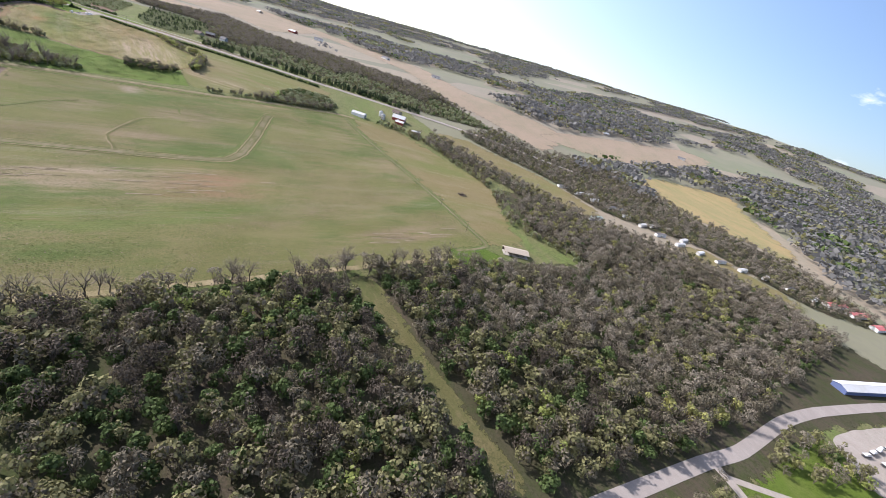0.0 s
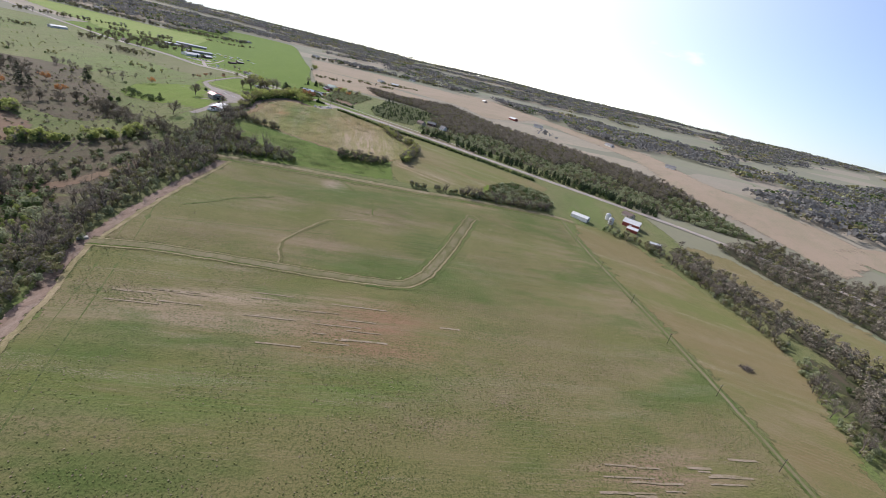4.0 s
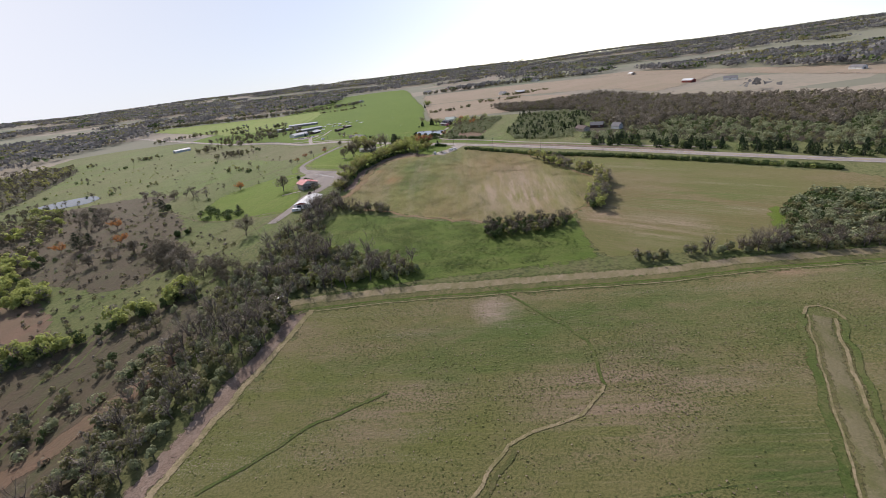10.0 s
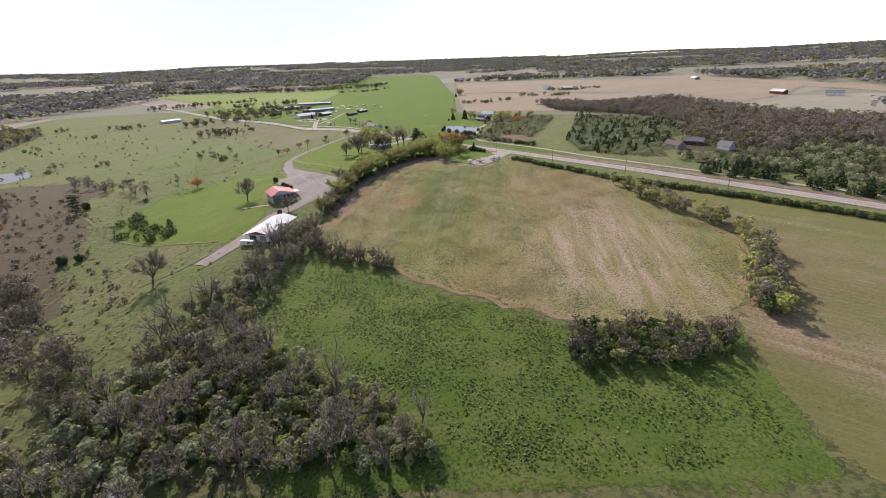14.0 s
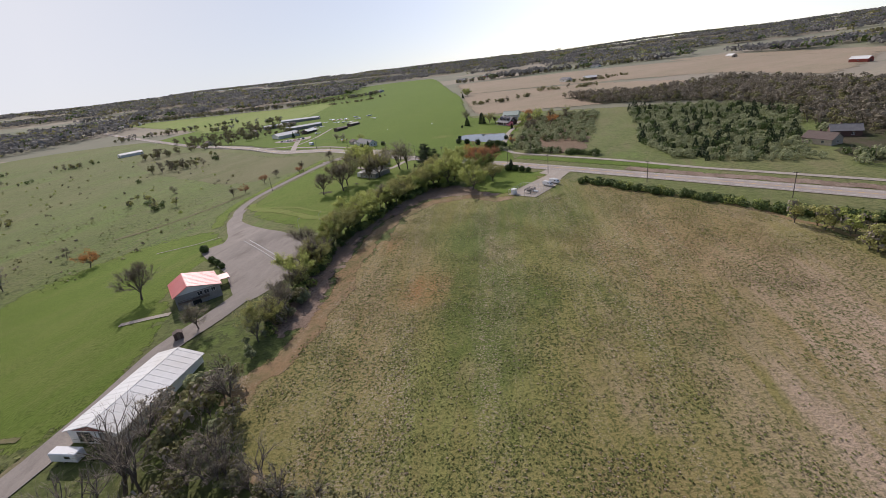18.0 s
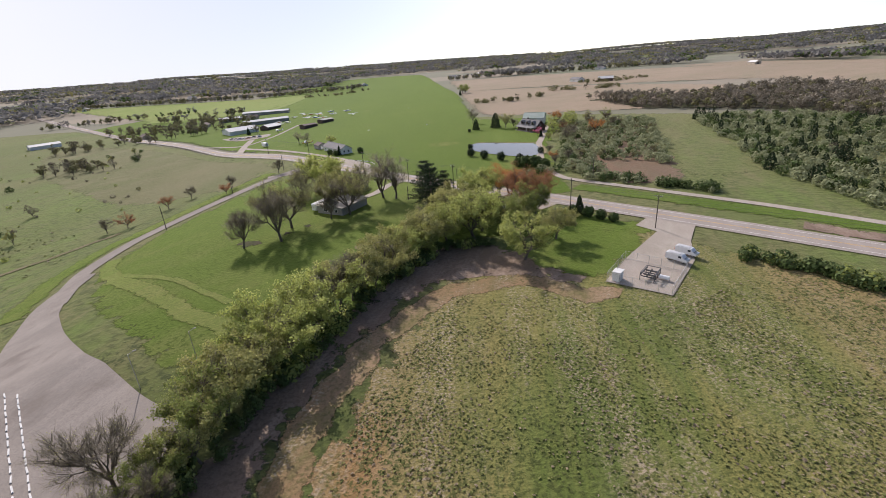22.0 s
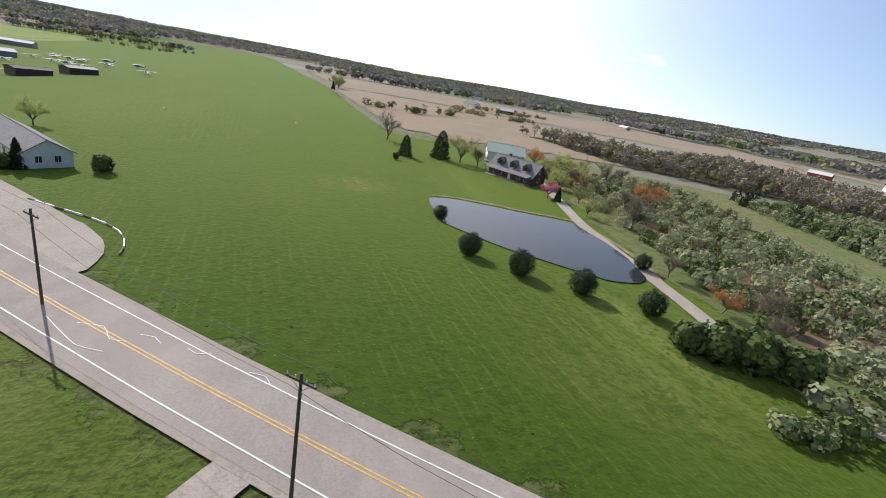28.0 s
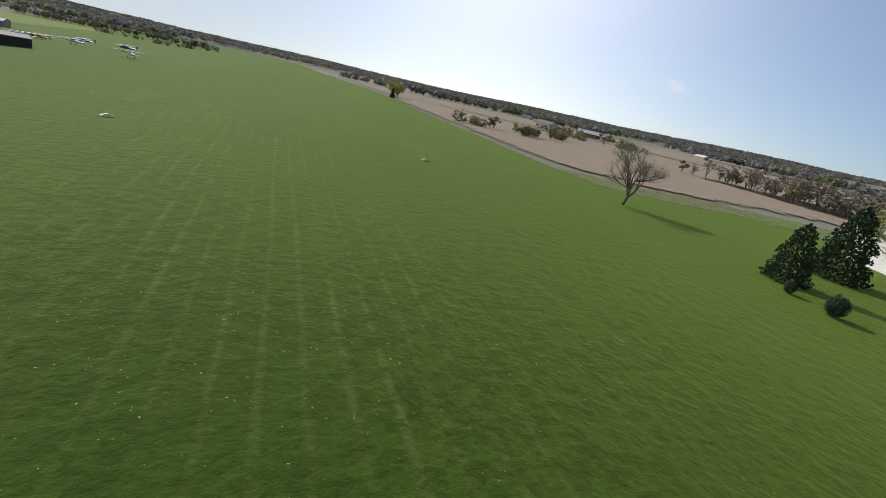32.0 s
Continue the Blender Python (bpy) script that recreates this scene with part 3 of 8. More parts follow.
def drape(name, points, mat, label, category, lift=None, cell=6.0, wobble=1.2, edge=4.0, sharp=False):
    """A plot of ground laid on the land."""
    LIFT[0] += 0.003
    lift = LIFT[0] if lift is None else lift + 0.05
    rim = straight(list(points), edge) if sharp else rounded(points, edge, True, wobble)
    xs, ys = [q[0] for q in rim], [q[1] for q in rim]
    gx, gy = np.meshgrid(np.arange(min(xs), max(xs), cell) + 0.37, np.arange(min(ys), max(ys), cell) + 0.41)
    keep = inside(rim, gx.ravel(), gy.ravel())
    pts = [Vector(q) for q in rim] + [Vector(q) for q in np.stack([gx.ravel(), gy.ravel()], -1)[keep].tolist()]
    k = len(rim)
    v, _, f, source, *_ = delaunay_2d_cdt(pts, [(i, (i + 1) % k) for i in range(k)], [], 1, 0.01)
    v = np.array([tuple(q) for q in v])
    ob = new(name, mesh_of(name, np.c_[v, high(v[:, 0], v[:, 1]) + lift], [q for q in f if len(q) == 3], [M[mat]], shade=True))
    rim_of(ob.data, [0.0 if not q or min(q) < k else 1.0 for q in source])
    return tagged(ob, label, category, kind="structure")


def ribbon(name, line, width, mat, label, category, lift, step=4.0, wobble=0.0, offset=0.0, crown=0.0):
    """A strip of constant or changing width along a line."""
    p = np.array(rounded(line, step, False, wobble))
    t = np.gradient(p, axis=0)
    t /= np.linalg.norm(t, axis=1)[:, None] + 1e-9
    side = np.c_[t[:, 1], -t[:, 0]]
    cols = 5
    rows_ = [p + side * (offset + width * (c / (cols - 1) - 0.5)) for c in range(cols)]
    g = np.stack(rows_, 1).reshape(-1, 2)
    n = len(p)
    ids = np.arange(n * cols).reshape(n, cols)
    q = np.stack([ids[:-1, :-1], ids[1:, :-1], ids[1:, 1:], ids[:-1, 1:]], -1).reshape(-1, 4)
    hump = np.tile(crown * (1 - np.linspace(-1, 1, cols) ** 2), n)
    ob = new(name, mesh_of(name, np.c_[g, high(g[:, 0], g[:, 1]) + lift + 0.05 + hump], q[:, ::-1], [M[mat]], shade=True))
    rim_of(ob.data, np.tile([0.0, 0.8, 1.0, 0.8, 0.0], n))
    return tagged(ob, label, category, kind="structure")


# ---- plots ----
drape("verge_grass", [(-40, 380), (-60, 700), (-44, 1011), (-65, 1123), (122.5, 1197.7), (267.4, 1133.7), (339.8, 1072), (427.8, 905.5), (520, 640), (470, 330), (380, 160), (200, 190), (-40, 205)], "pasture", "rough grass between the fields", "grass", cell=9)
drape("pasture", [(-30, 360), (-20, 560), (0, 690), (0, 790), (-26, 830), (-33, 937), (-6.4, 1023.2), (-19, 1072), (-159, 1224.2), (-438.8, 1513.3), (-650.1, 1455.5), (-545.6, 1011), (-420, 600), (-330, 380), (-200, 320)], "pasture", "rough spring pasture with weedy mottled patches", "pasture", cell=6)
drape("wet_brush", [(-40, 420), (-30, 520), (-25, 600), (-60, 625), (-100, 600), (-140, 560), (-165, 540), (-230, 440), (-120, 400)], "brush", "dead brown brush beside the creek", "brush", wobble=4)
drape("reed_patch", [(-221, 640), (-191, 658), (-153, 652), (-120, 612), (-143, 552), (-175, 540), (-260, 560)], "reed", "reddish dead reeds in wet ground", "reeds", wobble=3)
drape("reed_patch", [(-190, 760), (-110, 742), (-70, 690), (-110, 650), (-190, 690), (-260, 740)], "brush", "dead brown reeds in the pasture", "reeds", wobble=5)
drape("marsh", [(-206, 690), (-160, 790), (-166, 880), (-228, 918), (-285, 922), (-325, 890), (-340, 800), (-300, 700), (-250, 660)], "brush", "dark brown wet meadow below the far pond", "marsh", wobble=6)
drape("marsh", [(-196, 700), (-150, 690), (-100, 735), (-128, 800), (-160, 822), (-230, 800), (-250, 770)], "brush", "dead brown marsh grass in the pasture", "marsh", wobble=6)
ribbon("marsh", [(-150, 500), (-106, 543), (-61, 589), (-30, 612)], 20, "brush", "dark brown dead marsh grass below the willows", "marsh", 0.11, wobble=4)
ribbon("marsh", [(-110, 470), (-73, 505), (-44, 538), (-26, 566)], 16, "reed", "reddish dead grass beside the creek trees", "marsh", 0.115, wobble=3)
drape("field", [(-322, 1344), (-214, 1259), (-30, 1072), (-16, 1036), (-26, 1004), (-90, 1018), (-200, 1120), (-300, 1250)], "fallow", "fallow grassy field with faint old rows", "field", wobble=3)
ribbon("bare_track", [(-106, 905), (-84, 925), (-52, 958)], 4, "dirt", "pale worn wedge of bare ground in the pasture", "track", 0.19, wobble=1.5)
ribbon("drive_verge", [(-12, 1030), (-34, 968), (-45, 938), (-46, 912), (-38, 885)], 9, "lawn", "green mown verge along the drive", "verge", 0.12, wobble=1.5)
drape("lawn", [(-22, 735), (-8, 752), (-14, 790), (-25, 815), (-18, 850), (-41.2, 883), (-76.7, 883), (-105, 850), (-110, 800), (-100, 770), (-66, 750)], "lawn", "rich green mown lawn beside the red-roofed house", "lawn", wobble=2)
drape("field", [(-14, 226), (72, 217), (108, 215), (151, 210), (178, 210), (242, 204), (262, 213), (300, 213), (314, 264), (338, 376), (354, 506), (362, 548), (349, 557), (254, 569), (198, 567), (163, 571), (121, 576), (85, 582), (33, 587), (16, 545), (0, 512), (-15, 463), (-27, 431), (-24, 417), (-25, 369), (-24, 300)], "south_field", "greening winter crop field with bare reddish patches", "field", cell=8)
drape("field", [(301, 213), (315, 264), (339, 376), (355, 506), (372, 548), (402, 545), (432, 506), (438, 409), (440, 339), (365, 240), (345, 205)], "east_field", "dry reddish field strip beside the farm track", "field", cell=12)
drape("field", [(18, 660), (28, 714), (59, 701), (87, 684), (130, 662), (187, 652), (181, 596), (126, 594), (87, 596), (40, 600)], "green_field", "lush dark green crop field", "field")
drape("field", [(22, 740), (31, 770), (44, 810), (58, 850), (76.3, 887.5), (100.9, 898.8), (135.7, 904.4), (151.1, 883), (192, 833), (206, 800), (224, 740), (228, 715), (216, 690), (189, 656), (132, 661), (87, 686), (64, 706), (36, 722)], "upper_field", "weedy stubble field with tan and green tufts", "field")
drape("field", [(189, 654), (181, 598), (205, 591), (285, 578), (340, 600), (395, 650), (330, 712), (255, 785), (215, 812), (206, 803), (224, 740), (230, 715), (217, 690)], "east_field", "dry tan and green hay field", "field")
drape("airfield", [(130.7, 968.6), (126, 944), (118, 947), (85.2, 976.2), (58, 1002.6), (31.6, 1029.3), (-14, 1084), (-232.2, 1327.7), (-418, 1513.3), (-323.7, 1803.3), (-160, 2500), (90, 2500), (123.1, 1706.7), (129.6, 1474.7), (121.4, 1219), (124.5, 1180.6), (169, 1165.7), (176.3, 1123), (153.5, 1072), (143.2, 1041.5), (134.9, 1000.4)], "airfield", "bright green mown grass airstrip", "airfield", cell=8)
drape("lawn", [(1.9, 1021.2), (23.9, 1025.2), (60.4, 987.7), (101.6, 947.5), (135.9, 911.8), (139.8, 903.2), (113.2, 902.1), (84.7, 908.6), (64.2, 892), (46, 850), (28, 845), (-0.3, 869.2), (-19.1, 887.5), (-33.5, 918.1), (-23.1, 963.3)], "lawn", "green mown lawn round the roadside houses", "lawn")
drape("field", [(138.7, 1513.3), (122.5, 1229.3), (153.5, 1189.1), (211.5, 1182.7), (257, 1167.8), (339.8, 1176.3), (432.9, 1311.7), (350.1, 1445.9), (246.2, 1494)], "tan_field", "pale harvested corn stubble field", "field", cell=14)
drape("field", [(142.7, 1532.7), (246.1, 1503.7), (355.3, 1455.5), (497.1, 1374.4), (536.5, 1197.7), (795.2, 1436.4), (697.7, 1750.2), (400, 1900), (150, 1900)], "tan_field", "broad pale stubble field on the rise", "field", cell=22)
drape("scrub_ground", [(136, 978), (152, 1045), (168, 1110), (236, 1116), (218, 1072), (199, 1021), (176, 972), (155, 962)], "bank", "olive-brown rough ground under the scrub", "scrub ground", wobble=3)
drape("field", [(238.4, 1117.9), (263.2, 1102.6), (236.3, 1021.2), (209.4, 958), (178.3, 960.1), (205.2, 1031.3)], "pasture", "green grass strip between the thickets", "grass strip", wobble=3)
drape("brush", [(143.2, 1000.4), (176.3, 1092.4), (210.4, 1087.3), (194.9, 1011), (180, 962), (168, 950), (150, 957)], "reed", "reddish dead brush below the thicket", "brush", wobble=4)
drape("field", [(649.1, 1856.5), (744, 1551), (803.5, 1012), (710, 781), (735, 561), (735, 473), (977, 587), (892, 858), (975.3, 1124.1), (902.8, 1330.6), (802.9, 1851.7)], "tan_field", "long pale stubble field", "field", cell=25)
drape("field", [(834, 564), (964, 452), (1285, 422), (1741, 480), (1694, 586), (1007, 608)], "tan_field", "far pale stubble field", "field", cell=25)
drape("field", [(882, 356), (781, 227), (785, 140), (771, 61), (846, 66), (1034, 187), (1165, 257), (1021, 357)], "orange_field", "dry orange grass field", "field", cell=25)
drape("field", [(500, 521), (503, 361), (516, 232), (562, 250), (590, 372), (561, 498)], "east_field", "narrow dry grass field", "field", cell=15)
drape("field", [(567, 150), (563, 20), (604, 20), (629, 138)], "east_field", "narrow greening field", "field", cell=15)
drape("field", [(-760, 1990), (-430, 1640), (-330, 1540), (-150, 1570), (-165, 1900), (-330, 1940)], "hay", "bright green hay field beyond the airstrip", "field", cell=25)
drape("forest_floor", [(-160, 222), (-14, 224), (72, 215), (151, 208), (242, 202), (330, 180), (378, 168), (384, 240), (450, 330), (500, 230), (560, 100), (520, -90), (300, -120), (0, -120), (-160, 0)], "forest_floor", "leaf litter under the spring wood", "forest floor", cell=14)
ribbon("headland", [(24, 742), (37.5, 772), (42, 796), (46, 823), (51.5, 847), (63.5, 865), (75, 878), (84, 879), (93, 876), (104, 871), (112, 868)], 9, "headland", "dry orange headland beside the tree row", "headland", 0.09, wobble=4)
ribbon("headland", [(36, 722), (64, 706), (87, 686), (132, 662), (189, 657), (216, 690), (228, 715), (222, 742), (206, 800), (192, 832)], 3.4, "headland", "dry tan rim of the stubble field", "headland", 0.085, wobble=4)
drape("forest_floor", [(246.7, 1282.9), (257, 1176.3), (327.4, 1116.9), (355.3, 1017.1), (307.4, 937), (268, 860), (330, 800), (420, 728), (480, 670), (560, 610), (690, 560), (700, 780), (611.5, 905.5), (484.7, 1092.4), (453.6, 1260.2), (339.8, 1219)], "forest_floor", "leaf litter under the grey ridge wood", "forest floor", cell=18)
drape("forest_floor", [(566, 530), (592, 372), (566, 250), (632, 140), (606, 20), (660, -60), (770, 60), (780, 225), (870, 350), (830, 450), (720, 470), (700, 560)], "forest_floor", "leaf litter under the eastern wood", "forest floor", cell=18)
drape("forest_floor", [(380, 170), (460, 330), (455, 480), (500, 520), (505, 360), (520, 230), (565, 140), (562, 20), (500, 0), (500, 120), (440, 210)], "forest_floor", "leaf litter under the hedged wood", "forest floor", cell=18)
drape("forest_floor", [(-380, 620), (-335, 800), (-395, 930), (-430, 1050), (-500, 1250), (-640, 1330), (-700, 700), (-520, 480)], "forest_floor", "leaf litter under the western wood", "forest floor", cell=18)
drape("clearing", [(153, 200), (172, 196), (160, 135), (152, 98), (149, 69), (143, 45), (133, 48), (134, 72), (137, 100), (142, 132)], "bank", "grassy cut line through the wood", "clearing", wobble=1.5)
drape("lawn", [(138, 905), (111, 908), (92, 902), (93, 889), (101, 881), (112, 874), (122, 886)], "lawn", "patchy mown grass beside the gravel pad", "lawn", wobble=1.5)
ribbon("mown_band", [(-33, 922), (-24, 905), (-6, 892), (11, 877), (27, 866)], 7, "lawn_pale", "pale strip of drier mown lawn", "lawn", 0.15, wobble=1.5)
ribbon("mown_band", [(-20, 905), (0, 896), (20, 880)], 3, "lawn_pale", "pale strip of drier mown lawn", "lawn", 0.155, wobble=1)
drape("planting_bed", [(54.5, 920.5), (46, 909), (52, 903.5), (61.5, 914)], "straw", "straw-covered bed dug in the lawn", "bed", cell=1.5, edge=1.0, sharp=True)
drape("planting_bed", [(8, 923), (13, 925), (17, 919), (12, 915), (7, 917)], "forest_floor", "bare soil under a leafless tree", "bed", wobble=3, edge=1.2)
drape("planting_bed", [(17, 921), (24, 926), (31, 931), (29, 935), (22, 931), (16, 926)], "forest_floor", "leaf litter and brush under leafless trees", "bed", wobble=3.5, edge=1.2)
drape("soil_strip", [(22, 770), (27, 797), (30, 819), (34, 833), (39, 848), (48, 866), (55, 880), (64, 895), (74, 906), (86, 905), (95, 898), (100, 886), (108, 878), (104, 874), (93, 879), (84, 882), (73, 881), (61, 867), (48.5, 848), (43.5, 823), (40, 796), (36, 772)], "soil", "bare leaf-strewn soil under the tree row", "soil", wobble=1.5)
drape("verge_grass", [(150, 20), (236, -4), (269, -13), (330, -22), (373, -36), (453, -72), (560, -132), (560, -260), (120, -200), (60, -40)], "pasture", "rough grass below the country road", "grass", cell=14)
drape("lawn", [(232, -9), (262, -14), (300, -20), (340, -30), (332, -70), (300, -62), (270, -44)], "lawn", "green mown grass at the road junction", "lawn", cell=8)
drape("storage_yard", [(345, -36), (372, -42), (420, -64), (440, -100), (400, -130), (340, -90), (318, -60)], "gravel", "grey gravel storage yard", "yard", cell=10, lift=0.2, wobble=1.0)
drape("lawn", [(257, 219), (292, 212), (300, 186), (252, 186)], "lush", "green mown grass by the pavilion", "lawn")

# grassed waterway with straw-coloured rims
WATERWAY = [(-26, 424), (18, 419), (75, 408), (125, 399), (152, 397), (171, 413), (200, 455), (225, 495), (244, 524)]
ribbon("waterway", WATERWAY, 16, "bank", "lush dark grass verge of the waterway", "grass verge", 0.178, wobble=1.6)
ribbon("waterway_bed", WATERWAY, 8, "dirt", "flat trodden straw bed of the waterway", "waterway", 0.194, wobble=0.8, crown=0.15)
ribbon("straw_rim", WATERWAY, 1.7, "straw", "pale straw rim of the waterway", "straw", 0.214, wobble=1.0, offset=4.4)
ribbon("straw_rim", WATERWAY, 1.0, "straw", "pale straw rim of the waterway", "straw", 0.214, wobble=1.0, offset=-4.4)
ribbon("straw_rim", [(239, 527), (244, 531.5), (249, 531), (252, 526), (251, 520)], 1.7, "straw", "pale straw rim round the waterway's head", "straw", 0.216, wobble=0.5)
ribbon("waterway", [(-26, 424), (18, 419), (50, 413), (75, 408)], 9, "lush", "wet green reach of the waterway", "grass verge", 0.205, wobble=2.0, offset=1)
ARM = WATERWAY[3:]
for off, wide_ in ((-6.6, 4.0), (6.8, 3.2)):
    ribbon("waterway_edge", ARM, wide_, "ditch", "dark lush crop beside the waterway", "grass verge", 0.186, wobble=2.0, offset=off)
# windrows of dead straw along the drill rows
row_rng = random.Random(14)
for cx, cy, wide_, deep_, count in ((60, 368, 65, 10, 14), (120, 345, 50, 20, 10), (240, 243, 50, 9, 14)):
    for k in range(count):
        x0, y0 = cx + row_rng.uniform(-wide_, wide_), cy + row_rng.uniform(-deep_, deep_)
        long_ = row_rng.uniform(3, 13)
        ribbon("windrow", [(x0 - long_, y0 + long_ * 0.14), (x0, y0), (x0 + long_, y0 - long_ * 0.14)], row_rng.uniform(0.8, 2.0), "windrow", "thin windrow of pale straw in the crop", "straw", 0.2 + 0.002 * (k % 5), wobble=0.6)
LANE = [(12, 590), (34, 591), (85, 588), (124, 583), (166, 578), (206, 573), (254, 571), (349, 558), (375, 548)]
ribbon("lane_verge", LANE, 22, "ditch", "rough green verge and ditch of the farm lane", "verge", 0.17, wobble=1.5, offset=2)
ribbon("lane_bank", LANE, 8, "bank", "olive-brown bank beside the farm lane", "verge", 0.18, wobble=1.2, offset=5)
# shade in the ditch, laid on as a narrow dark green strip
ribbon("ditch_line", LANE, 1.6, "lush", "ditch line below the lane, its shade laid on as dark green", "ditch", 0.19, wobble=0.8, offset=6.8)
ribbon("farm_lane", LANE, 9, "lane", "pale dirt farm lane", "lane", 0.186, wobble=1.0, offset=-1.5)
ribbon("straw_rim", LANE, 0.8, "straw", "pale straw edge of the field", "straw", 0.202, wobble=0.8, offset=9.5)
ribbon("field_track", [(242, 205), (178, 211), (108, 216), (40, 222), (-14, 228)], 7, "straw", "faint track along the wood", "track", 0.19, wobble=0.7)
ribbon("track_verge", [(262, 214), (299, 214), (313, 264), (337, 376), (353, 506), (360, 548)], 8, "ditch", "green verge of the farm track", "verge", 0.178, wobble=1.2)
ribbon("field_track", [(262, 214), (299, 214), (313, 264), (337, 376), (353, 506), (360, 548)], 3.5, "dirt", "worn farm track along the power line", "track", 0.19, wobble=0.7)
ribbon("gully", [(75, 414), (75, 441), (84, 456), (108, 486), (135, 493), (147, 505)], 1.7, "straw", "pale eroded gully in the crop", "gully", 0.19, wobble=1.2)
ribbon("gully", [(75, 414), (75, 441), (84, 456), (108, 484)], 2.4, "bank", "olive hollow beside the gully", "gully", 0.184, wobble=1.5, offset=1.6)
ribbon("gully", [(147, 505), (150, 530), (134, 560), (122, 580)], 1.8, "ditch", "green seep line in the crop", "gully", 0.19, wobble=1.2)
ribbon("gully", [(10, 485), (24, 493), (44, 507), (69, 517)], 1.8, "ditch", "green seep line in the crop", "gully", 0.19, wobble=1.2)
ribbon("field_margin", [(-24, 300), (-23, 369), (-24, 416), (-10, 470), (4, 512), (30, 583)], 11, "soil", "bare pinkish margin below the creek trees", "margin", 0.13, wobble=3, offset=-5)
ribbon("straw_rim", [(-24, 300), (-23, 369), (-24, 416), (-10, 470), (4, 512), (30, 583)], 4.0, "straw", "pale straw margin beside the creek trees", "straw", 0.182, wobble=1.2)
ribbon("footpath", [(-170, 827), (-134, 802), (-101, 770), (-69, 752), (-25, 741)], 2.2, "dirt", "pale footpath round the lawn", "path", 0.19, wobble=0.6)
ribbon("footpath", [(-43, 702), (-30, 715), (-18, 735)], 2.5, "dirt", "pale track to the shed", "path", 0.19, wobble=0.6)

# roads
HIGHWAY = [(-930, 2050), (-610, 1712), (-255, 1340), (-20, 1080), (28.8, 1026.8), (55.1, 999.7), (82.4, 973.4), (116, 944), (147, 914), (205, 857), (268, 799), (333, 742), (400, 690), (468, 642), (560, 575), (640, 500), (720, 380)]
ribbon("roadside_grass", [(122, 948), (138, 933), (155, 916), (190, 882)], 12, "lush", "rich green mown strip beside the highway", "verge", 0.16, wobble=0.8, offset=-12)
ribbon("bare_verge", [(178, 898), (205, 870), (235, 843), (275, 806), (330, 757)], 9, "soil", "bare brown soil strip beside the highway", "soil", 0.165, wobble=1.5)
ribbon("road", HIGHWAY, 10.8, "shoulder", "pale gravelly shoulders of the highway", "road shoulder", 0.214)
ribbon("road", HIGHWAY, 9.4, "asphalt", "faded two-lane asphalt highway", "road", 0.23, crown=0.06)
for off in (-3.5, 3.5):
    ribbon("road_line", HIGHWAY, 0.16, "line_white", "white edge line on the highway", "road line", 0.285, offset=off)
for off in (-0.2, 0.2):
    ribbon("road_line", HIGHWAY, 0.13, "yellow", "double yellow centre line", "road line", 0.305, offset=off)
FRONTAGE = [(163, 1124), (160, 1112), (154.5, 1096), (149, 1079), (140, 1053.7), (130.7, 1013), (126.6, 995.1), (130.7, 970.7), (150.2, 949.6), (182.1, 916), (213.4, 878.4), (290, 806), (350, 756)]
ribbon("frontage_road", FRONTAGE, 3.6, "gravel", "narrow pale gravel lane", "lane", 0.202)
DRIVE = [(10.3, 1041.5), (-5.4, 1019.1), (-25.2, 970.7), (-36.2, 939.1), (-37.5, 913.9), (-29.4, 889.8)]
ribbon("driveway", DRIVE, 5.5, "forecourt", "curving grey asphalt drive", "driveway", 0.202)
drape("forecourt", [(-37, 910), (-32, 911), (-30, 897), (-24, 884), (-15, 873), (-4, 863), (3, 858.5), (15, 848), (26, 840), (27, 830), (24, 818), (20, 806), (12, 793), (5, 797), (-6, 817), (-20, 834), (-30, 848.5), (-22, 854), (-23, 862), (-28, 873), (-35, 890)], "forecourt", "wide grey asphalt forecourt", "forecourt", lift=0.21, cell=6, wobble=0.2, edge=2)
ribbon("driveway", [(12, 812), (9, 800), (3, 785), (-5, 770), (-9, 750), (-14, 733), (-22, 715)], 8, "forecourt", "cracked grey asphalt drive past the shed", "driveway", 0.204)
ribbon("driveway", [(20.7, 1033.4), (6.1, 1023.2), (-10.6, 1019.1)], 4, "asphalt", "short paved link to the highway", "driveway", 0.2)
ribbon("driveway", [(64.5, 993), (55.2, 984.5), (49, 970.7), (41.6, 963.3), (29.1, 973.9), (20.7, 984.5)], 3.6, "gravel", "pale gravel house drive", "driveway", 0.2)
ribbon("driveway", [(118, 939.1), (109.6, 932.8), (99.4, 934.9)], 4, "gravel", "pale gravel house drive", "driveway", 0.2)
drape("turning_loop", [(20, 1052), (32, 1043), (37, 1039), (40.7, 1033), (41.9, 1028), (41.5, 1023), (39, 1020), (30, 1030)], "gravel", "worn gravel turning loop beside the highway", "turning place", lift=0.206, cell=5, wobble=0.3, edge=2)
ribbon("service_road", [(37.5, 1035.4), (18.6, 1057.8), (-12.7, 1090.4), (-44, 1128.3), (-73.3, 1165.7)], 3.2, "gravel", "pale gravel lane behind the verge", "lane", 0.202)
ribbon("service_road", [(-67, 1135.8), (-75.4, 1173.1), (-83.8, 1219)], 6, "gravel", "gravel entrance to the airfield", "lane", 0.202)
ribbon("service_road", [(-125.6, 1197.7), (-96.3, 1189.1), (-75.4, 1181.7), (-60.8, 1219), (-54.5, 1282.9)], 4, "gravel", "gravel airfield lane", "lane", 0.208)
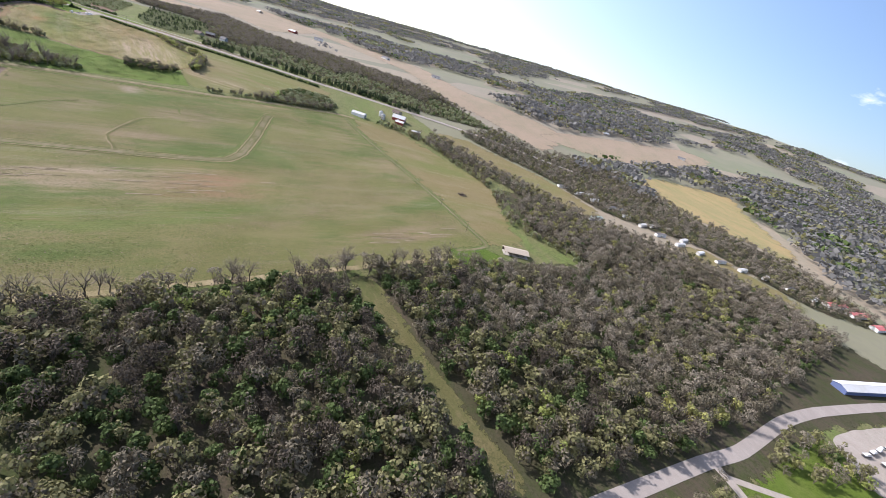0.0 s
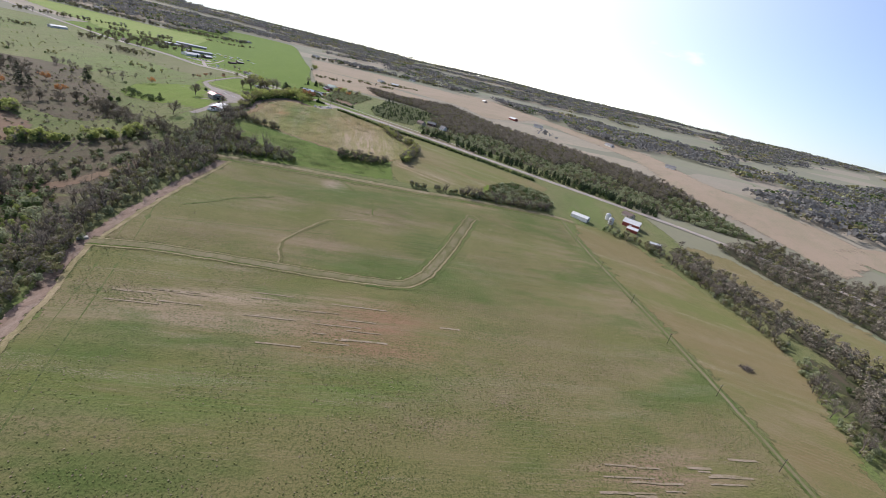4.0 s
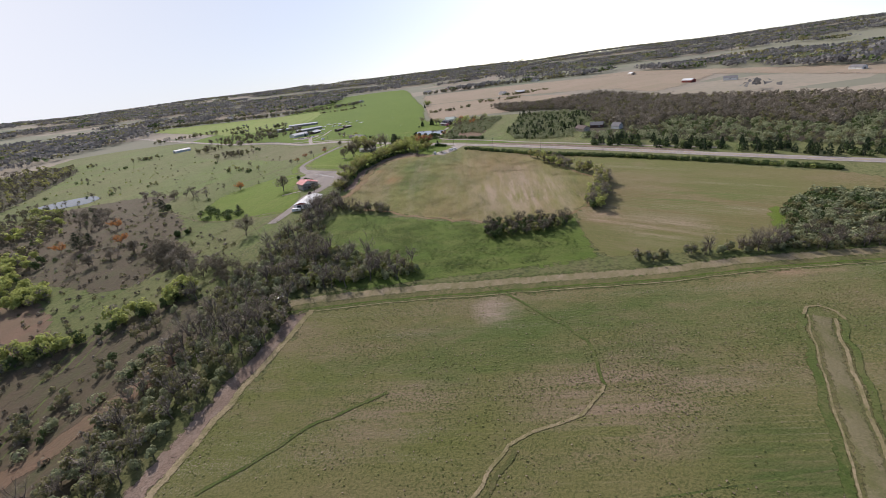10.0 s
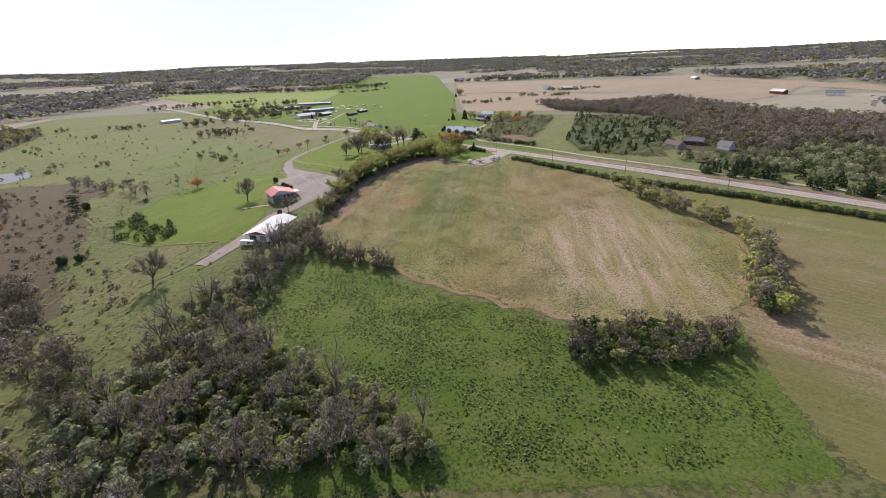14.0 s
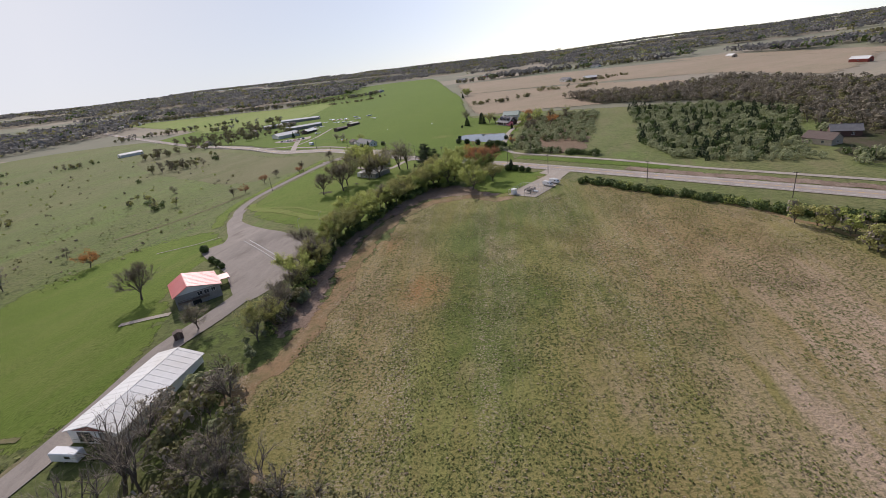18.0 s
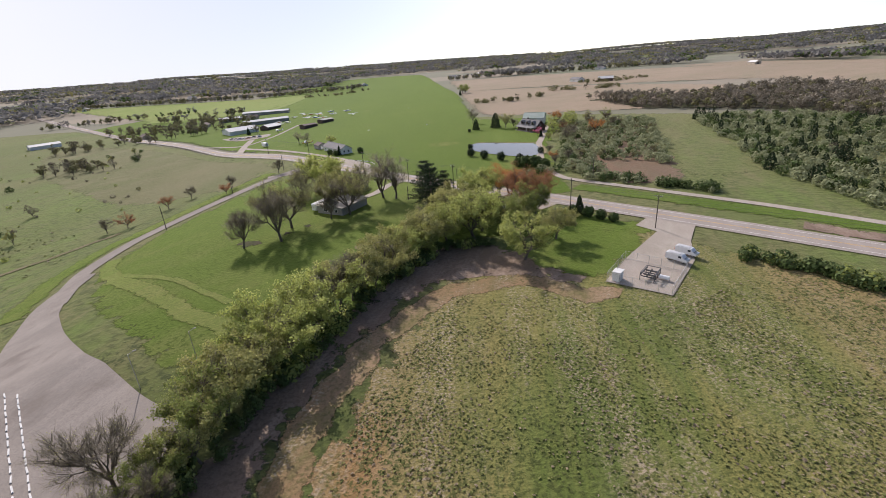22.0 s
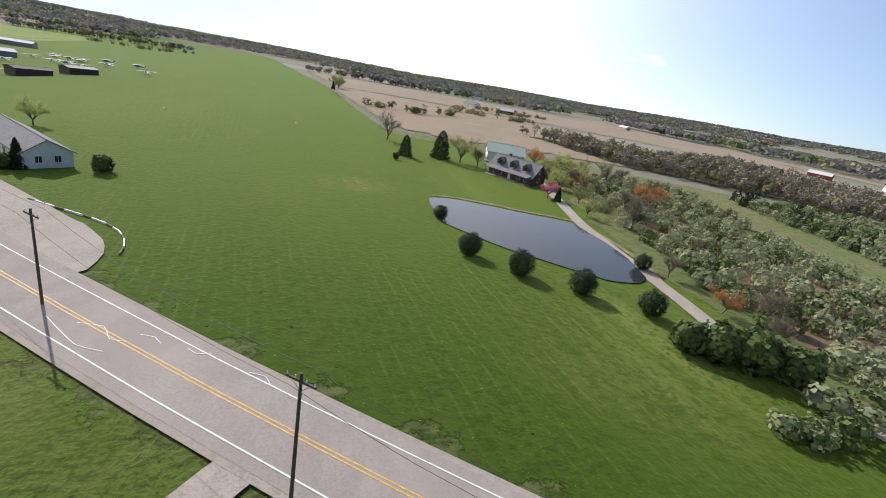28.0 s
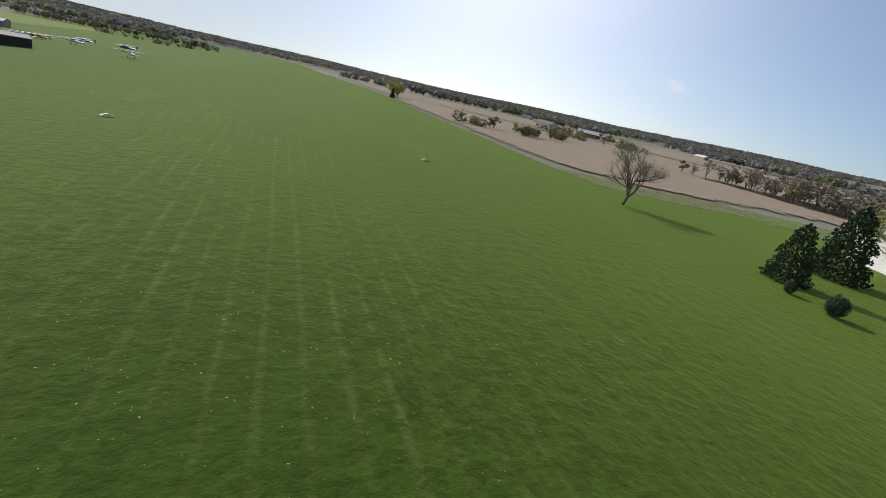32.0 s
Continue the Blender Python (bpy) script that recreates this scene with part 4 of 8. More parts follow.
drape("car_park", [(-119.3, 1241.7), (-102.6, 1252), (-75.4, 1247.8), (-71.2, 1225.2), (-98.4, 1222.1)], "gravel", "gravel car park in front of the airfield hall", "car park", lift=0.214, cell=8, wobble=0.5)
drape("gravel_pad", [(137.2, 902.3), (133.5, 908.5), (139.5, 914), (150, 904.5), (142.4, 893.3), (136.6, 881.2), (122.5, 865), (110.8, 874.2), (121.5, 886.6)], "gravel", "fenced grey gravel pad of the gas station equipment", "gravel pad", lift=0.206, cell=5, edge=2, sharp=True)
SOUTH_ROAD = [(100, 40), (164, 25), (236, 7), (269, -3), (330, -12), (373, -25), (453, -60), (560, -120)]
ribbon("road", SOUTH_ROAD, 8, "asphalt", "pale grey country road below the wood", "road", 0.21)
ribbon("driveway", [(243, 3), (236, -12), (222, -30)], 5, "gravel", "pale side lane", "driveway", 0.202)
ribbon("driveway", [(240, -4), (262, -32), (290, -60)], 4, "gravel", "pale gravel lane", "driveway", 0.2)

ribbon("walkway", [(-31, 790), (-23, 790.5), (-14, 791)], 2.2, "gravel", "pale concrete walk on the lawn", "walkway", 0.202)
ribbon("kerb_line", [(-59, 863), (-38, 862), (-28, 865)], 0.7, "gravel", "low pale kerb across the lawn", "kerb", 0.214)

for k, pts_ in enumerate((((44, 1010), (46.5, 1009.2), (47.5, 1006.8), (49, 1006.2)), ((50, 1007.5), (51.4, 1006.9), (52, 1005.6)), ((41, 1011.5), (43, 1008.5), (45, 1005.8), (47.5, 1004.6)), ((54.5, 1004.6), (55.3, 1003.6), (56.6, 1003.5)), ((60, 1000), (61.5, 999.2), (62, 997.6)))):
    ribbon("crack_seal", pts_, 0.08, "line_white", "pale sealed crack in the asphalt", "crack", 0.31, step=0.7, wobble=0.2)

# pond
drape("water", [(-368, 946), (-349, 973), (-318, 983), (-296, 958), (-299, 936), (-329, 927)], "water", "shallow pale pond in the far pasture", "pond", lift=0.19, cell=6, wobble=2, edge=3)
pond = drape("water", [(103, 1070.5), (111, 1070.5), (124.5, 1063), (137.4, 1056), (137.4, 1044.5), (135.5, 1032), (131.5, 1022.6), (127, 1020), (120.5, 1021), (112.7, 1029.4), (106.6, 1035.6), (101.4, 1045), (99.2, 1050.3), (100.2, 1062)], "water", "still blue farm pond", "pond", lift=0.182, cell=5, wobble=0.5, edge=2)
for v in pond.data.vertices:
    v.co.z = -5.0
ribbon("pond_bank", [(104, 1073.3), (112, 1073), (126, 1065.5), (140, 1058), (140, 1044), (138, 1030), (133, 1020)], 2.4, "straw", "straw-coloured muddy bank of the pond", "bank", 0.178, wobble=0.8)


# ---- things: shared builders ----
def thing(name, x, y, turn=0.0, label="", category="", group="", z=None):
    ob = new(name)
    ob.empty_display_size = 0.3
    ob.matrix_world = pose(x, y, float(high(x, y)) + 0.24 if z is None else z, 0, 0, turn)
    return tagged(ob, label, category, group)


def part(name, bm, material, parent, label=""):
    me = bpy.data.meshes.new(name)
    bm.to_mesh(me)
    bm.free()
    me.materials.append(M[material])
    ob = new(name, me)
    ob.parent = parent
    if label:
        ob["label"] = label
    return ob


def box(x0, y0, z0, x1, y1, z1, bevel=0.0, bm=None):
    bm = bm or bmesh.new()
    m = Matrix.Translation(((x0 + x1) / 2, (y0 + y1) / 2, (z0 + z1) / 2)) @ Matrix.Diagonal((x1 - x0, y1 - y0, z1 - z0, 1))
    r = bmesh.ops.create_cube(bm, size=1, matrix=m)
    if bevel:
        bmesh.ops.bevel(bm, geom=list({e for v in r["verts"] for e in v.link_edges}), offset=bevel, segments=1, affect="EDGES")
    return bm


def tube(p, q, r0, r1=None, sides=8, bm=None):
    bm = bm or bmesh.new()
    p, q = Vector(p), Vector(q)
    r1 = r0 if r1 is None else r1
    d = q - p
    m = Matrix.Translation((p + q) / 2) @ d.to_track_quat("Z", "Y").to_matrix().to_4x4()
    bmesh.ops.create_cone(bm, cap_ends=True, segments=sides, radius1=r0, radius2=r1, depth=d.length, matrix=m)
    return bm


def prism(profile, y0, y1, bm=None):
    """A profile in x and z, drawn out along y."""
    bm = bm or bmesh.new()
    a = [bm.verts.new((x, y0, z)) for x, z in profile]
    b = [bm.verts.new((x, y1, z)) for x, z in profile]
    n = len(profile)
    bm.faces.new(a)
    bm.faces.new(b[::-1])
    for i in range(n):
        bm.faces.new((a[i], b[i], b[(i + 1) % n], a[(i + 1) % n]))
    bmesh.ops.recalc_face_normals(bm, faces=bm.faces)
    return bm


def window(parent, side, u, z, w, h, half_w, half_l, frame_mat="white"):
    """A framed pane on one wall of a house: side is -x, +x, -y or +y, u along the wall."""
    def at(du0, dz0, du1, dz1, out0, out1):
        if side[1] == "x":
            s = 1 if side[0] == "+" else -1
            a, b = sorted((s * (half_w + out0), s * (half_w + out1)))
            return box(a, u + du0, z + dz0, b, u + du1, z + dz1)
        s = 1 if side[0] == "+" else -1
        a, b = sorted((s * (half_l + out0), s * (half_l + out1)))
        return box(u + du0, a, z + dz0, u + du1, b, z + dz1)
    win = part("window", at(-w / 2, -h / 2, w / 2, h / 2, 0.0, 0.03), "glass", parent)
    for a in ((-w / 2 - 0.08, -h / 2 - 0.08, w / 2 + 0.08, -h / 2), (-w / 2 - 0.08, h / 2, w / 2 + 0.08, h / 2 + 0.08), (-w / 2 - 0.08, -h / 2, -w / 2, h / 2), (w / 2, -h / 2, w / 2 + 0.08, h / 2), (-0.03, -h / 2, 0.03, h / 2)):
        part("frame", at(*a, 0.0, 0.06), frame_mat, win)
    return win


def gable_house(name, x, y, turn, width, length, eave, rise, wall, roof, label, category="house", over=0.5, ridge=0.5, windows=(), doors=(), chimney=None, gable=None, seams=0, z=None):
    """A gabled building, its ridge along its own y."""
    h = thing(name, x, y, turn, label, category, z=(float(high(x, y)) + 0.1) if z is None else z)
    hw, hl = width / 2, length / 2
    rx = -hw + width * ridge
    part("wall", prism([(-hw, -0.6), (hw, -0.6), (hw, eave), (rx, eave + rise), (-hw, eave)], -hl, hl), wall, h)
    for sx, ex in ((-1, -hw), (1, hw)):
        run = abs(ex - rx)
        drop = rise * (over / run)
        e = ex + sx * over
        slab = part("roof", prism([(rx, eave + rise + 0.02), (e, eave - drop + 0.02), (e, eave - drop + 0.2), (rx, eave + rise + 0.22)], -hl - over, hl + over), roof, h)
        for k in range(seams):
            yy = -hl - over + (k + 0.5) * (length + 2 * over) / seams
            part("roof_seam", prism([(rx, eave + rise + 0.222), (e, eave - drop + 0.202), (e, eave - drop + 0.25), (rx, eave + rise + 0.27)], yy - 0.04, yy + 0.04), roof, slab)
    part("ridge_cap", box(rx - 0.14, -hl - over - 0.02, eave + rise + 0.18, rx + 0.14, hl + over + 0.02, eave + rise + 0.28), roof, h)
    if gable:
        for s in (-1, 1):
            a, b = sorted((s * hl, s * (hl + 0.05)))
            part("gable", prism([(-hw + 0.1, eave), (hw - 0.1, eave), (rx, eave + rise - 0.1)], a, b), gable, h)
    for w in windows:
        window(h, *w, hw, hl)
    for side, u, w, hh, mat in doors:
        if side[1] == "x":
            s = 1 if side[0] == "+" else -1
            a, b = sorted((s * hw, s * (hw + 0.06)))
            part("door", box(a, u - w / 2, -0.1, b, u + w / 2, hh), mat, h)
        else:
            s = 1 if side[0] == "+" else -1
            a, b = sorted((s * hl, s * (hl + 0.06)))
            part("door", box(u - w / 2, a, -0.1, u + w / 2, b, hh), mat, h)
    if chimney:
        cx, cy = chimney
        part("chimney", box(cx - 0.4, cy - 0.4, eave, cx + 0.4, cy + 0.4, eave + rise + 1.0, 0.03), "brick", h)
    return h


# ---- trees ----
def frame_of(d):
    d = d / (np.linalg.norm(d, axis=-1, keepdims=True) + 1e-9)
    up = np.where(np.abs(d[..., 2:3]) > 0.9, np.array([1.0, 0, 0]), np.array([0, 0, 1.0]))
    a = np.cross(d, up)
    a /= np.linalg.norm(a, axis=-1, keepdims=True) + 1e-9
    return a, np.cross(d, a)


def tubes(segs, sides):
    """Tapered limbs: rows of p, q, r0, r1, as quads."""
    s = np.array([[*p, *q, a, b] for p, q, a, b in segs])
    p, q = s[:, :3], s[:, 3:6]
    a, b = frame_of(q - p)
    ang = np.arange(sides) * 2 * math.pi / sides
    ring = a[:, None] * np.cos(ang)[None, :, None] + b[:, None] * np.sin(ang)[None, :, None]
    v = np.concatenate([p[:, None] + ring * s[:, 6][:, None, None], q[:, None] + ring * s[:, 7][:, None, None]], 1)
    k = np.arange(sides)
    f = np.stack([k, (k + 1) % sides, (k + 1) % sides + sides, k + sides], -1)
    f = (f[None] + (np.arange(len(s)) * 2 * sides)[:, None, None]).reshape(-1, 4)
    return v.reshape(-1, 3), f


def cards(rng, at, size, droop=0.0, slim=1.0, out=None):
    """Small leaf clumps, each one bent quad, at the given places; out: the way each one faces, roughly."""
    n = len(at)
    d = rng.normal(size=(n, 3))
    if out is not None:
        d = d * 0.38 + out
    else:
        d[:, 2] = np.abs(d[:, 2]) * 0.7 - droop
    a, b = frame_of(d)
    turn_ = rng.uniform(0, 6.283, (n, 1))
    a, b = a * np.cos(turn_) + b * np.sin(turn_), b * np.cos(turn_) - a * np.sin(turn_)
    w = size * rng.uniform(0.6, 1.3, (n, 1))
    h = w * slim
    at = np.asarray(at)
    bend = d / (np.linalg.norm(d, axis=1, keepdims=True) + 1e-9) * w * 0.3
    v = np.stack([at - a * w - b * h * 0.6, at + a * w * 0.7 - b * h + bend, at + a * w + b * h * 0.7, at - a * w * 0.6 + b * h + bend], 1)
    return v.reshape(-1, 3), np.arange(n * 4).reshape(n, 4)


def blob_mesh(seed, h=10.0, radius=3.4, blobs=8, per=24, size=0.5, slim=1.0, base=0.3, sides=3, twiggy=0.0):
    """A tree of the woods: a few limbs under a crown of leaf or twig heaps, each heap lit as a round form."""
    rng = np.random.default_rng(seed)
    segs = [(np.array([0, 0, -0.8]), np.array([0, 0, h * base]), h * 0.022, h * 0.016)]
    V, O = [], []
    for i in range(blobs):
        ang, rr = 6.283 * (i + rng.uniform(-0.3, 0.3)) / blobs, radius * rng.uniform(0.25, 0.68)
        c = np.array([math.cos(ang) * rr, math.sin(ang) * rr, h * rng.uniform(base + 0.1, 0.84 - 0.16 * rr / radius)])
        segs.append((np.array([0, 0, h * base * rng.uniform(0.6, 1.0)]), c, h * 0.011, h * 0.004))
        d = rng.normal(size=(per, 3))
        d[:, 2] = np.abs(d[:, 2]) * 1.1 - 0.25
        d /= np.linalg.norm(d, axis=1, keepdims=True)
        V.append(c + d * radius * rng.uniform(0.38, 0.52) * rng.uniform(0.75, 1.1, (per, 1)))
        O.append(d)
    lv, lf = tubes(segs, sides)
    cv, cf = cards(rng, np.concatenate(V), size, 0, slim, np.concatenate(O))
    return (lv, lf), (cv, cf, int(len(cf) * twiggy))


def twigs(rng, start, way, length, width):
    n = len(start)
    d = way + rng.normal(size=(n, 3)) * 0.35
    d /= np.linalg.norm(d, axis=1, keepdims=True)
    a, _ = frame_of(d)
    L = length * rng.uniform(0.5, 1.3, (n, 1))
    v = np.stack([start - a * width, start + a * width, start + d * L + a * width * 0.3, start + d * L - a * width * 0.3], 1)
    return v.reshape(-1, 3), np.arange(n * 4).reshape(n, 4)


def limbs_of(rng, h, spread, forks, bole=0.28, lift=0.37):
    """A branching skeleton: returns segments and the outer twig starts with their directions."""
    segs, ends = [], []
    r = h * 0.026
    lean = rng.normal(size=2) * 0.04 * h
    top = np.array([lean[0], lean[1], h * bole])
    segs.append((np.array([0, 0, -0.8]), top, r * 1.25, r * 0.9))

    def grow(p, d, length, rad, level):
        mid = p + d * length * 0.5 + rng.normal(size=3) * length * 0.06
        end = mid + (d + np.array([0, 0, 0.18])) * length * 0.5
        segs.append((p, mid, rad, rad * 0.8))
        segs.append((mid, end, rad * 0.8, rad * 0.6))
        ends.append((mid, d))
        if level == 0:
            ends.append((end, d))
            return
        for _ in range(forks[level - 1]):
            nd = d + rng.normal(size=3) * 0.55
            nd[2] = abs(nd[2]) * 0.8 + 0.12
            nd /= np.linalg.norm(nd)
            grow(end if rng.random() < 0.6 else mid, nd, length * rng.uniform(0.55, 0.8), rad * 0.55, level - 1)

    n = forks[-1]
    for i in range(n):
        ang = 2 * math.pi * (i + rng.uniform(-0.3, 0.3)) / n
        tilt = rng.uniform(0.5, 1.0) * spread
        d = np.array([math.cos(ang) * tilt, math.sin(ang) * tilt, lift])
        d /= np.linalg.norm(d)
        grow(top, d, h * rng.uniform(0.26, 0.36), r * 0.62, len(forks) - 1)
    return segs, np.array([e[0] for e in ends]), np.array([e[1] for e in ends])


def crown_mesh(kind, seed, h=10.0, spread=1.0, forks=(3, 3, 5), leaves=900, size=0.3, fine=300, bole=0.28, sides=5, lift=0.9):
    """Limbs and crown of one tree as two meshes: (limb verts, quads), (crown verts, quads, twig count)."""
    rng = np.random.default_rng(seed)
    segs, at, way = limbs_of(rng, h, spread, forks, bole, lift)
    lv, lf = tubes(segs, sides)
    pick = rng.integers(0, len(at), fine)
    tv, tf = twigs(rng, at[pick] + rng.normal(size=(fine, 3)) * h * 0.02, way[pick], h * 0.12, h * 0.0019)
    if leaves:
        outer = np.argsort(np.linalg.norm((at - at.mean(0)) * np.array([1, 1, 0.8]), axis=1) + rng.uniform(0, h * 0.18, len(at)))[int(len(at) * 0.35):]
        pick = outer[rng.integers(0, len(outer), leaves)]
        spot = at[pick] + rng.normal(size=(leaves, 3)) * h * 0.032 + way[pick] * rng.uniform(0, h * 0.1, (leaves, 1))
        heart = spot.mean(0) - np.array([0, 0, h * 0.1])
        face = spot - heart
        face /= np.linalg.norm(face, axis=1, keepdims=True) + 1e-9
        cv, cf = cards(rng, spot, size, 0, 1.0, face * 0.7)
        return (lv, lf), (np.r_[tv, cv], np.r_[tf, cf + len(tv)], len(tf))
    return (lv, lf), (tv, tf, len(tf))


def conifer_mesh(seed, h=10.0, base=0.24, tiers=26, per=22, size=0.35, taper=0.75):
    rng = np.random.default_rng(seed)
    lv, lf = tubes([(np.array([0, 0, -0.8]), np.array([0, 0, h * 0.97]), h * 0.022, 0.03)], 6)
    out = []
    for i in range(tiers):
        t = i / (tiers - 1)
        z = h * (0.05 + 0.94 * t)
        r = h * base * (1 - t) ** taper * rng.uniform(0.82, 1.15) + 0.12
        k = max(5, int(per * (1 - t * 0.7)))
        ang = rng.uniform(0, 6.283, k)
        rad = r * rng.uniform(0.35, 1.0, k) ** 0.6
        out.append(np.stack([np.cos(ang) * rad, np.sin(ang) * rad, z - rad * 0.25 + rng.normal(size=k) * 0.1 * h / 10], -1))
    cv, cf = cards(rng, np.concatenate(out), size, 0.6, 0.7)
    return (lv, lf), (cv, cf, 0)


def pine_mesh(seed, h=10.0, base=0.35, whorls=13, size=0.17):
    """A broad old pine: whorls of uneven boughs, each with drooping needle sprays."""
    rng = np.random.default_rng(seed)
    segs, at = [(np.array([0, 0, -0.8]), np.array([0, 0, h * 0.96]), h * 0.024, 0.03)], []
    for i in range(whorls):
        t = (i + rng.uniform(-0.3, 0.3)) / whorls
        for ang in rng.uniform(0, 0.8) + np.arange(7) * 6.283 / 7:
            ang += rng.uniform(-0.3, 0.3)
            long = h * base * (1 - max(t, 0.0)) ** 0.85 * (0.7 + 0.3 * min(1, t * 5)) * rng.uniform(0.6, 1.25) + 0.3
            p = np.array([0, 0, h * (0.08 + 0.88 * t)])
            d = np.array([math.cos(ang), math.sin(ang), 0.12 + 0.5 * t])
            segs.append((p, p + d * long, h * 0.006, 0.02))
            k = int(110 * long / (h * base)) + 20
            u = rng.uniform(0.3, 1.08, (k, 1))
            at.append(p + d * long * u + rng.normal(size=(k, 3)) * np.array([0.3, 0.3, 0.07]) * (0.5 + 0.6 * u) - np.array([0, 0, 0.12]) * u)
    lv, lf = tubes(segs, 5)
    cv, cf = cards(rng, np.concatenate(at), size, 0.2, 0.16)
    return (lv, lf), (cv, cf, 0)


def bush_mesh(seed, h=2.0, wide=1.0, leaves=420, size=0.22):
    rng = np.random.default_rng(seed)
    segs = [(np.array([0, 0, -0.3]), np.array([rng.normal() * 0.25 * h, rng.normal() * 0.25 * h, h * 0.7]), 0.04, 0.015) for _ in range(6)]
    lv, lf = tubes(segs, 4)
    d = rng.normal(size=(leaves, 3))
    d /= np.linalg.norm(d, axis=1, keepdims=True)
    lumps = 1 + 0.22 * np.sin(d[:, 0] * 5 + seed) * np.cos(d[:, 1] * 4) + rng.normal(size=leaves) * 0.07
    at = d * lumps[:, None] * np.array([wide, wide, 0.52]) * h * rng.uniform(0.8, 1.0, (leaves, 1)) * np.array([0.55, 0.55, 1]) + np.array([0, 0, h * 0.5])
    cv, cf = cards(rng, at, size, 0, 1.0, d)
    return (lv, lf), (cv, cf, 0)


MODELS = {}


def model(key, name, limbs, crown, leaf, twig, label, category, bark="bark"):
    """One tree standing for its kind; the first use places it, later ones copy it."""
    lv, lf = limbs
    cv, cf, nt_ = crown
    if category == "tree":
        grow_ = 10.0 / np.percentile(cv[:, 2], 99.6)
        lv, cv = lv * grow_, cv * grow_
    idx = np.r_[np.zeros(nt_), np.ones(len(cf) - nt_)] if nt_ else None
    MODELS.setdefault(key, []).append([name, mesh_of("trunk", lv, lf, [M[bark]]), mesh_of("crown", cv, cf, [M[twig], M[leaf]] if nt_ else [M[leaf]], idx), label, category, None])


place_rng = random.Random(11)


def plant(key, x, y, height, unit=10.0, group="", squash=1.0):
    m = place_rng.choice(MODELS[key])
    s = height / unit
    at = pose(x, y, float(high(x, y)) + 0.15, 0, 0, place_rng.uniform(0, 360))
    if m[5] is None:
        ob = new(m[0])
        tagged(ob, m[3], m[4], group)
        for name, me in (("trunk", m[1]), ("crown", m[2])):
            p = new(name, me)
            p.parent = ob
        ob.matrix_basis = at @ Matrix.Diagonal((s * squash, s * squash, s, 1))
        m[5] = ob
        return ob
    ob = copy_thing(m[5], at)
    ob.matrix_basis = at @ Matrix.Diagonal((s * squash, s * squash, s, 1))
    if group:
        ob["group"] = group
    return ob


for k in range(3):
    model("bare", "bare_tree", *crown_mesh("bare", 10 + k, forks=(3, 4, 3, 6), spread=0.85, leaves=900, size=0.05, fine=4600, bole=0.2, lift=1.1), "leaf_olive", "twig", "leafless spreading broadleaf tree with dense grey twigs", "tree")
for k in range(3):
    model("budding", "budding_tree", *crown_mesh("bud", 20 + k, forks=(3, 3, 3, 7), spread=0.9, leaves=2300, size=0.12, fine=900, bole=0.17), "leaf_olive", "twig_pale", "broadleaf tree in thin olive-green bud", "tree")
for k in range(4):
    model("yellow", "spring_tree", *crown_mesh("yel", 30 + k, forks=(3, 3, 3, 7), spread=1.0, leaves=3400, size=0.115, fine=400, bole=0.16), "leaf_yellow", "twig_pale", "broadleaf tree in fresh yellow-green leaf", "tree")
for k in range(2):
    model("fresh", "spring_tree", *crown_mesh("fre", 40 + k, forks=(3, 3, 3, 7), spread=1.0, leaves=3400, size=0.115, fine=400, bole=0.16), "leaf_fresh", "twig", "broadleaf tree in young green leaf", "tree")
for k in range(2):
    model("red", "red_budded_tree", *crown_mesh("red", 50 + k, forks=(3, 3, 3, 7), spread=1.1, leaves=4000, size=0.08, fine=2600, bole=0.16), "twig_red", "twig_red", "rounded tree covered in dark red buds", "tree")
model("orange", "orange_budded_tree", *crown_mesh("ora", 55, forks=(3, 3, 3, 7), spread=1.1, leaves=5600, size=0.085, fine=1500, bole=0.18), "twig_orange", "twig_orange", "rounded tree covered in orange buds", "tree")
model("pink", "redbud_tree", *crown_mesh("pin", 58, forks=(3, 3, 6), spread=1.2, leaves=2600, size=0.2, fine=200, bole=0.2), "pink", "twig", "small redbud tree in pink blossom", "tree")
model("old", "old_budding_tree", *crown_mesh("old", 64, forks=(3, 4, 3, 6), spread=1.1, leaves=7000, size=0.075, fine=7000, bole=0.18, lift=1.0), "leaf_olive", "twig", "great spreading tree with dark limbs and thin olive buds", "tree")
for k in range(2):
    model("tall", "tall_bare_tree", *crown_mesh("tal", 60 + k, forks=(3, 3, 3, 5), spread=0.42, leaves=1800, size=0.05, fine=2400, bole=0.12, lift=1.25), "leaf_olive", "twig_pale", "tall narrow tree with upswept bare limbs and few buds", "tree")
for key, name, leaf, twig, label, leaves in (("rich_yellow", "spring_tree", "leaf_yellow", "twig_pale", "broadleaf tree in fresh yellow-green leaf", 7600), ("rich_budding", "budding_tree", "leaf_olive", "twig_pale", "rounded broadleaf tree in olive-green bud", 6400), ("rich_fresh", "spring_tree", "leaf_fresh", "twig_pale", "broadleaf tree in young green leaf", 7600)):
    for k in range(2):
        model(key, name, *crown_mesh(key, 90 + 3 * k + len(key), forks=(3, 3, 3, 7), spread=0.95, leaves=leaves, size=0.125, fine=900, bole=0.16, sides=6), leaf, twig, label, "tree")
for k in range(2):
    model("conifer", "conifer", *conifer_mesh(70 + k, base=0.3, tiers=40, per=70, size=0.27), "needle", "twig", "dark green dense conifer on the grass", "tree")
for k in range(2):
    model("spruce", "spruce", *conifer_mesh(76 + k, base=0.36, tiers=44, per=110, size=0.2, taper=0.45), "needle", "twig", "broad dark green spruce on the grass", "tree")
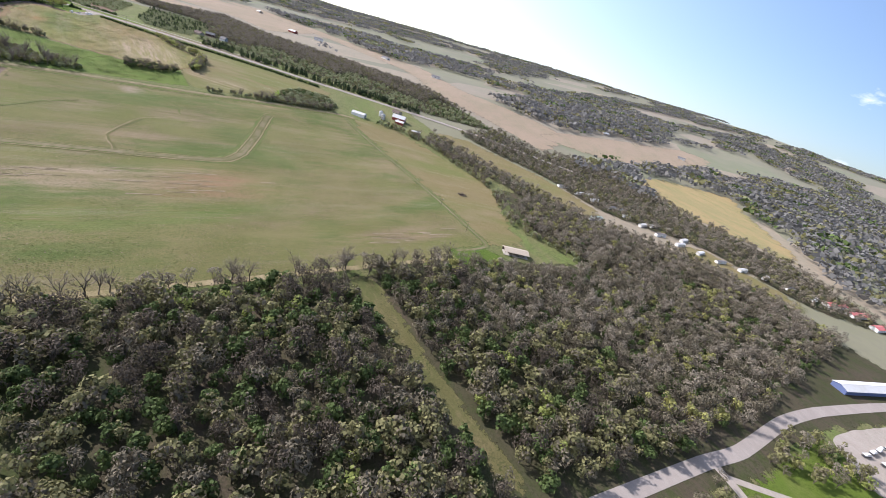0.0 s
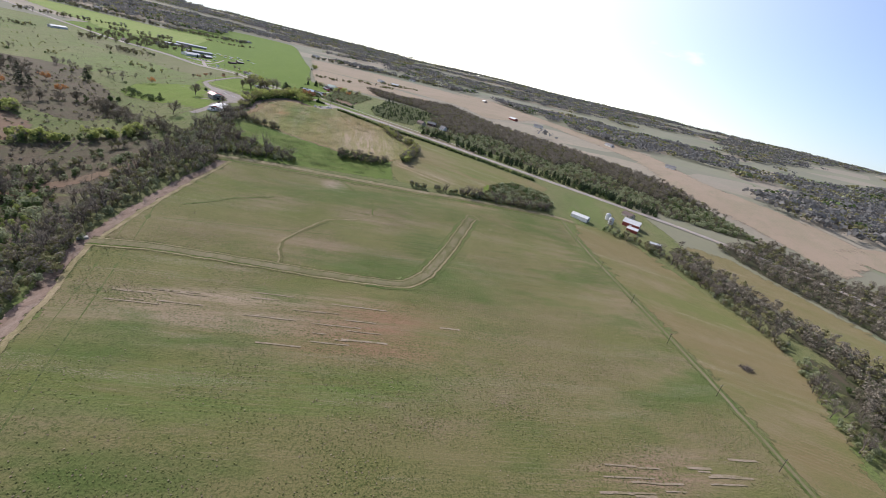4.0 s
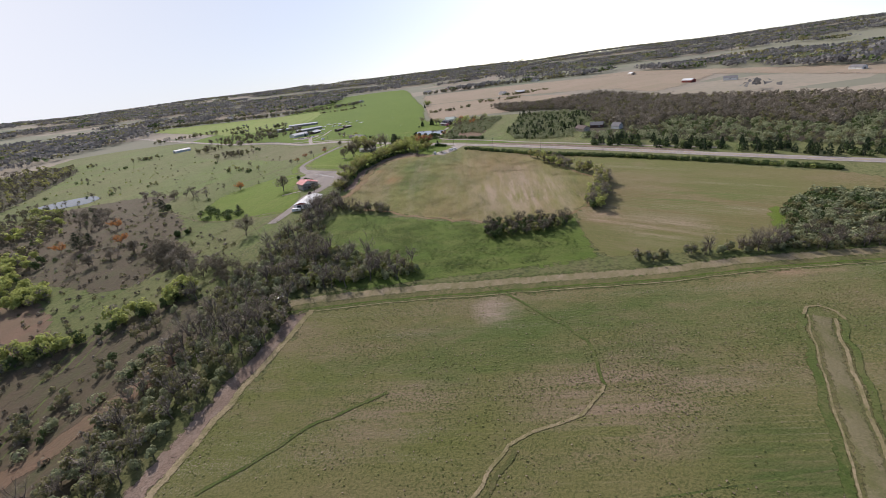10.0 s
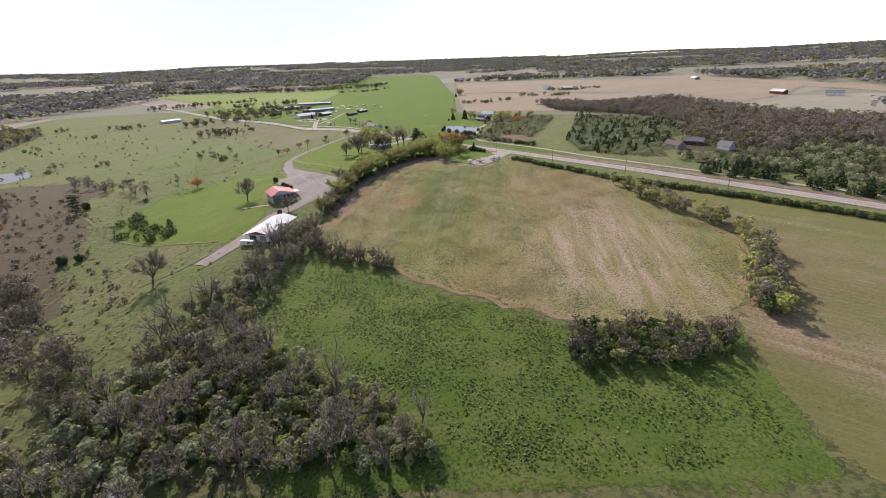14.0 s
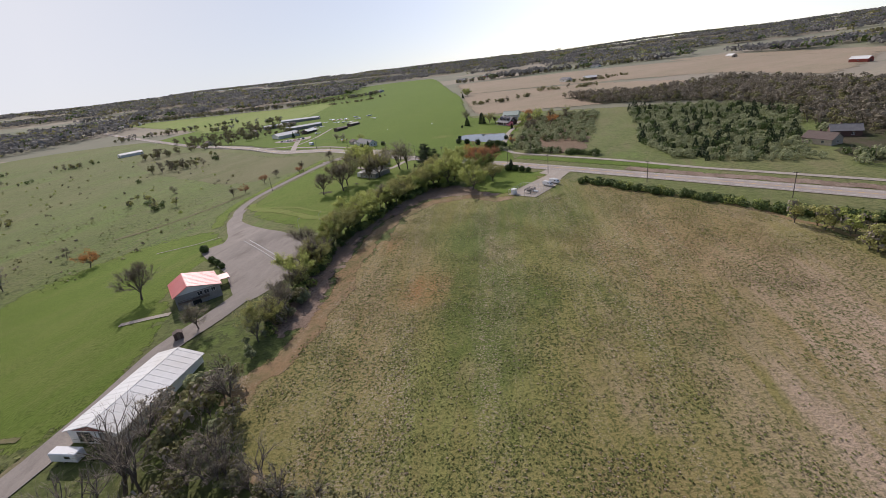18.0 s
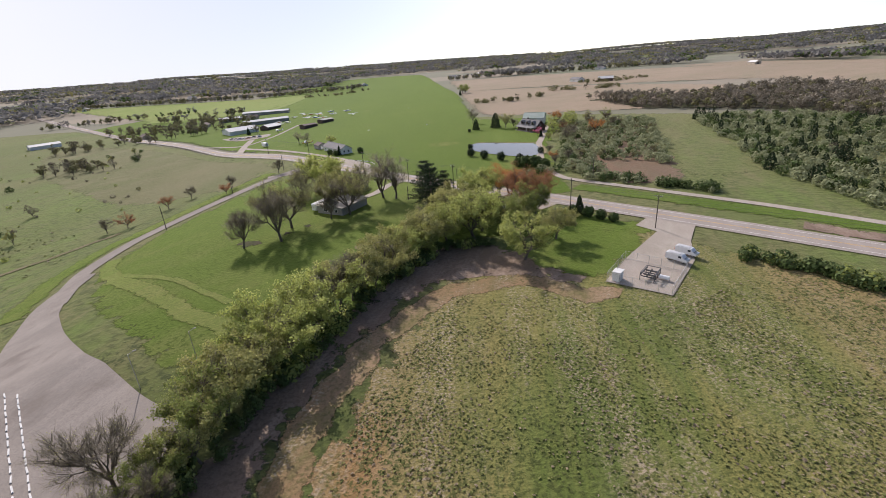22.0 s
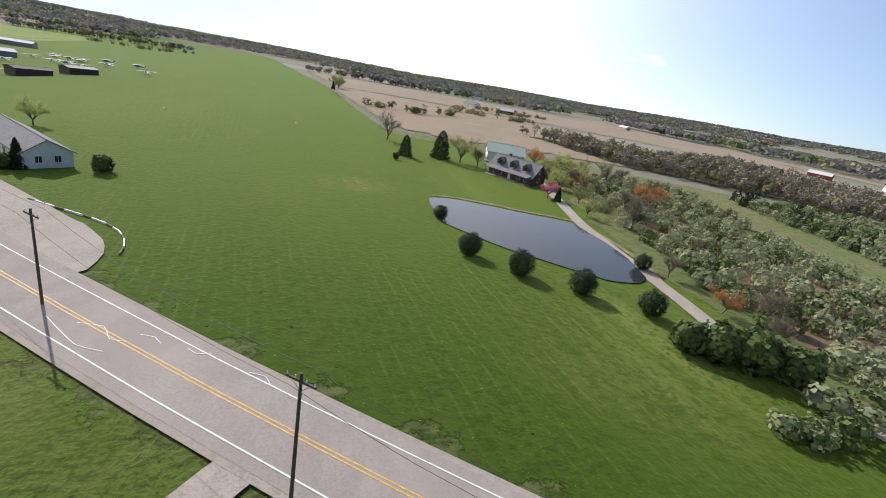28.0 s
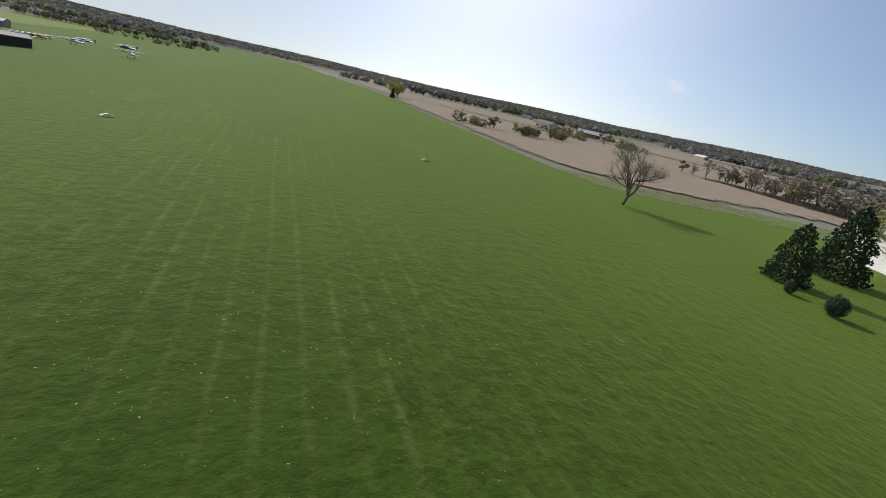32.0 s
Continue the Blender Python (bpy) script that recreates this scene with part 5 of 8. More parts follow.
for k in range(2):
    model("pine", "pine_tree", *pine_mesh(72 + k), "needle", "twig", "tall broad dark green pine on the lawn", "tree")
for k in range(2):
    model("round_bush", "clipped_bush", *bush_mesh(75 + k, h=4.0, wide=0.82, leaves=4200, size=0.085), "needle", "twig", "dark evergreen bush clipped to a blunt cone", "bush")
for k in range(3):
    model("shrub", "shrub", *bush_mesh(80 + k, leaves=900, size=0.13), "leaf_dark", "twig", "dense dark green shrub", "shrub")

# trees and bushes that stand singly
for key, x, y, hh in (
    ("bare", 11.2, 916.5, 12), ("bare", 22.3, 920.5, 16.5), ("old", 22.5, 933, 18.5), ("rich_yellow", 24.5, 979, 16.5), ("bare", 18, 974, 13), ("old", 41.5, 943.5, 17.5), ("bare", 35, 939.5, 9.5), ("rich_budding", 36, 960, 14),
    ("tall", 53, 962.5, 19.5), ("tall", 58, 959.5, 17.5), ("pine", 72, 938.5, 17.5), ("pine", 70.3, 946.2, 17), ("pine", 77, 941, 14), ("rich_yellow", 90, 941, 14), ("orange", 103, 953.5, 11.5), ("red", 103, 932.5, 16.5), ("red", 108.5, 933.5, 14), ("orange", 98.5, 951, 12),
    ("rich_budding", 80.5, 929.5, 12.5),
    ("bare", -7.5, 1028.3, 7), ("bare", -24.2, 1006.8, 6.5), ("red", -47.2, 987.7, 6), ("bare", -43, 1001.5, 6), ("red", -53.5, 965.4, 6.5), ("red", -23.1, 995.1, 5), ("bare", -60.8, 963.3, 6.5),
    ("bare", -38, 703, 15), ("orange", -93.1, 864, 8.5), ("orange", -146, 737, 9), ("orange", -200, 743, 8.5), ("orange", -177, 784, 9), ("bare", -34, 808, 14), ("bare", 1, 779, 9), ("bare", 24, 826, 12.5), ("bare", 28, 812, 12),
    ("tall", 113, 1160, 12), ("spruce", 126.5, 1129, 10.5), ("spruce", 111.5, 1126, 7.5), ("budding", 133.5, 1125, 10.5), ("bare", 138.5, 1119, 7), ("yellow", 180.4, 1125.1, 9), ("orange", 174.2, 1137.9, 8), ("red", 167, 1094.4, 6.5),
    ("pink", 146.5, 1082, 5.4), ("conifer", 147.5, 1078, 4.5), ("yellow", 148.3, 1063.9, 5), ("fresh", 176.3, 1110.8, 7.5), ("yellow", 172.1, 1102.6, 8), ("bare", 138, 1023.2, 5), ("bare", 143.2, 1005.7, 5.5), ("orange", 135.9, 1008.9, 4.5), ("bare", 133.8, 998.3, 5),
    ("fresh", 136.8, 1482.4, 13), ("fresh", 141.9, 1492.1, 12), ("fresh", 140, 1474.7, 10), ("conifer", 130.7, 1453.6, 7), ("yellow", 8.2, 1108.7, 7), ("tall", -19, 1128, 8.5), ("tall", -11, 1119, 8.5), ("conifer", -101, 1264, 7), ("bare", -94, 1268, 9),
):
    plant(key, x, y, hh)
for x, y, hh in ((99, 1053, 3.0), (97, 1031.8, 4.1), (102.9, 1023.4, 4.3), (110.8, 1016, 4.2), (118.9, 1008.7, 4.0), (134.2, 1026.9, 3.2)):
    plant("round_bush", x, y, hh, 4.0, "evergreen bushes round the pond", 1.12)
for x, y, hh in ((105.5, 1116.5, 2.2), (106.5, 1122, 1.4)):
    plant("round_bush", x, y, hh, 4.0)
for x, y, hh in ((119.4, 996.6, 5.2), (123, 993.6, 5.6), (116.3, 999, 4.2), (126.6, 990.4, 4.6), (118.7, 923.4, 3.0), (122.8, 920.2, 3.2), (125.8, 917, 3.0), (128.8, 913.9, 2.6), (32.2, 1069, 3.2), (13.4, 1070, 3.0), (17.6, 1065.9, 2.8), (-27, 846, 3.2), (-17, 831, 2.6), (-13, 827, 2.4), (-9.5, 823, 2.2), (-103, 737, 4.5), (-149, 824, 4.5), (-97, 741, 3.5)):
    plant("shrub", x, y, hh, 2.0, "", 1.0)
plant("conifer", 120.8, 923.4, 6.5)
plant("conifer", 19.7, 1066.9, 5.5)

lodge_rng = random.Random(8)
for x, y in ((164, 1110), (170, 1120), (180, 1124), (160, 1096), (168, 1100), (156, 1078), (164, 1066), (190, 1106), (196, 1132), (206, 1118), (184, 1078), (200, 1092), (158, 1056), (212, 1136)):
    plant(lodge_rng.choice(("orange", "yellow", "budding", "bare", "bare", "fresh", "budding")), x, y, lodge_rng.uniform(6.5, 10), 10, "mixed trees behind the lodge")

# roadside grove and the willow-like row along the upper field
grove = random.Random(5)
ROW = rounded([(19, 770), (24, 797), (26.5, 819), (30.5, 834), (36, 849), (45, 868), (52, 880), (60, 891), (70, 903)], 0.5, False)
for k in range(31):
    x0, y0 = ROW[int((k + 0.5) / 31 * len(ROW))]
    if k < 14:
        plant(grove.choice(("rich_yellow", "bare", "rich_fresh", "bare", "budding", "rich_budding")), x0 + grove.uniform(1, 5), y0 + grove.uniform(-2, 2), grove.uniform(7.5, 10.5), 10, "tree row along the upper field", 0.92)
    else:
        plant(grove.choice(("rich_yellow", "rich_budding", "rich_fresh", "rich_yellow", "rich_fresh", "rich_budding", "bare")), x0 + grove.uniform(0, 4), y0 + grove.uniform(-2, 2), grove.uniform(9.5, 13), 10, "tree row along the upper field", 1.0)
for key, x, y, hh in (("rich_yellow", 75.4, 905.5, 13), ("rich_budding", 69, 906, 12), ("rich_yellow", 84, 908, 15), ("rich_budding", 78, 914, 14), ("rich_fresh", 93, 909, 13), ("rich_yellow", 86.5, 914.5, 13.5), ("rich_budding", 97, 913, 10), ("rich_fresh", 101, 920, 12), ("rich_budding", 79, 920, 12.5), ("rich_fresh", 107, 927, 11), ("budding", 72, 914, 11.5), ("rich_yellow", 94.8, 890.7, 12.5), ("rich_budding", 107.1, 903.2, 10.5), ("bare", 70, 921, 9)):
    plant(key, x, y, hh, 10, "grove round the roadside house")
for x, y, hh in ((-182, 740, 15), (-149, 814, 13), (-64, 770, 7), (-176, 746, 11), (-216, 820, 9)):
    plant("pine", x, y, hh, 10, "dark conifers in the pasture")


# ---- woods, hedges and thickets (too many to count) ----
PLANT_MATS = ["bark", "twig", "twig_pale", "leaf_olive", "leaf_yellow", "leaf_fresh", "leaf_shrub", "leaf_dark", "needle", "twig_red", "twig_orange", "twig_hazed", "leaf_dull", "twig_dark"]
ROLE = {m: i for i, m in enumerate(PLANT_MATS)}


def low(limbs, crown):
    (lv, lf), (cv, cf, k) = limbs, crown
    return np.r_[lv, cv], np.r_[lf, cf + len(lv)], np.r_[np.zeros(len(lf)), np.ones(k), np.full(len(cf) - k, 2)].astype(int)


def far_crown(seed, n=16):
    rng = np.random.default_rng(seed)
    d = rng.normal(size=(n, 3))
    d /= np.linalg.norm(d, axis=1, keepdims=True)
    v, f = cards(rng, d * np.array([2.6, 2.6, 3.2]) * rng.uniform(0.6, 1, (n, 1)) + np.array([0, 0, 6.2]), 1.7)
    return v, f, np.full(n, 2)


def canopy(seed, n=18):
    """A stand of far trees seen as one rough canopy."""
    rng = np.random.default_rng(seed)
    at = np.stack([rng.normal(size=n) * 8, rng.normal(size=n) * 8, rng.uniform(5, 11.5, n)], -1)
    v, f = cards(rng, at, 2.9, 0, 0.8, np.tile([0, 0, 0.75], (n, 1)) + rng.normal(size=(n, 3)) * 0.4)
    return v, f, np.full(n, 2)


LOW = {
    "bare": [low(*blob_mesh(100 + k, radius=3.3, blobs=9, per=22, size=0.44, slim=0.36, base=0.14, twiggy=1.0)) for k in range(5)],
    "leafy": [low(*blob_mesh(110 + k, radius=3.2, blobs=9, per=25, size=0.36, base=0.12, twiggy=0.25)) for k in range(5)],
    "dense": [low(*blob_mesh(120 + k, radius=3.4, blobs=10, per=26, size=0.44, base=0.04)) for k in range(4)],
    "bare_low": [low(*blob_mesh(170 + k, radius=3.4, blobs=7, per=10, size=0.66, slim=0.5, base=0.13, twiggy=1.0)) for k in range(5)],
    "leafy_low": [low(*blob_mesh(175 + k, radius=3.3, blobs=7, per=11, size=0.62, base=0.13, twiggy=0.25)) for k in range(4)],
    "dense_low": [low(*blob_mesh(180 + k, radius=3.4, blobs=7, per=12, size=0.7, base=0.16)) for k in range(4)],
    "sparse": [low(*crown_mesh("thin", 200 + k, forks=(3, 3, 5), spread=0.7, leaves=0, fine=260, bole=0.25, sides=3, lift=1.2)) for k in range(5)],
    "clump": [low(*bush_mesh(190 + k, h=10, wide=1.3, leaves=20, size=2.4)) for k in range(4)],
    "shrub": [low(*bush_mesh(130 + k, h=10, wide=1.15, leaves=110, size=0.95)) for k in range(4)],
    "conifer": [low(*conifer_mesh(140 + k, base=0.32, tiers=16, per=18, size=0.6, taper=0.5)) for k in range(3)],
    "far": [far_crown(150 + k) for k in range(5)],
    "canopy": [canopy(160 + k) for k in range(5)],
}


def thicket(name, spots, label, category):
    """Many plants in one mesh. Spots: rows of x, y, height, form, twig colour, leaf colour."""
    rng = np.random.default_rng(len(spots))
    V, F, I, base = [], [], [], 0
    by = {}
    for s in spots:
        by.setdefault((s[3], int(rng.integers(0, len(LOW[s[3]])))), []).append(s)
    for (form, k), rows_ in by.items():
        v, f, role = LOW[form][k]
        xy = np.array([[r[0], r[1]] for r in rows_], float)
        sc = np.array([r[2] for r in rows_]) / 10.0
        wide = sc * rng.uniform(0.85, 1.25, len(sc))
        ang = rng.uniform(0, 6.283, len(rows_))
        c, s_ = np.cos(ang)[:, None], np.sin(ang)[:, None]
        x = (v[None, :, 0] * c - v[None, :, 1] * s_) * wide[:, None] + xy[:, :1]
        y = (v[None, :, 0] * s_ + v[None, :, 1] * c) * wide[:, None] + xy[:, 1:]
        z = v[None, :, 2] * sc[:, None] + high(xy[:, 0], xy[:, 1])[:, None]
        V.append(np.stack([x, y, z], -1).reshape(-1, 3))
        F.append((f[None] + (base + np.arange(len(rows_)) * len(v))[:, None, None]).reshape(-1, 4))
        pal = np.array([[0, ROLE[r[4]], ROLE[r[5]]] for r in rows_])
        I.append(pal[:, role].reshape(-1))
        base += len(v) * len(rows_)
    ob = new(name, mesh_of(name, np.concatenate(V), np.concatenate(F), [M[m] for m in PLANT_MATS], np.concatenate(I)))
    return tagged(ob, label, category, kind="stuff")


def spread_in(poly, gap, seed, keep=1.0):
    rng = np.random.default_rng(seed)
    p = np.array(poly, float)
    gx, gy = np.meshgrid(np.arange(p[:, 0].min(), p[:, 0].max(), gap), np.arange(p[:, 1].min(), p[:, 1].max(), gap))
    q = np.stack([gx.ravel(), gy.ravel()], -1) + rng.uniform(-0.48, 0.48, (gx.size, 2)) * gap
    q = q[inside(poly, q[:, 0], q[:, 1])]
    return q[rng.random(len(q)) < keep]


def along(line, width, gap, seed):
    rng = np.random.default_rng(seed)
    out = []
    p = np.array(rounded(line, 2.0, False))
    t = np.gradient(p, axis=0)
    t /= np.linalg.norm(t, axis=1)[:, None]
    side = np.c_[t[:, 1], -t[:, 0]]
    n = int(len(p) * 2.0 * width / gap ** 2) + 1
    i = rng.integers(0, len(p), n)
    return p[i] + side[i] * rng.uniform(-0.5, 0.5, (n, 1)) * width


def mixed(points, seed, table, lo, hi):
    """Dress points with forms and colours, drawn by weight; like kinds keep together in drifts."""
    rng = np.random.default_rng(seed)
    w = np.cumsum([r[0] for r in table])
    out = []
    for x, y in points:
        drift = 0.5 + 0.5 * noise.noise(Vector((x * 0.02, y * 0.02, seed)))
        u = (0.6 * rng.random() + 0.4 * drift) * w[-1]
        r = table[min(int(np.searchsorted(w, u)), len(table) - 1)]
        out.append((x, y, rng.uniform(lo, hi) * r[4], r[1], r[2], r[3]))
    return out


def lighter(table):
    return [(w, form + "_low" if form + "_low" in LOW else form, *rest) for w, form, *rest in table]


def tufts(name, poly, gap, tall, wide, palette, seed, label, category, drift=24.0, keep=0.5, gaps=()):
    """Clumps of weeds and crop standing on a field: crossed leaf blades in drifts."""
    rng = np.random.default_rng(seed)
    at = spread_in(poly, gap, seed)
    dense = np.array([noise.fractal(Vector((x / drift, y / drift, seed)), 0.9, 2.0, 3) for x, y in at.tolist()])
    ok = rng.random(len(at)) < np.clip(keep + dense * 0.9, 0.06, 1)
    for cx, cy, rx, ry in gaps:
        ok &= (np.hypot((at[:, 0] - cx) / rx, (at[:, 1] - cy) / ry) > 1) | (rng.random(len(at)) < 0.25)
    at = at[ok]
    n, blades = len(at), 2
    size = rng.uniform(0.5, 1.3, n)
    base = np.c_[at, high(at[:, 0], at[:, 1]) + 0.16]
    V = []
    for b in range(blades):
        a, tip = rng.uniform(0, 6.283, n), rng.uniform(-0.55, 0.55, n)
        side = np.stack([np.cos(a), np.sin(a), tip], -1) * (wide * 0.5 * size)[:, None]
        fore = np.stack([-np.sin(a), np.cos(a), rng.uniform(-0.45, 0.45, n)], -1) * (wide * 0.38 * size * rng.uniform(0.7, 1.3, n))[:, None]
        mid = base + rng.normal(size=(n, 3)) * wide * 0.22 * np.array([1, 1, 0]) + np.array([0, 0, tall]) * (size * rng.uniform(0.6, 1.1, n))[:, None]
        V.append(np.stack([mid - side - fore * 0.6, mid + side * 0.7 - fore, mid + side + fore * 0.7, mid - side * 0.6 + fore], 1))
    v = np.stack(V, 1).reshape(-1, 3)
    w = np.cumsum([p[0] for p in palette])
    kind = np.searchsorted(w, rng.random(n) * w[-1])
    ob = new(name, mesh_of(name, v, np.arange(len(v)).reshape(-1, 4), [M[p[1]] for p in palette], np.repeat(np.minimum(kind, len(palette) - 1), blades)))
    return tagged(ob, label, category, kind="stuff")


WOOD_WEST = [(0.3, "bare", "twig_dark", "leaf_olive", 1.0), (0.1, "bare", "twig", "leaf_olive", 1.0), (0.2, "dense", "twig", "leaf_dark", 0.72), (0.22, "leafy", "twig", "leaf_dull", 0.95), (0.08, "leafy", "twig", "leaf_fresh", 0.85), (0.06, "dense", "twig_pale", "leaf_olive", 0.95), (0.04, "dense", "twig_pale", "leaf_yellow", 0.9)]
WOOD_EAST = [(0.42, "bare", "twig_pale", "leaf_olive", 1.0), (0.2, "bare", "twig", "leaf_olive", 1.0), (0.12, "dense", "twig", "leaf_dark", 0.6), (0.16, "leafy", "twig", "leaf_olive", 0.9), (0.1, "leafy", "twig", "leaf_fresh", 0.8)]
WOOD = [(0.36, "bare", "twig", "leaf_olive", 1.0), (0.07, "bare", "twig_pale", "leaf_olive", 1.0), (0.27, "leafy", "twig", "leaf_dull", 0.95), (0.06, "leafy", "twig_pale", "leaf_olive", 0.9), (0.1, "leafy", "twig", "leaf_fresh", 0.85), (0.14, "dense", "twig", "leaf_dark", 0.75)]
GREY = [(0.3, "bare", "twig", "leaf_olive", 1.0), (0.36, "bare", "twig_pale", "leaf_olive", 1.0), (0.24, "leafy", "twig", "leaf_dull", 0.9), (0.1, "dense", "twig", "leaf_dark", 0.6)]
HEDGE = [(0.16, "bare", "twig_pale", "leaf_olive", 1.05), (0.18, "sparse", "twig_pale", "leaf_olive", 1.35), (0.26, "leafy", "twig_pale", "leaf_dull", 0.9), (0.25, "dense", "twig", "leaf_shrub", 0.65), (0.15, "dense", "twig", "leaf_dark", 0.6)]
SCRUB = [(0.6, "shrub", "twig", "leaf_shrub", 0.48), (0.14, "shrub", "twig", "leaf_dark", 0.42), (0.12, "leafy", "twig", "leaf_dull", 0.8), (0.05, "conifer", "twig", "needle", 0.7), (0.09, "bare", "twig", "leaf_olive", 0.9)]
ROW_WILLOW = [(0.3, "bare", "twig_pale", "leaf_olive", 1.0), (0.35, "leafy", "twig_pale", "leaf_olive", 0.95), (0.2, "leafy", "twig_pale", "leaf_yellow", 0.9), (0.15, "dense", "twig", "leaf_dark", 0.55)]
WILLOW = [(0.5, "dense", "twig_pale", "leaf_yellow", 0.95), (0.22, "dense", "twig", "leaf_dark", 0.7), (0.16, "leafy", "twig_pale", "leaf_yellow", 1.0), (0.12, "bare", "twig_pale", "leaf_olive", 1.0)]

# the wood below the first field, with its grassy cut left open
CUT = [(152, 205), (172, 198), (160, 135), (153, 98), (150, 69), (144, 40), (132, 42), (133.5, 72), (136, 100), (142, 132)]
FOREST = [(-140, 216), (-14, 219), (72, 211), (151, 205), (242, 198), (268, 196), (285, 178), (318, 162), (360, 150), (382, 170), (384, 240), (430, 290), (470, 230), (520, 150), (560, 60), (540, -20), (470, -14), (372, -4), (300, 0), (262, 8), (170, 34), (100, 50), (20, 40), (-60, 60), (-140, 120)]
pts = spread_in(FOREST, 7.0, 1)
pts = pts[~inside(CUT, pts[:, 0], pts[:, 1])]
east = pts[:, 0] + 0.35 * (pts[:, 1] - 100) + 25 * np.sin(pts[:, 1] * 0.06) > 235
thicket("woodland", mixed(pts[~east], 1, WOOD_WEST, 11, 18), "dense spring wood of brown bare and olive budding trees", "woodland")
thicket("woodland", mixed(pts[east], 2, WOOD_EAST, 10, 16), "pale grey leafless wood above the country road", "woodland")
edge = along([(-14, 226), (72, 218), (151, 212), (240, 204)], 3, 4.6, 2)
thicket("wood_edge", mixed(edge, 2, [(0.55, "sparse", "twig_pale", "leaf_olive", 1.1), (0.3, "bare", "twig_pale", "leaf_olive", 0.9), (0.15, "dense", "twig", "leaf_dark", 0.45)], 11, 15), "row of pale bare trees along the wood's edge", "trees")
pts = np.r_[spread_in([(200, -20), (262, -34), (300, -70), (360, -60), (420, -100), (300, -140), (200, -110)], 9, 3), spread_in([(200, 0), (236, 0), (215, -20), (180, -10)], 8, 4), spread_in([(262, -14), (300, -12), (335, -22), (330, -60), (300, -50)], 7, 5, 0.7)]
thicket("woodland", mixed(pts, 3, WOOD, 8, 13), "loose trees beside the country road", "woodland")

# creek belt, hedges, islands of trees
BELT = [(-36, 340), (-26, 400), (-30, 440), (-16, 490), (0, 530), (22, 578), (16, 600), (86, 602), (84, 614), (44, 644), (20, 662), (24, 712), (30, 730), (28, 752), (12, 752), (0, 700), (-14, 660), (-26, 600), (-40, 540), (-52, 470), (-60, 400), (-66, 340)]
thicket("creek_wood", mixed(spread_in(BELT, 5.0, 5), 5, HEDGE, 7, 12), "belt of grey trees and dark shrubs along the creek", "trees")
thicket("creek_wood", mixed(spread_in([(10, 606), (86, 604), (84, 614), (44, 642), (18, 660), (0, 640)], 3.2, 6), 6, [(0.25, "shrub", "twig", "leaf_dull", 0.55), (0.35, "dense", "twig", "leaf_fresh", 0.6), (0.4, "dense", "twig", "leaf_shrub", 0.6)], 6, 9), "pale green shrub thicket at the field corner", "thicket")
thicket("creek_wood", mixed(spread_in([(-60, 230), (-20, 230), (-30, 340), (-66, 340)], 6.0, 7), 7, HEDGE, 8, 13), "trees along the creek", "trees")
thicket("hedgerow", mixed(along([(26, 726), (44, 714), (66, 703)], 9, 3.0, 8), 8, HEDGE, 6, 8.5), "short hedgerow spur between two fields", "hedgerow")
thicket("hedgerow", mixed(along([(16, 750), (25, 772), (29, 790)], 6, 3.4, 9), 9, HEDGE, 5, 8), "tangled hedgerow behind the white shed", "hedgerow")
thicket("hedgerow", mixed(along([(24, 772), (29, 797), (31.5, 819), (34.5, 831), (39.5, 845), (50, 868), (56, 880), (64, 892), (74, 903), (88, 903)], 5, 2.0, 10), 10, [(0.6, "dense", "twig", "leaf_dark", 0.5), (0.4, "shrub", "twig", "leaf_fresh", 0.4)], 5, 8), "dark undergrowth below the tree row", "undergrowth")
thicket("tree_island", mixed(spread_in([(127, 640), (132, 656), (182, 652), (186, 644), (180, 637), (134, 634)], 3.4, 11), 11, [(0.45, "dense", "twig", "leaf_dark", 0.75), (0.25, "bare", "twig", "leaf_olive", 1.15), (0.3, "leafy", "twig", "leaf_olive", 0.9)], 6, 9), "oval island of trees and dark shrubs in the crops", "thicket")
thicket("hedgerow", mixed(along([(204, 806), (212, 772), (222, 748), (236, 726), (226, 698), (214, 676), (206, 662)], 9, 4.4, 12), 12, ROW_WILLOW, 8, 12), "row of yellow-green willows between fields", "hedgerow")
thicket("willow_clump", mixed(along([(203, 660), (212, 675), (221, 692)], 10, 4.6, 64), 64, WILLOW, 9, 12.5), "yellow-green willows at the stubble field corner", "trees")
thicket("hedgerow", mixed(along([(149.9, 880.7), (178, 847), (206, 814), (262, 772), (320, 725), (385, 672)], 5, 1.7, 13), 13, [(0.7, "shrub", "twig", "leaf_dark", 0.4), (0.2, "shrub", "twig", "leaf_fresh", 0.4), (0.1, "bare", "twig", "leaf_olive", 0.8)], 5, 8), "dense dark green hedge along the highway", "hedge")
thicket("hedgerow", mixed(np.r_[along([(198, 588), (214, 584)], 5, 2.6, 14), along([(224, 586), (250, 584), (277, 586)], 6, 3.0, 15), along([(252, 581), (280, 577), (306, 573), (352, 569)], 6, 2.6, 16)], 14, HEDGE, 5, 9), "hedge of mixed shrubs and trees beside the farm lane", "hedgerow")
thicket("hedgerow", mixed(along([(376, 168), (378, 199), (374, 247), (432, 327), (450, 420), (450, 470), (436, 506), (412, 540)], 16, 5.2, 18), 18, HEDGE, 7, 11), "hedgerow of shrubs and trees round the dry field", "hedgerow")
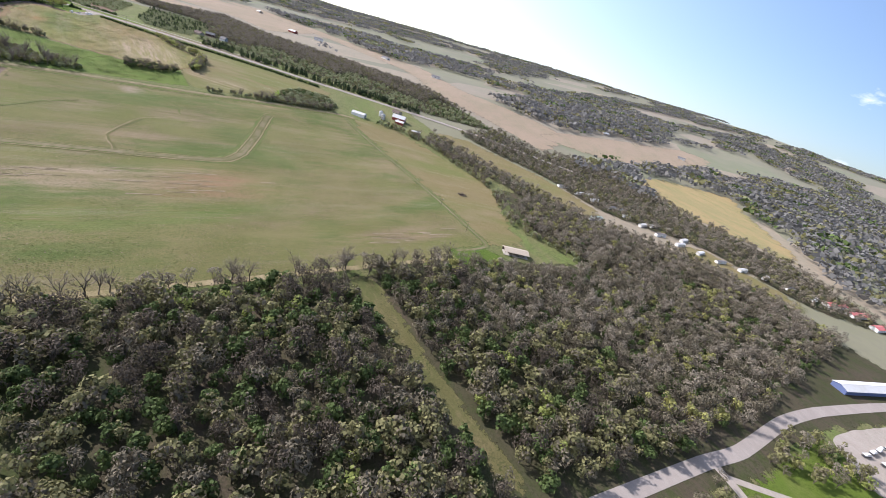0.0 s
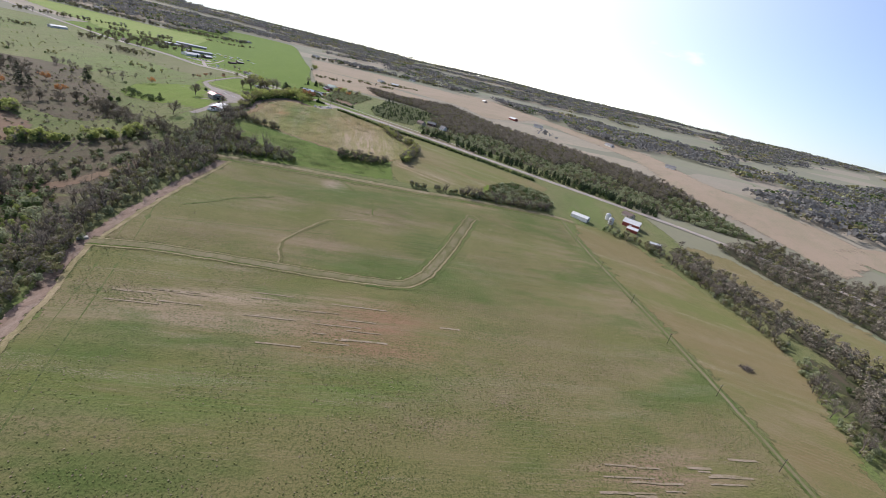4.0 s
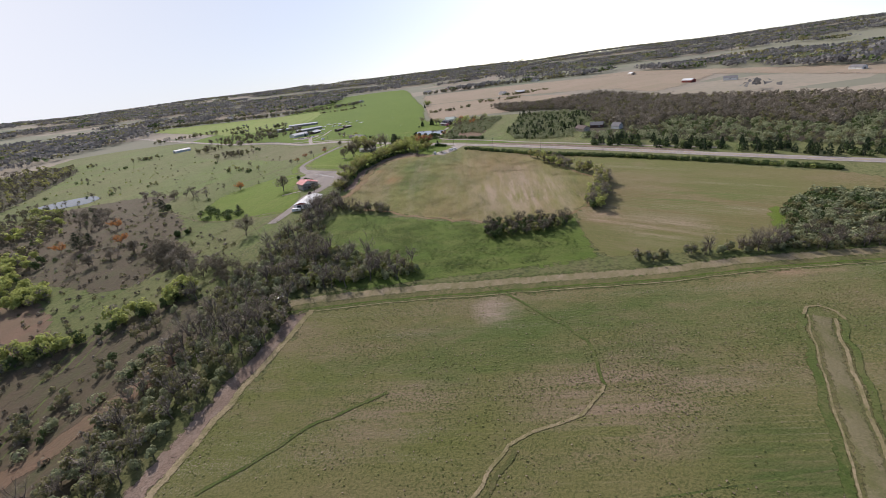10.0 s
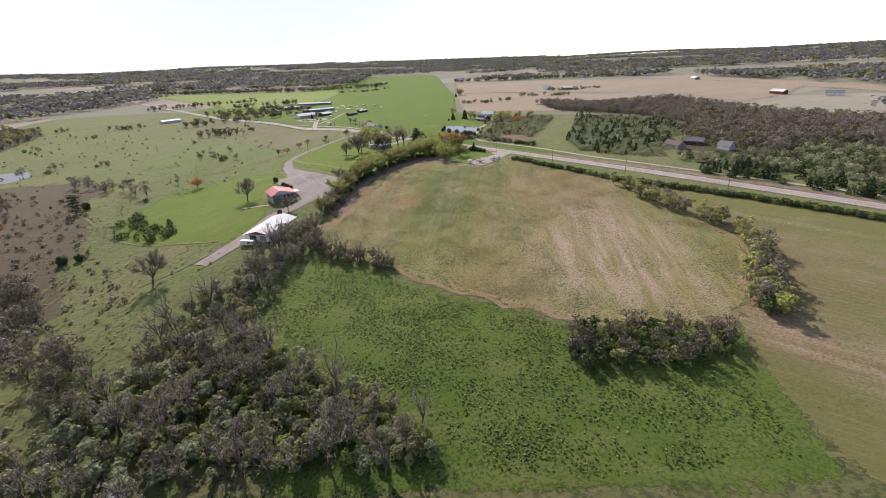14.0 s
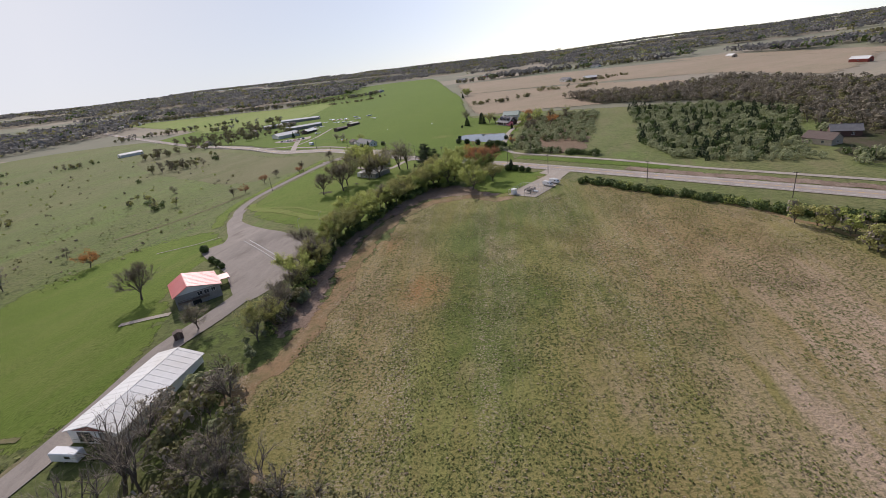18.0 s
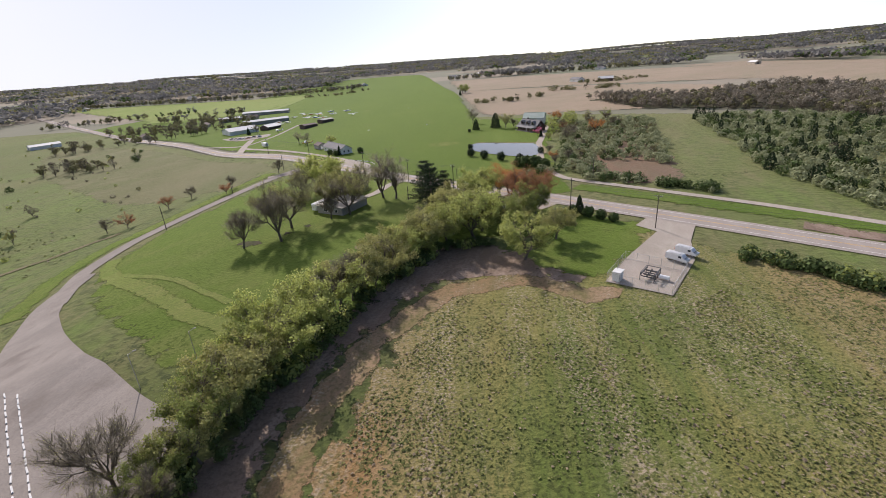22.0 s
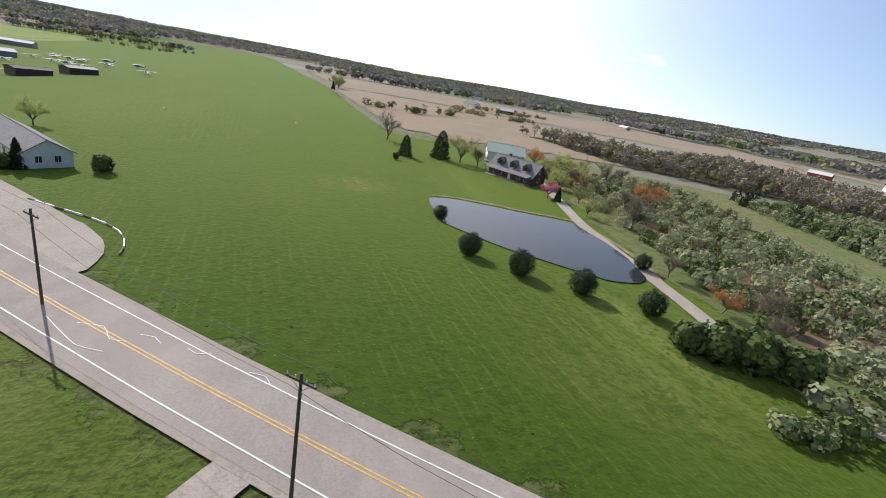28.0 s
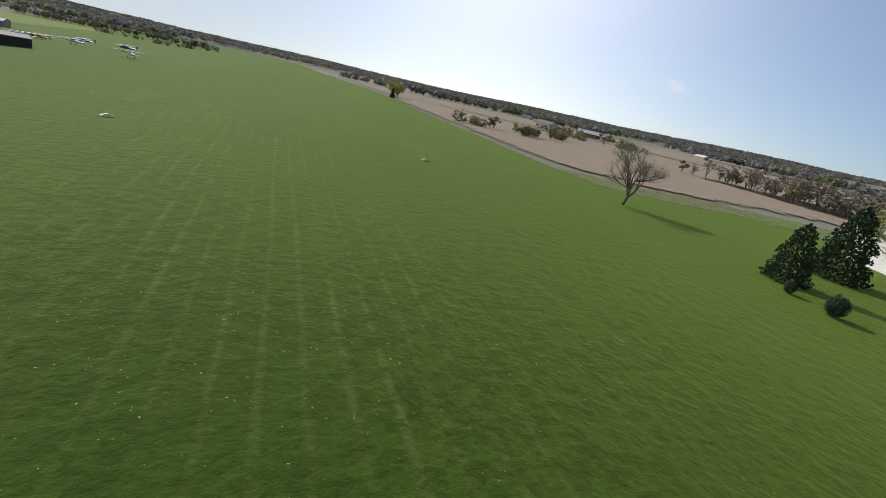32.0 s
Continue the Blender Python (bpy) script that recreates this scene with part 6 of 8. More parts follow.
thicket("thicket", mixed(spread_in([(262, 582), (288, 597), (302, 622), (338, 640), (372, 624), (370, 588), (352, 570), (306, 575)], 3.4, 17), 17, [(0.34, "shrub", "twig", "leaf_dark", 0.55), (0.24, "shrub", "twig", "leaf_shrub", 0.6), (0.2, "dense", "twig", "leaf_dull", 0.75), (0.14, "bare", "twig", "leaf_olive", 1.0), (0.08, "leafy", "twig_pale", "leaf_yellow", 1.0)], 5, 9), "dense low thicket of dark and olive shrubs at the lane", "thicket")
drape("grass", [(298, 628), (308, 624), (291, 597), (280, 597)], "lawn", "bright green grass corner beside the thicket", "grass", wobble=2)
RED_BRUSH = [(154, 1002), (176, 990), (182, 962), (168, 950), (150, 957)]
ne = spread_in([(132.8, 981.3), (153.5, 1057.8), (176.3, 1125.1), (238.4, 1119.9), (219.7, 1072), (201.1, 1021.2), (174.2, 964.4), (153.5, 960.1)], 4.2, 19, 0.75)
thicket("thicket", mixed(ne[~inside(RED_BRUSH, ne[:, 0], ne[:, 1])], 19, SCRUB, 5, 8.5), "scrub of pale grey-green honeysuckle and cedars", "scrub")
thicket("thicket", mixed(spread_in([(265.3, 1112.8), (211.5, 958), (205.4, 910.8), (224.3, 888.6), (263.1, 871.5), (272, 890), (296, 930), (355.3, 1011), (329.4, 1092.4)], 4.6, 20, 0.85), 20, [(0.58, "shrub", "twig", "leaf_shrub", 0.46), (0.14, "shrub", "twig", "leaf_dark", 0.5), (0.12, "conifer", "twig", "needle", 0.8), (0.16, "bare", "twig", "leaf_olive", 0.9)], 5, 9), "scrub of pale shrubs and dark cedars", "scrub")
thicket("hedgerow", mixed(np.r_[along([(136.9, 968.6), (155.5, 955.9), (175.6, 937)], 7, 2.8, 21), along([(114.2, 981.3), (130.7, 984.5)], 5, 3, 22)], 21, [(0.7, "shrub", "twig", "leaf_dark", 0.45), (0.3, "shrub", "twig", "leaf_shrub", 0.45)], 5, 8), "dark shrubs along the gravel lane", "shrubs")
ridge = spread_in([(246.7, 1282.9), (257, 1176.3), (327.4, 1116.9), (355.3, 1017.1), (307.4, 937), (268, 860), (330, 800), (420, 728), (480, 670), (560, 610), (690, 560), (700, 780), (611.5, 905.5), (484.7, 1092.4), (453.6, 1260.2), (339.8, 1219)], 7.0, 23)
ridge = ridge[np.min([np.hypot(ridge[:, 0] - a, ridge[:, 1] - b) for a, b in ((284, 893), (304, 903), (318, 882), (296, 884))], axis=0) > 15]
low_side = (ridge[:, 0] - 268) * 0.618 + (ridge[:, 1] - 799) * 0.787 < 135 + 30 * np.sin(ridge[:, 0] * 0.05)
thicket("woodland", mixed(ridge[~low_side], 23, lighter(GREY), 8, 13), "grey leafless wood on the ridge above the highway", "woodland")
thicket("scrub_slope", mixed(ridge[low_side], 24, [(0.5, "shrub", "twig", "leaf_shrub", 0.55), (0.14, "shrub", "twig", "leaf_dark", 0.5), (0.12, "leafy_low", "twig", "leaf_dull", 0.8), (0.24, "bare_low", "twig", "leaf_olive", 0.85)], 6, 10), "slope of pale shrubs and grey saplings above the highway", "scrub")
thicket("cedars", mixed(along([(268, 835), (330, 775), (400, 716), (470, 665), (540, 610)], 22, 6.5, 24), 24, [(0.6, "conifer", "twig", "needle", 0.9), (0.4, "shrub", "twig", "leaf_dark", 0.5)], 6, 11), "dark cedars beside the highway", "conifers")
thicket("woodland", mixed(np.r_[spread_in([(566, 530), (592, 372), (566, 250), (632, 140), (606, 20), (660, -60), (770, 60), (780, 225), (870, 350), (830, 450), (720, 470), (700, 560)], 8.8, 25, 0.95), spread_in([(380, 170), (460, 330), (455, 480), (500, 520), (505, 360), (520, 230), (565, 140), (562, 20), (500, 0), (500, 120), (440, 210)], 8.0, 26)], 25, lighter(GREY), 8, 13), "grey budding woodland east of the fields", "woodland")

# pasture trees in the west
thicket("creek_wood", mixed(spread_in([(-118, 508), (-96, 452), (-66, 392), (-44, 392), (-46, 440), (-60, 480), (-84, 524), (-104, 534)], 5.0, 63, 0.9), 63, [(0.3, "dense", "twig", "leaf_fresh", 0.55), (0.25, "dense", "twig", "leaf_dark", 0.55), (0.2, "shrub", "twig", "leaf_shrub", 0.5), (0.25, "bare", "twig", "leaf_olive", 1.0)], 7, 11), "green shrubs and grey trees beside the creek", "trees")
thicket("woodland", mixed(spread_in([(-380, 620), (-335, 800), (-395, 930), (-430, 1050), (-500, 1250), (-640, 1330), (-700, 700), (-520, 480)], 13, 51, 0.85), 51, [(0.5, "bare_low", "twig", "leaf_olive", 1.0), (0.3, "leafy_low", "twig", "leaf_olive", 0.95), (0.12, "leafy_low", "twig_pale", "leaf_yellow", 0.9), (0.08, "dense_low", "twig", "leaf_dark", 0.7)], 9, 14), "grey and olive woods beyond the wet pasture", "woodland")
thicket("willow_clump", mixed(np.r_[spread_in([(-205, 648), (-186, 676), (-205, 735), (-262, 752), (-285, 690), (-250, 640)], 8.5, 52, 0.85), along([(-300, 800), (-270, 850), (-330, 900)], 22, 10, 53)], 52, WILLOW, 10, 14), "broad clump of yellow-green willows in the marsh", "trees")
thicket("creek_wood", mixed(np.r_[along([(-100, 700), (-60, 660), (-30, 640), (-20, 620)], 14, 5.5, 54), along([(-165, 690), (-120, 715), (-90, 690)], 16, 8, 55), along([(-200, 800), (-230, 836), (-262, 872)], 26, 10, 56), along([(-120, 840), (-170, 880), (-220, 900)], 20, 14, 57)], 54, [(0.6, "bare", "twig", "leaf_olive", 1.0), (0.2, "bare", "twig_pale", "leaf_olive", 1.0), (0.2, "dense", "twig", "leaf_dark", 0.6)], 8, 13), "bare grey trees along the marsh", "trees")
thicket("creek_wood", mixed(along([(-88, 500), (-62, 535), (-40, 570), (-22, 610)], 10, 6, 58), 58, [(0.5, "shrub", "twig", "leaf_shrub", 0.5), (0.5, "dense", "twig", "leaf_dark", 0.55)], 6, 9), "line of round shrubs in the brown marsh", "shrubs")
thicket("willow_clump", mixed(np.r_[along([(-138, 582), (-118, 588), (-98, 599), (-80, 610), (-62, 620), (-52, 632)], 15, 4.6, 27), along([(-240, 680), (-206, 668), (-150, 658)], 24, 7, 28)], 27, WILLOW, 9, 13.5), "clump of yellow-green willows in the wet pasture", "trees")
thicket("creek_wood", mixed(np.r_[along([(-100, 470), (-80, 530), (-60, 580), (-40, 625)], 14, 7, 29), along([(-160, 440), (-120, 470), (-70, 500)], 12, 8, 30)], 29, HEDGE, 6, 11), "bare creekside trees and shrubs", "trees")
thicket("creek_wood", mixed(spread_in([(-400, 640), (-300, 640), (-225, 700), (-222, 780), (-262, 840), (-300, 905), (-372, 925), (-410, 800)], 8.5, 65, 0.6), 65, [(0.4, "bare_low", "twig", "leaf_olive", 1.0), (0.3, "leafy_low", "twig", "leaf_dull", 0.9), (0.15, "dense_low", "twig_pale", "leaf_yellow", 0.8), (0.15, "dense_low", "twig", "leaf_dark", 0.6)], 7, 13), "grey and olive trees of the wet meadow", "trees")
rng = np.random.default_rng(31)
hubs = spread_in([(-70, 740), (-75, 1011), (-110, 1120), (-347.1, 1340), (-560, 1322), (-480, 800), (-300, 640), (-160, 660)], 62, 31, 0.62)
w = np.concatenate([c + rng.normal(size=(rng.integers(1, 9), 2)) * rng.uniform(3, 16) for c in hubs])
thicket("pasture_trees", mixed(w, 31, [(0.3, "bare", "twig", "leaf_olive", 1.0), (0.2, "leafy", "twig", "leaf_olive", 0.8), (0.3, "shrub", "twig", "leaf_dark", 0.4), (0.06, "conifer", "twig", "needle", 0.8)], 5, 10), "scattered bushes and small trees in the pasture", "trees")
WET = [(-60, 440), (-30, 600), (-40, 690), (-100, 760), (-150, 830), (-260, 900), (-340, 880), (-330, 640), (-260, 440), (-150, 400)]
thicket("brush_clumps", mixed(spread_in(WET, 8.0, 61, 0.6), 61, [(0.45, "clump", "twig", "twig", 0.2), (0.2, "clump", "twig", "twig_pale", 0.16), (0.2, "clump", "twig", "leaf_dull", 0.2), (0.15, "clump", "twig", "leaf_shrub", 0.16)], 6, 12), "low clumps of dead brush and young shrubs in the marsh", "brush")
thicket("brush_clumps", mixed(spread_in([(-70, 860), (-70, 1000), (-120, 1110), (-340, 1330), (-500, 1200), (-400, 900), (-180, 880)], 15, 62, 0.3), 62, [(0.35, "clump", "twig", "leaf_dull", 0.16), (0.25, "clump", "twig", "leaf_fresh", 0.16), (0.4, "clump", "twig", "twig", 0.14)], 6, 12), "weedy clumps in the rough pasture", "brush")
thicket("shrubs", mixed(spread_in([(-110, 800), (-98, 768), (-66, 753), (-58, 764), (-84, 788), (-100, 808)], 7, 32, 0.75), 32, [(1.0, "shrub", "twig", "leaf_dark", 0.5)], 5, 9), "knot of dark shrubs inside the path's bend", "shrubs")
thicket("pasture_trees", mixed(np.r_[spread_in([(-232.2, 1144.3), (-169.4, 1123), (-159, 1139), (-211.2, 1165.7)], 8, 33, 0.8), along([(-305.3, 1280.8), (-253.1, 1311.7), (-211.2, 1289), (-159, 1311.7)], 26, 12, 34), spread_in([(-294.9, 1360.1), (-190.3, 1331.5), (-117.2, 1291.1), (-138.1, 1436.4), (-272.4, 1513.3), (-347.1, 1436.4)], 15, 35, 0.8)], 33, [(0.3, "bare", "twig", "leaf_olive", 1.0), (0.35, "leafy", "twig", "leaf_dull", 0.9), (0.35, "dense", "twig", "leaf_dull", 0.7)], 9, 15), "trees round the farmsteads by the airfield", "trees")
thicket("pasture_trees", mixed(np.r_[along([(132.8, 1322), (174.2, 1311.7), (220.8, 1350.6)], 8, 6, 36), along([(246.7, 1417.3), (308.8, 1398.3), (339.8, 1417.3)], 20, 9, 37), along([(-162.1, 1803.3), (-61.2, 1793.7), (-20.7, 1803.3)], 20, 10, 38), along([(307.4, 1532.7), (369.6, 1513.3), (430.4, 1552)], 25, 10, 39)], 36, [(0.2, "bare_low", "twig", "leaf_olive", 1.0), (0.2, "leafy_low", "twig", "leaf_dull", 0.8), (0.4, "shrub", "twig", "leaf_dull", 0.5), (0.2, "shrub", "twig", "leaf_shrub", 0.45)], 6, 11), "field-corner bushes among the stubble", "trees")

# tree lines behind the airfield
# the bare ones wear the twig colour with haze mixed in
thicket("tree_line", mixed(np.r_[along([(-760, 2010), (-560, 1990), (-330, 1960), (-160, 1930), (-60, 1980)], 40, 9, 71), along([(-520, 1560), (-420, 1630), (-330, 1690)], 16, 9, 72), along([(-330, 1540), (-250, 1580), (-200, 1560)], 24, 10, 73), along([(150, 1960), (400, 1990), (700, 1980)], 50, 11, 74)], 71, [(0.4, "bare_low", "twig_hazed", "leaf_olive", 1.0), (0.35, "leafy_low", "twig", "leaf_dull", 0.95), (0.25, "dense_low", "twig", "leaf_dark", 0.7)], 9, 14), "lines of grey and olive trees behind the airfield", "trees")
# woods to the horizon, in patches
rng = np.random.default_rng(41)
n = 42000
ang, rad = rng.uniform(-1.2, 2.0, n), 700 + 3650 * rng.random(n) ** 0.62
fx, fy = 50 + np.sin(ang) * rad, 600 + np.cos(ang) * rad
ok = np.array([0.5 + 0.5 * noise.fractal(Vector((a * 0.0013 + 3, b * 0.0030, 2.0)), 0.8, 2.1, 4) for a, b in zip(fx, fy)]) > np.where(ang > -0.35, 0.49, 0.42)
ok &= ~((np.abs(fx - 40) < 200) & (fy > 1000) & (fy < 2600)) & ~((fx > -720) & (fx < 120) & (fy > 1000) & (fy < 2050)) & ~((fx > 100) & (fx < 820) & (fy > 1080) & (fy < 1950))
for poly in ([(-620, 1900), (-420, 1640), (-330, 1560), (-330, 1760), (-560, 2200)], [(-620, 1440), (-420, 1500), (-60, 1100), (-60, 600), (-420, 500), (-520, 1000)], [(640, 1870), (720, 1540), (700, 781), (725, 461), (990, 587), (900, 858), (950, 1111), (880, 1309), (810, 1860)], [(824, 570), (964, 442), (1285, 412), (1750, 476), (1700, 596), (1007, 618)], [(872, 366), (771, 227), (765, 50), (846, 56), (1044, 187), (1175, 257), (1021, 367)]):
    ok &= ~inside(poly, fx, fy)
ok &= ~((fx > -60) & (fx < 640) & (fy > -140) & (fy < 1000))
fx, fy = fx[ok], fy[ok]
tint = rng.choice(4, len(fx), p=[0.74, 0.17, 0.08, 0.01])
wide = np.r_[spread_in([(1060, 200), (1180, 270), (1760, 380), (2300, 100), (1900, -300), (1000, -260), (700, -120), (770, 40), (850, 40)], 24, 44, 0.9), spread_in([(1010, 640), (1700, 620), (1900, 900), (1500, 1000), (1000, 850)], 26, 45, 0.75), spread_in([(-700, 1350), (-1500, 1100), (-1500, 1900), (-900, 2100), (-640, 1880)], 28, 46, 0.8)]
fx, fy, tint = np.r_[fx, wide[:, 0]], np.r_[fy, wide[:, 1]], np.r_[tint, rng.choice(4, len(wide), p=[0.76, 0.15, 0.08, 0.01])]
# most stands take the haze-greyed twig colour
thicket("far_woods", [(a, b, rng.uniform(9, 14), "canopy", "twig", ("twig_hazed", "leaf_dull", "leaf_dark", "leaf_shrub")[k]) for a, b, k in zip(fx, fy, tint)], "woods stretching to the horizon, their colour greyed for haze", "far woods")


# ---- weeds and crop on the fields ----
UPPER = [(40, 780), (50, 815), (58, 843), (76, 874), (100, 868), (122, 860), (150, 874), (190, 828), (203, 800), (221, 740), (225, 715), (213, 693), (189, 660), (134, 665), (90, 689), (66, 709), (38, 726), (30, 742)]
tufts("weeds", UPPER, 0.6, 0.1, 0.36, [(0.6, "weed"), (0.18, "weed_dark"), (0.22, "weed_straw")], 301, "tufts of green and straw-coloured weeds in the stubble", "weeds", 15, 0.42, [(172, 712, 34, 50)])
tufts("crop_tufts", [(-8, 232), (72, 223), (151, 216), (242, 210), (296, 218), (310, 264), (334, 376), (350, 506), (350, 550), (254, 562), (163, 565), (85, 576), (36, 582), (20, 545), (4, 512), (-11, 463), (-20, 431), (-18, 300)], 1.25, 0.14, 0.48, [(0.7, "weed"), (0.1, "weed_dark"), (0.2, "weed_straw")], 302, "tufts of winter crop greening the field", "crop", 45, 0.36, [(85, 347, 90, 30)])
tufts("crop_tufts", [(22, 664), (32, 708), (59, 696), (87, 680), (130, 658), (180, 648), (176, 602), (126, 599), (92, 602), (86, 618), (46, 648)], 0.8, 0.16, 0.55, [(0.8, "grass_deep"), (0.2, "weed")], 303, "lush dark green crop tufts", "crop", 14, 0.4)
tufts("pasture_tufts", [(-20, 600), (-10, 700), (-16, 735), (-66, 745), (-100, 765), (-118, 800), (-60, 890), (-60, 960), (-120, 1000), (-190, 960), (-180, 830), (-190, 700), (-100, 620)], 2.4, 0.25, 1.0, [(0.7, "weed"), (0.15, "weed_dark"), (0.15, "weed_straw")], 304, "coarse tufts of grass and weeds in the pasture", "grass", 18, 0.14)


# ---- buildings ----
gable_house("long_shed", 0.7, 749.3, -11, 13.4, 28, 3.0, 1.7, "white", "white_metal", "long white-roofed shed with dark red gables beside the drive", "shed", 0.6, gable="red_barn", doors=(("-y", -2.5, 3.6, 2.6, "glass"), ("-y", 2.8, 3.0, 2.6, "grey_wall")), seams=14)
red = gable_house("red_roofed_house", -9.4, 801.4, 33, 14, 13.5, 4.6, 2.4, "grey_wall", "red_roof", "grey block house with a faded red metal roof", "house", 0.7, 0.32, windows=(("-y", 0.5, 3.4, 1.5, 1.3), ("-y", 2.6, 3.4, 1.5, 1.3), ("-y", 4.7, 3.4, 1.2, 1.3), ("-x", -3.0, 3.2, 1.6, 1.2), ("+x", 2.0, 3.2, 1.6, 1.2)), doors=(("-y", -1.0, 2.6, 2.3, "glass"), ("+x", -2.0, 1.1, 2.1, "dark_wall")), gable="white", seams=10)
part("porch_roof", box(7.0, 0.5, 2.9, 11.5, 6.0, 3.1, 0.03), "red_roof", red)
for px, py in ((11.2, 0.8), (11.2, 5.7)):
    part("porch_post", tube((px, py, -0.5), (px, py, 2.9), 0.09), "white", red)
part("balcony", box(-6.5, -8.4, 2.0, 3.0, -6.75, 2.16, 0.02), "wood", red)
for k in range(8):
    part("baluster", box(-6.4 + k * 1.33, -8.38, 2.16, -6.34 + k * 1.33, -8.32, 3.1), "wood", red)
part("hand_rail", box(-6.5, -8.42, 3.1, 3.0, -8.28, 3.18), "wood", red)
kiosk = thing("kiosk", -2.9, 774.6, 33, "small dark wooden kiosk beside the drive", "kiosk")
part("body", box(-1.2, -0.9, -0.3, 1.2, 0.9, 2.0, 0.03), "dark_wall", kiosk)
part("roof", prism([(-1.4, 2.0), (1.4, 2.0), (0, 2.5)], -1.1, 1.1), "brown_roof", kiosk)
part("door", box(-0.4, -0.94, 0.0, 0.4, -0.9, 1.9), "wood", kiosk)
gable_house("roadside_house", 37.8, 951.8, -32, 12, 15, 2.8, 0.9, "grey_wall", "concrete", "low grey house with a pale flat-pitched roof under trees", "house", 0.5, windows=(("-x", -4, 1.5, 1.6, 1.2), ("-x", 2, 1.5, 1.6, 1.2), ("-y", -2, 1.5, 1.8, 1.2), ("-y", 3, 1.5, 1.2, 1.2)), doors=(("-x", -1, 1.0, 2.05, "white"),))
gable_house("brown_roofed_house", 37.6, 979.5, 63, 11.5, 10.5, 2.7, 2.5, "tan_wall", "brown_roof", "house with a dark brown shingle roof", "house", 0.6, windows=(("-x", -3, 1.5, 1.4, 1.2), ("-x", 2, 1.5, 1.4, 1.2), ("+y", 1, 1.5, 1.2, 1.2), ("-y", 1, 1.5, 1.2, 1.2)), doors=(("-x", 0, 1.0, 2.05, "dark_wall"),))
gable_house("small_white_house", 94.5, 930.5, 30, 6.6, 8.2, 2.8, 2.0, "white", "brown_roof", "small white house with a brown shingle roof hidden by trees", "house", 0.4, windows=(("-y", -2, 1.6, 1.0, 1.3), ("-y", 2, 1.6, 1.0, 1.3), ("+x", 2, 1.6, 1.0, 1.3)), doors=(("+x", -2, 1.0, 2.05, "dark_wall"),), chimney=(1.5, 1.0))
gable_house("clubhouse", -88, 1296, -30, 12, 18, 3.2, 2.2, "dark_wall", "white_metal", "dark-walled clubhouse with a white metal roof", "hall", 0.8, windows=(("-x", -4, 1.6, 2, 1.4), ("-x", 4, 1.6, 2, 1.4)), doors=(("-x", 0, 1.6, 2.1, "glass"),))
gable_house("airfield_house", 16.8, 1079, 34, 8, 25, 2.9, 2.3, "white", "grey_roof", "long white house with a grey shingle roof", "house", 0.5, windows=(("-y", -1.5, 1.6, 1.0, 1.2), ("-y", 1.5, 1.6, 1.0, 1.2), ("-x", -8, 1.5, 1.4, 1.2), ("-x", -3, 1.5, 1.4, 1.2), ("-x", 4, 1.5, 1.4, 1.2), ("-x", 9, 1.5, 1.4, 1.2)), doors=(("-x", 1, 1.0, 2.05, "dark_wall"),))
gable_house("garage", 3, 1096, 34, 6, 8, 2.5, 1.4, "grey_wall", "brown_roof", "small dark garage beside the white house", "garage", 0.3, doors=(("-y", 0, 3.6, 2.1, "white"),))
lodge = gable_house("lodge", 148, 1106, 26, 9, 18.5, 3.0, 4.0, "brick", "grey_roof", "brick lodge with three dark dormers and a long porch", "house", 0.8, windows=(("-x", -7, 1.5, 1.2, 1.4), ("-x", -4, 1.5, 1.2, 1.4), ("-x", 4, 1.5, 1.2, 1.4), ("-x", 7, 1.5, 1.2, 1.4), ("-y", 0, 1.6, 1.4, 1.4), ("-y", 0, 4.4, 1.0, 1.2)), doors=(("-x", 0, 1.1, 2.1, "white"),), chimney=(1.2, 5.0))
part("porch_roof", prism([(-4.5, 3.25), (-7.4, 2.55), (-7.4, 2.7), (-4.5, 3.4)], -9.2, 9.2), "grey_roof", lodge)
part("porch_floor", box(-7.2, -9.1, -0.3, -4.5, 9.1, 0.12), "concrete", lodge)
# posts coloured dark: the shade under the porch is put into them
for k in range(7):
    part("porch_post", box(-7.22, -8.9 + k * 2.94, 0.12, -7.06, -8.74 + k * 2.94, 2.6), "dark_wall", lodge)
for dy in (-5.6, 0.0, 5.6):
    dormer = part("dormer", prism([(dy - 1.3, 3.6), (dy + 1.3, 3.6), (dy + 1.3, 5.4), (dy, 6.5), (dy - 1.3, 5.4)], 0.2, 3.6), "dark_wall", lodge)
    dormer.matrix_local = pose(0, 0, 0, 0, 0, 90)
    for s in (-1, 1):
        eave_line = [(dy, 6.52), (dy + s * 1.6, 5.2), (dy + s * 1.6, 5.34), (dy, 6.68)]
        part("dormer_roof", prism(eave_line, 0.0, 3.9), "grey_roof", dormer)
    part("pane", box(dy - 0.55, 3.6, 4.2, dy + 0.55, 3.63, 5.5), "glass", dormer)
    part("frame", box(dy - 0.65, 3.6, 4.1, dy + 0.65, 3.66, 4.2), "white", dormer)
gable_house("pole_barn", 157, 1134, 68, 13, 15, 5.0, 3.0, "white", "green_roof", "white pole barn with a pale green metal roof", "barn", 0.5, doors=(("-x", -5, 3.2, 3.2, "grey_wall"), ("-x", -1, 3.2, 3.2, "grey_wall"), ("-x", 4, 1.0, 2.1, "grey_wall")), seams=10)
gable_house("white_machine_shed", 391, 562, 36, 10, 19, 3.6, 1.8, "white", "white_metal", "white metal machine shed at the farmstead", "shed", 0.4, doors=(("-y", 0, 4.5, 3.2, "grey_wall"),), seams=9)
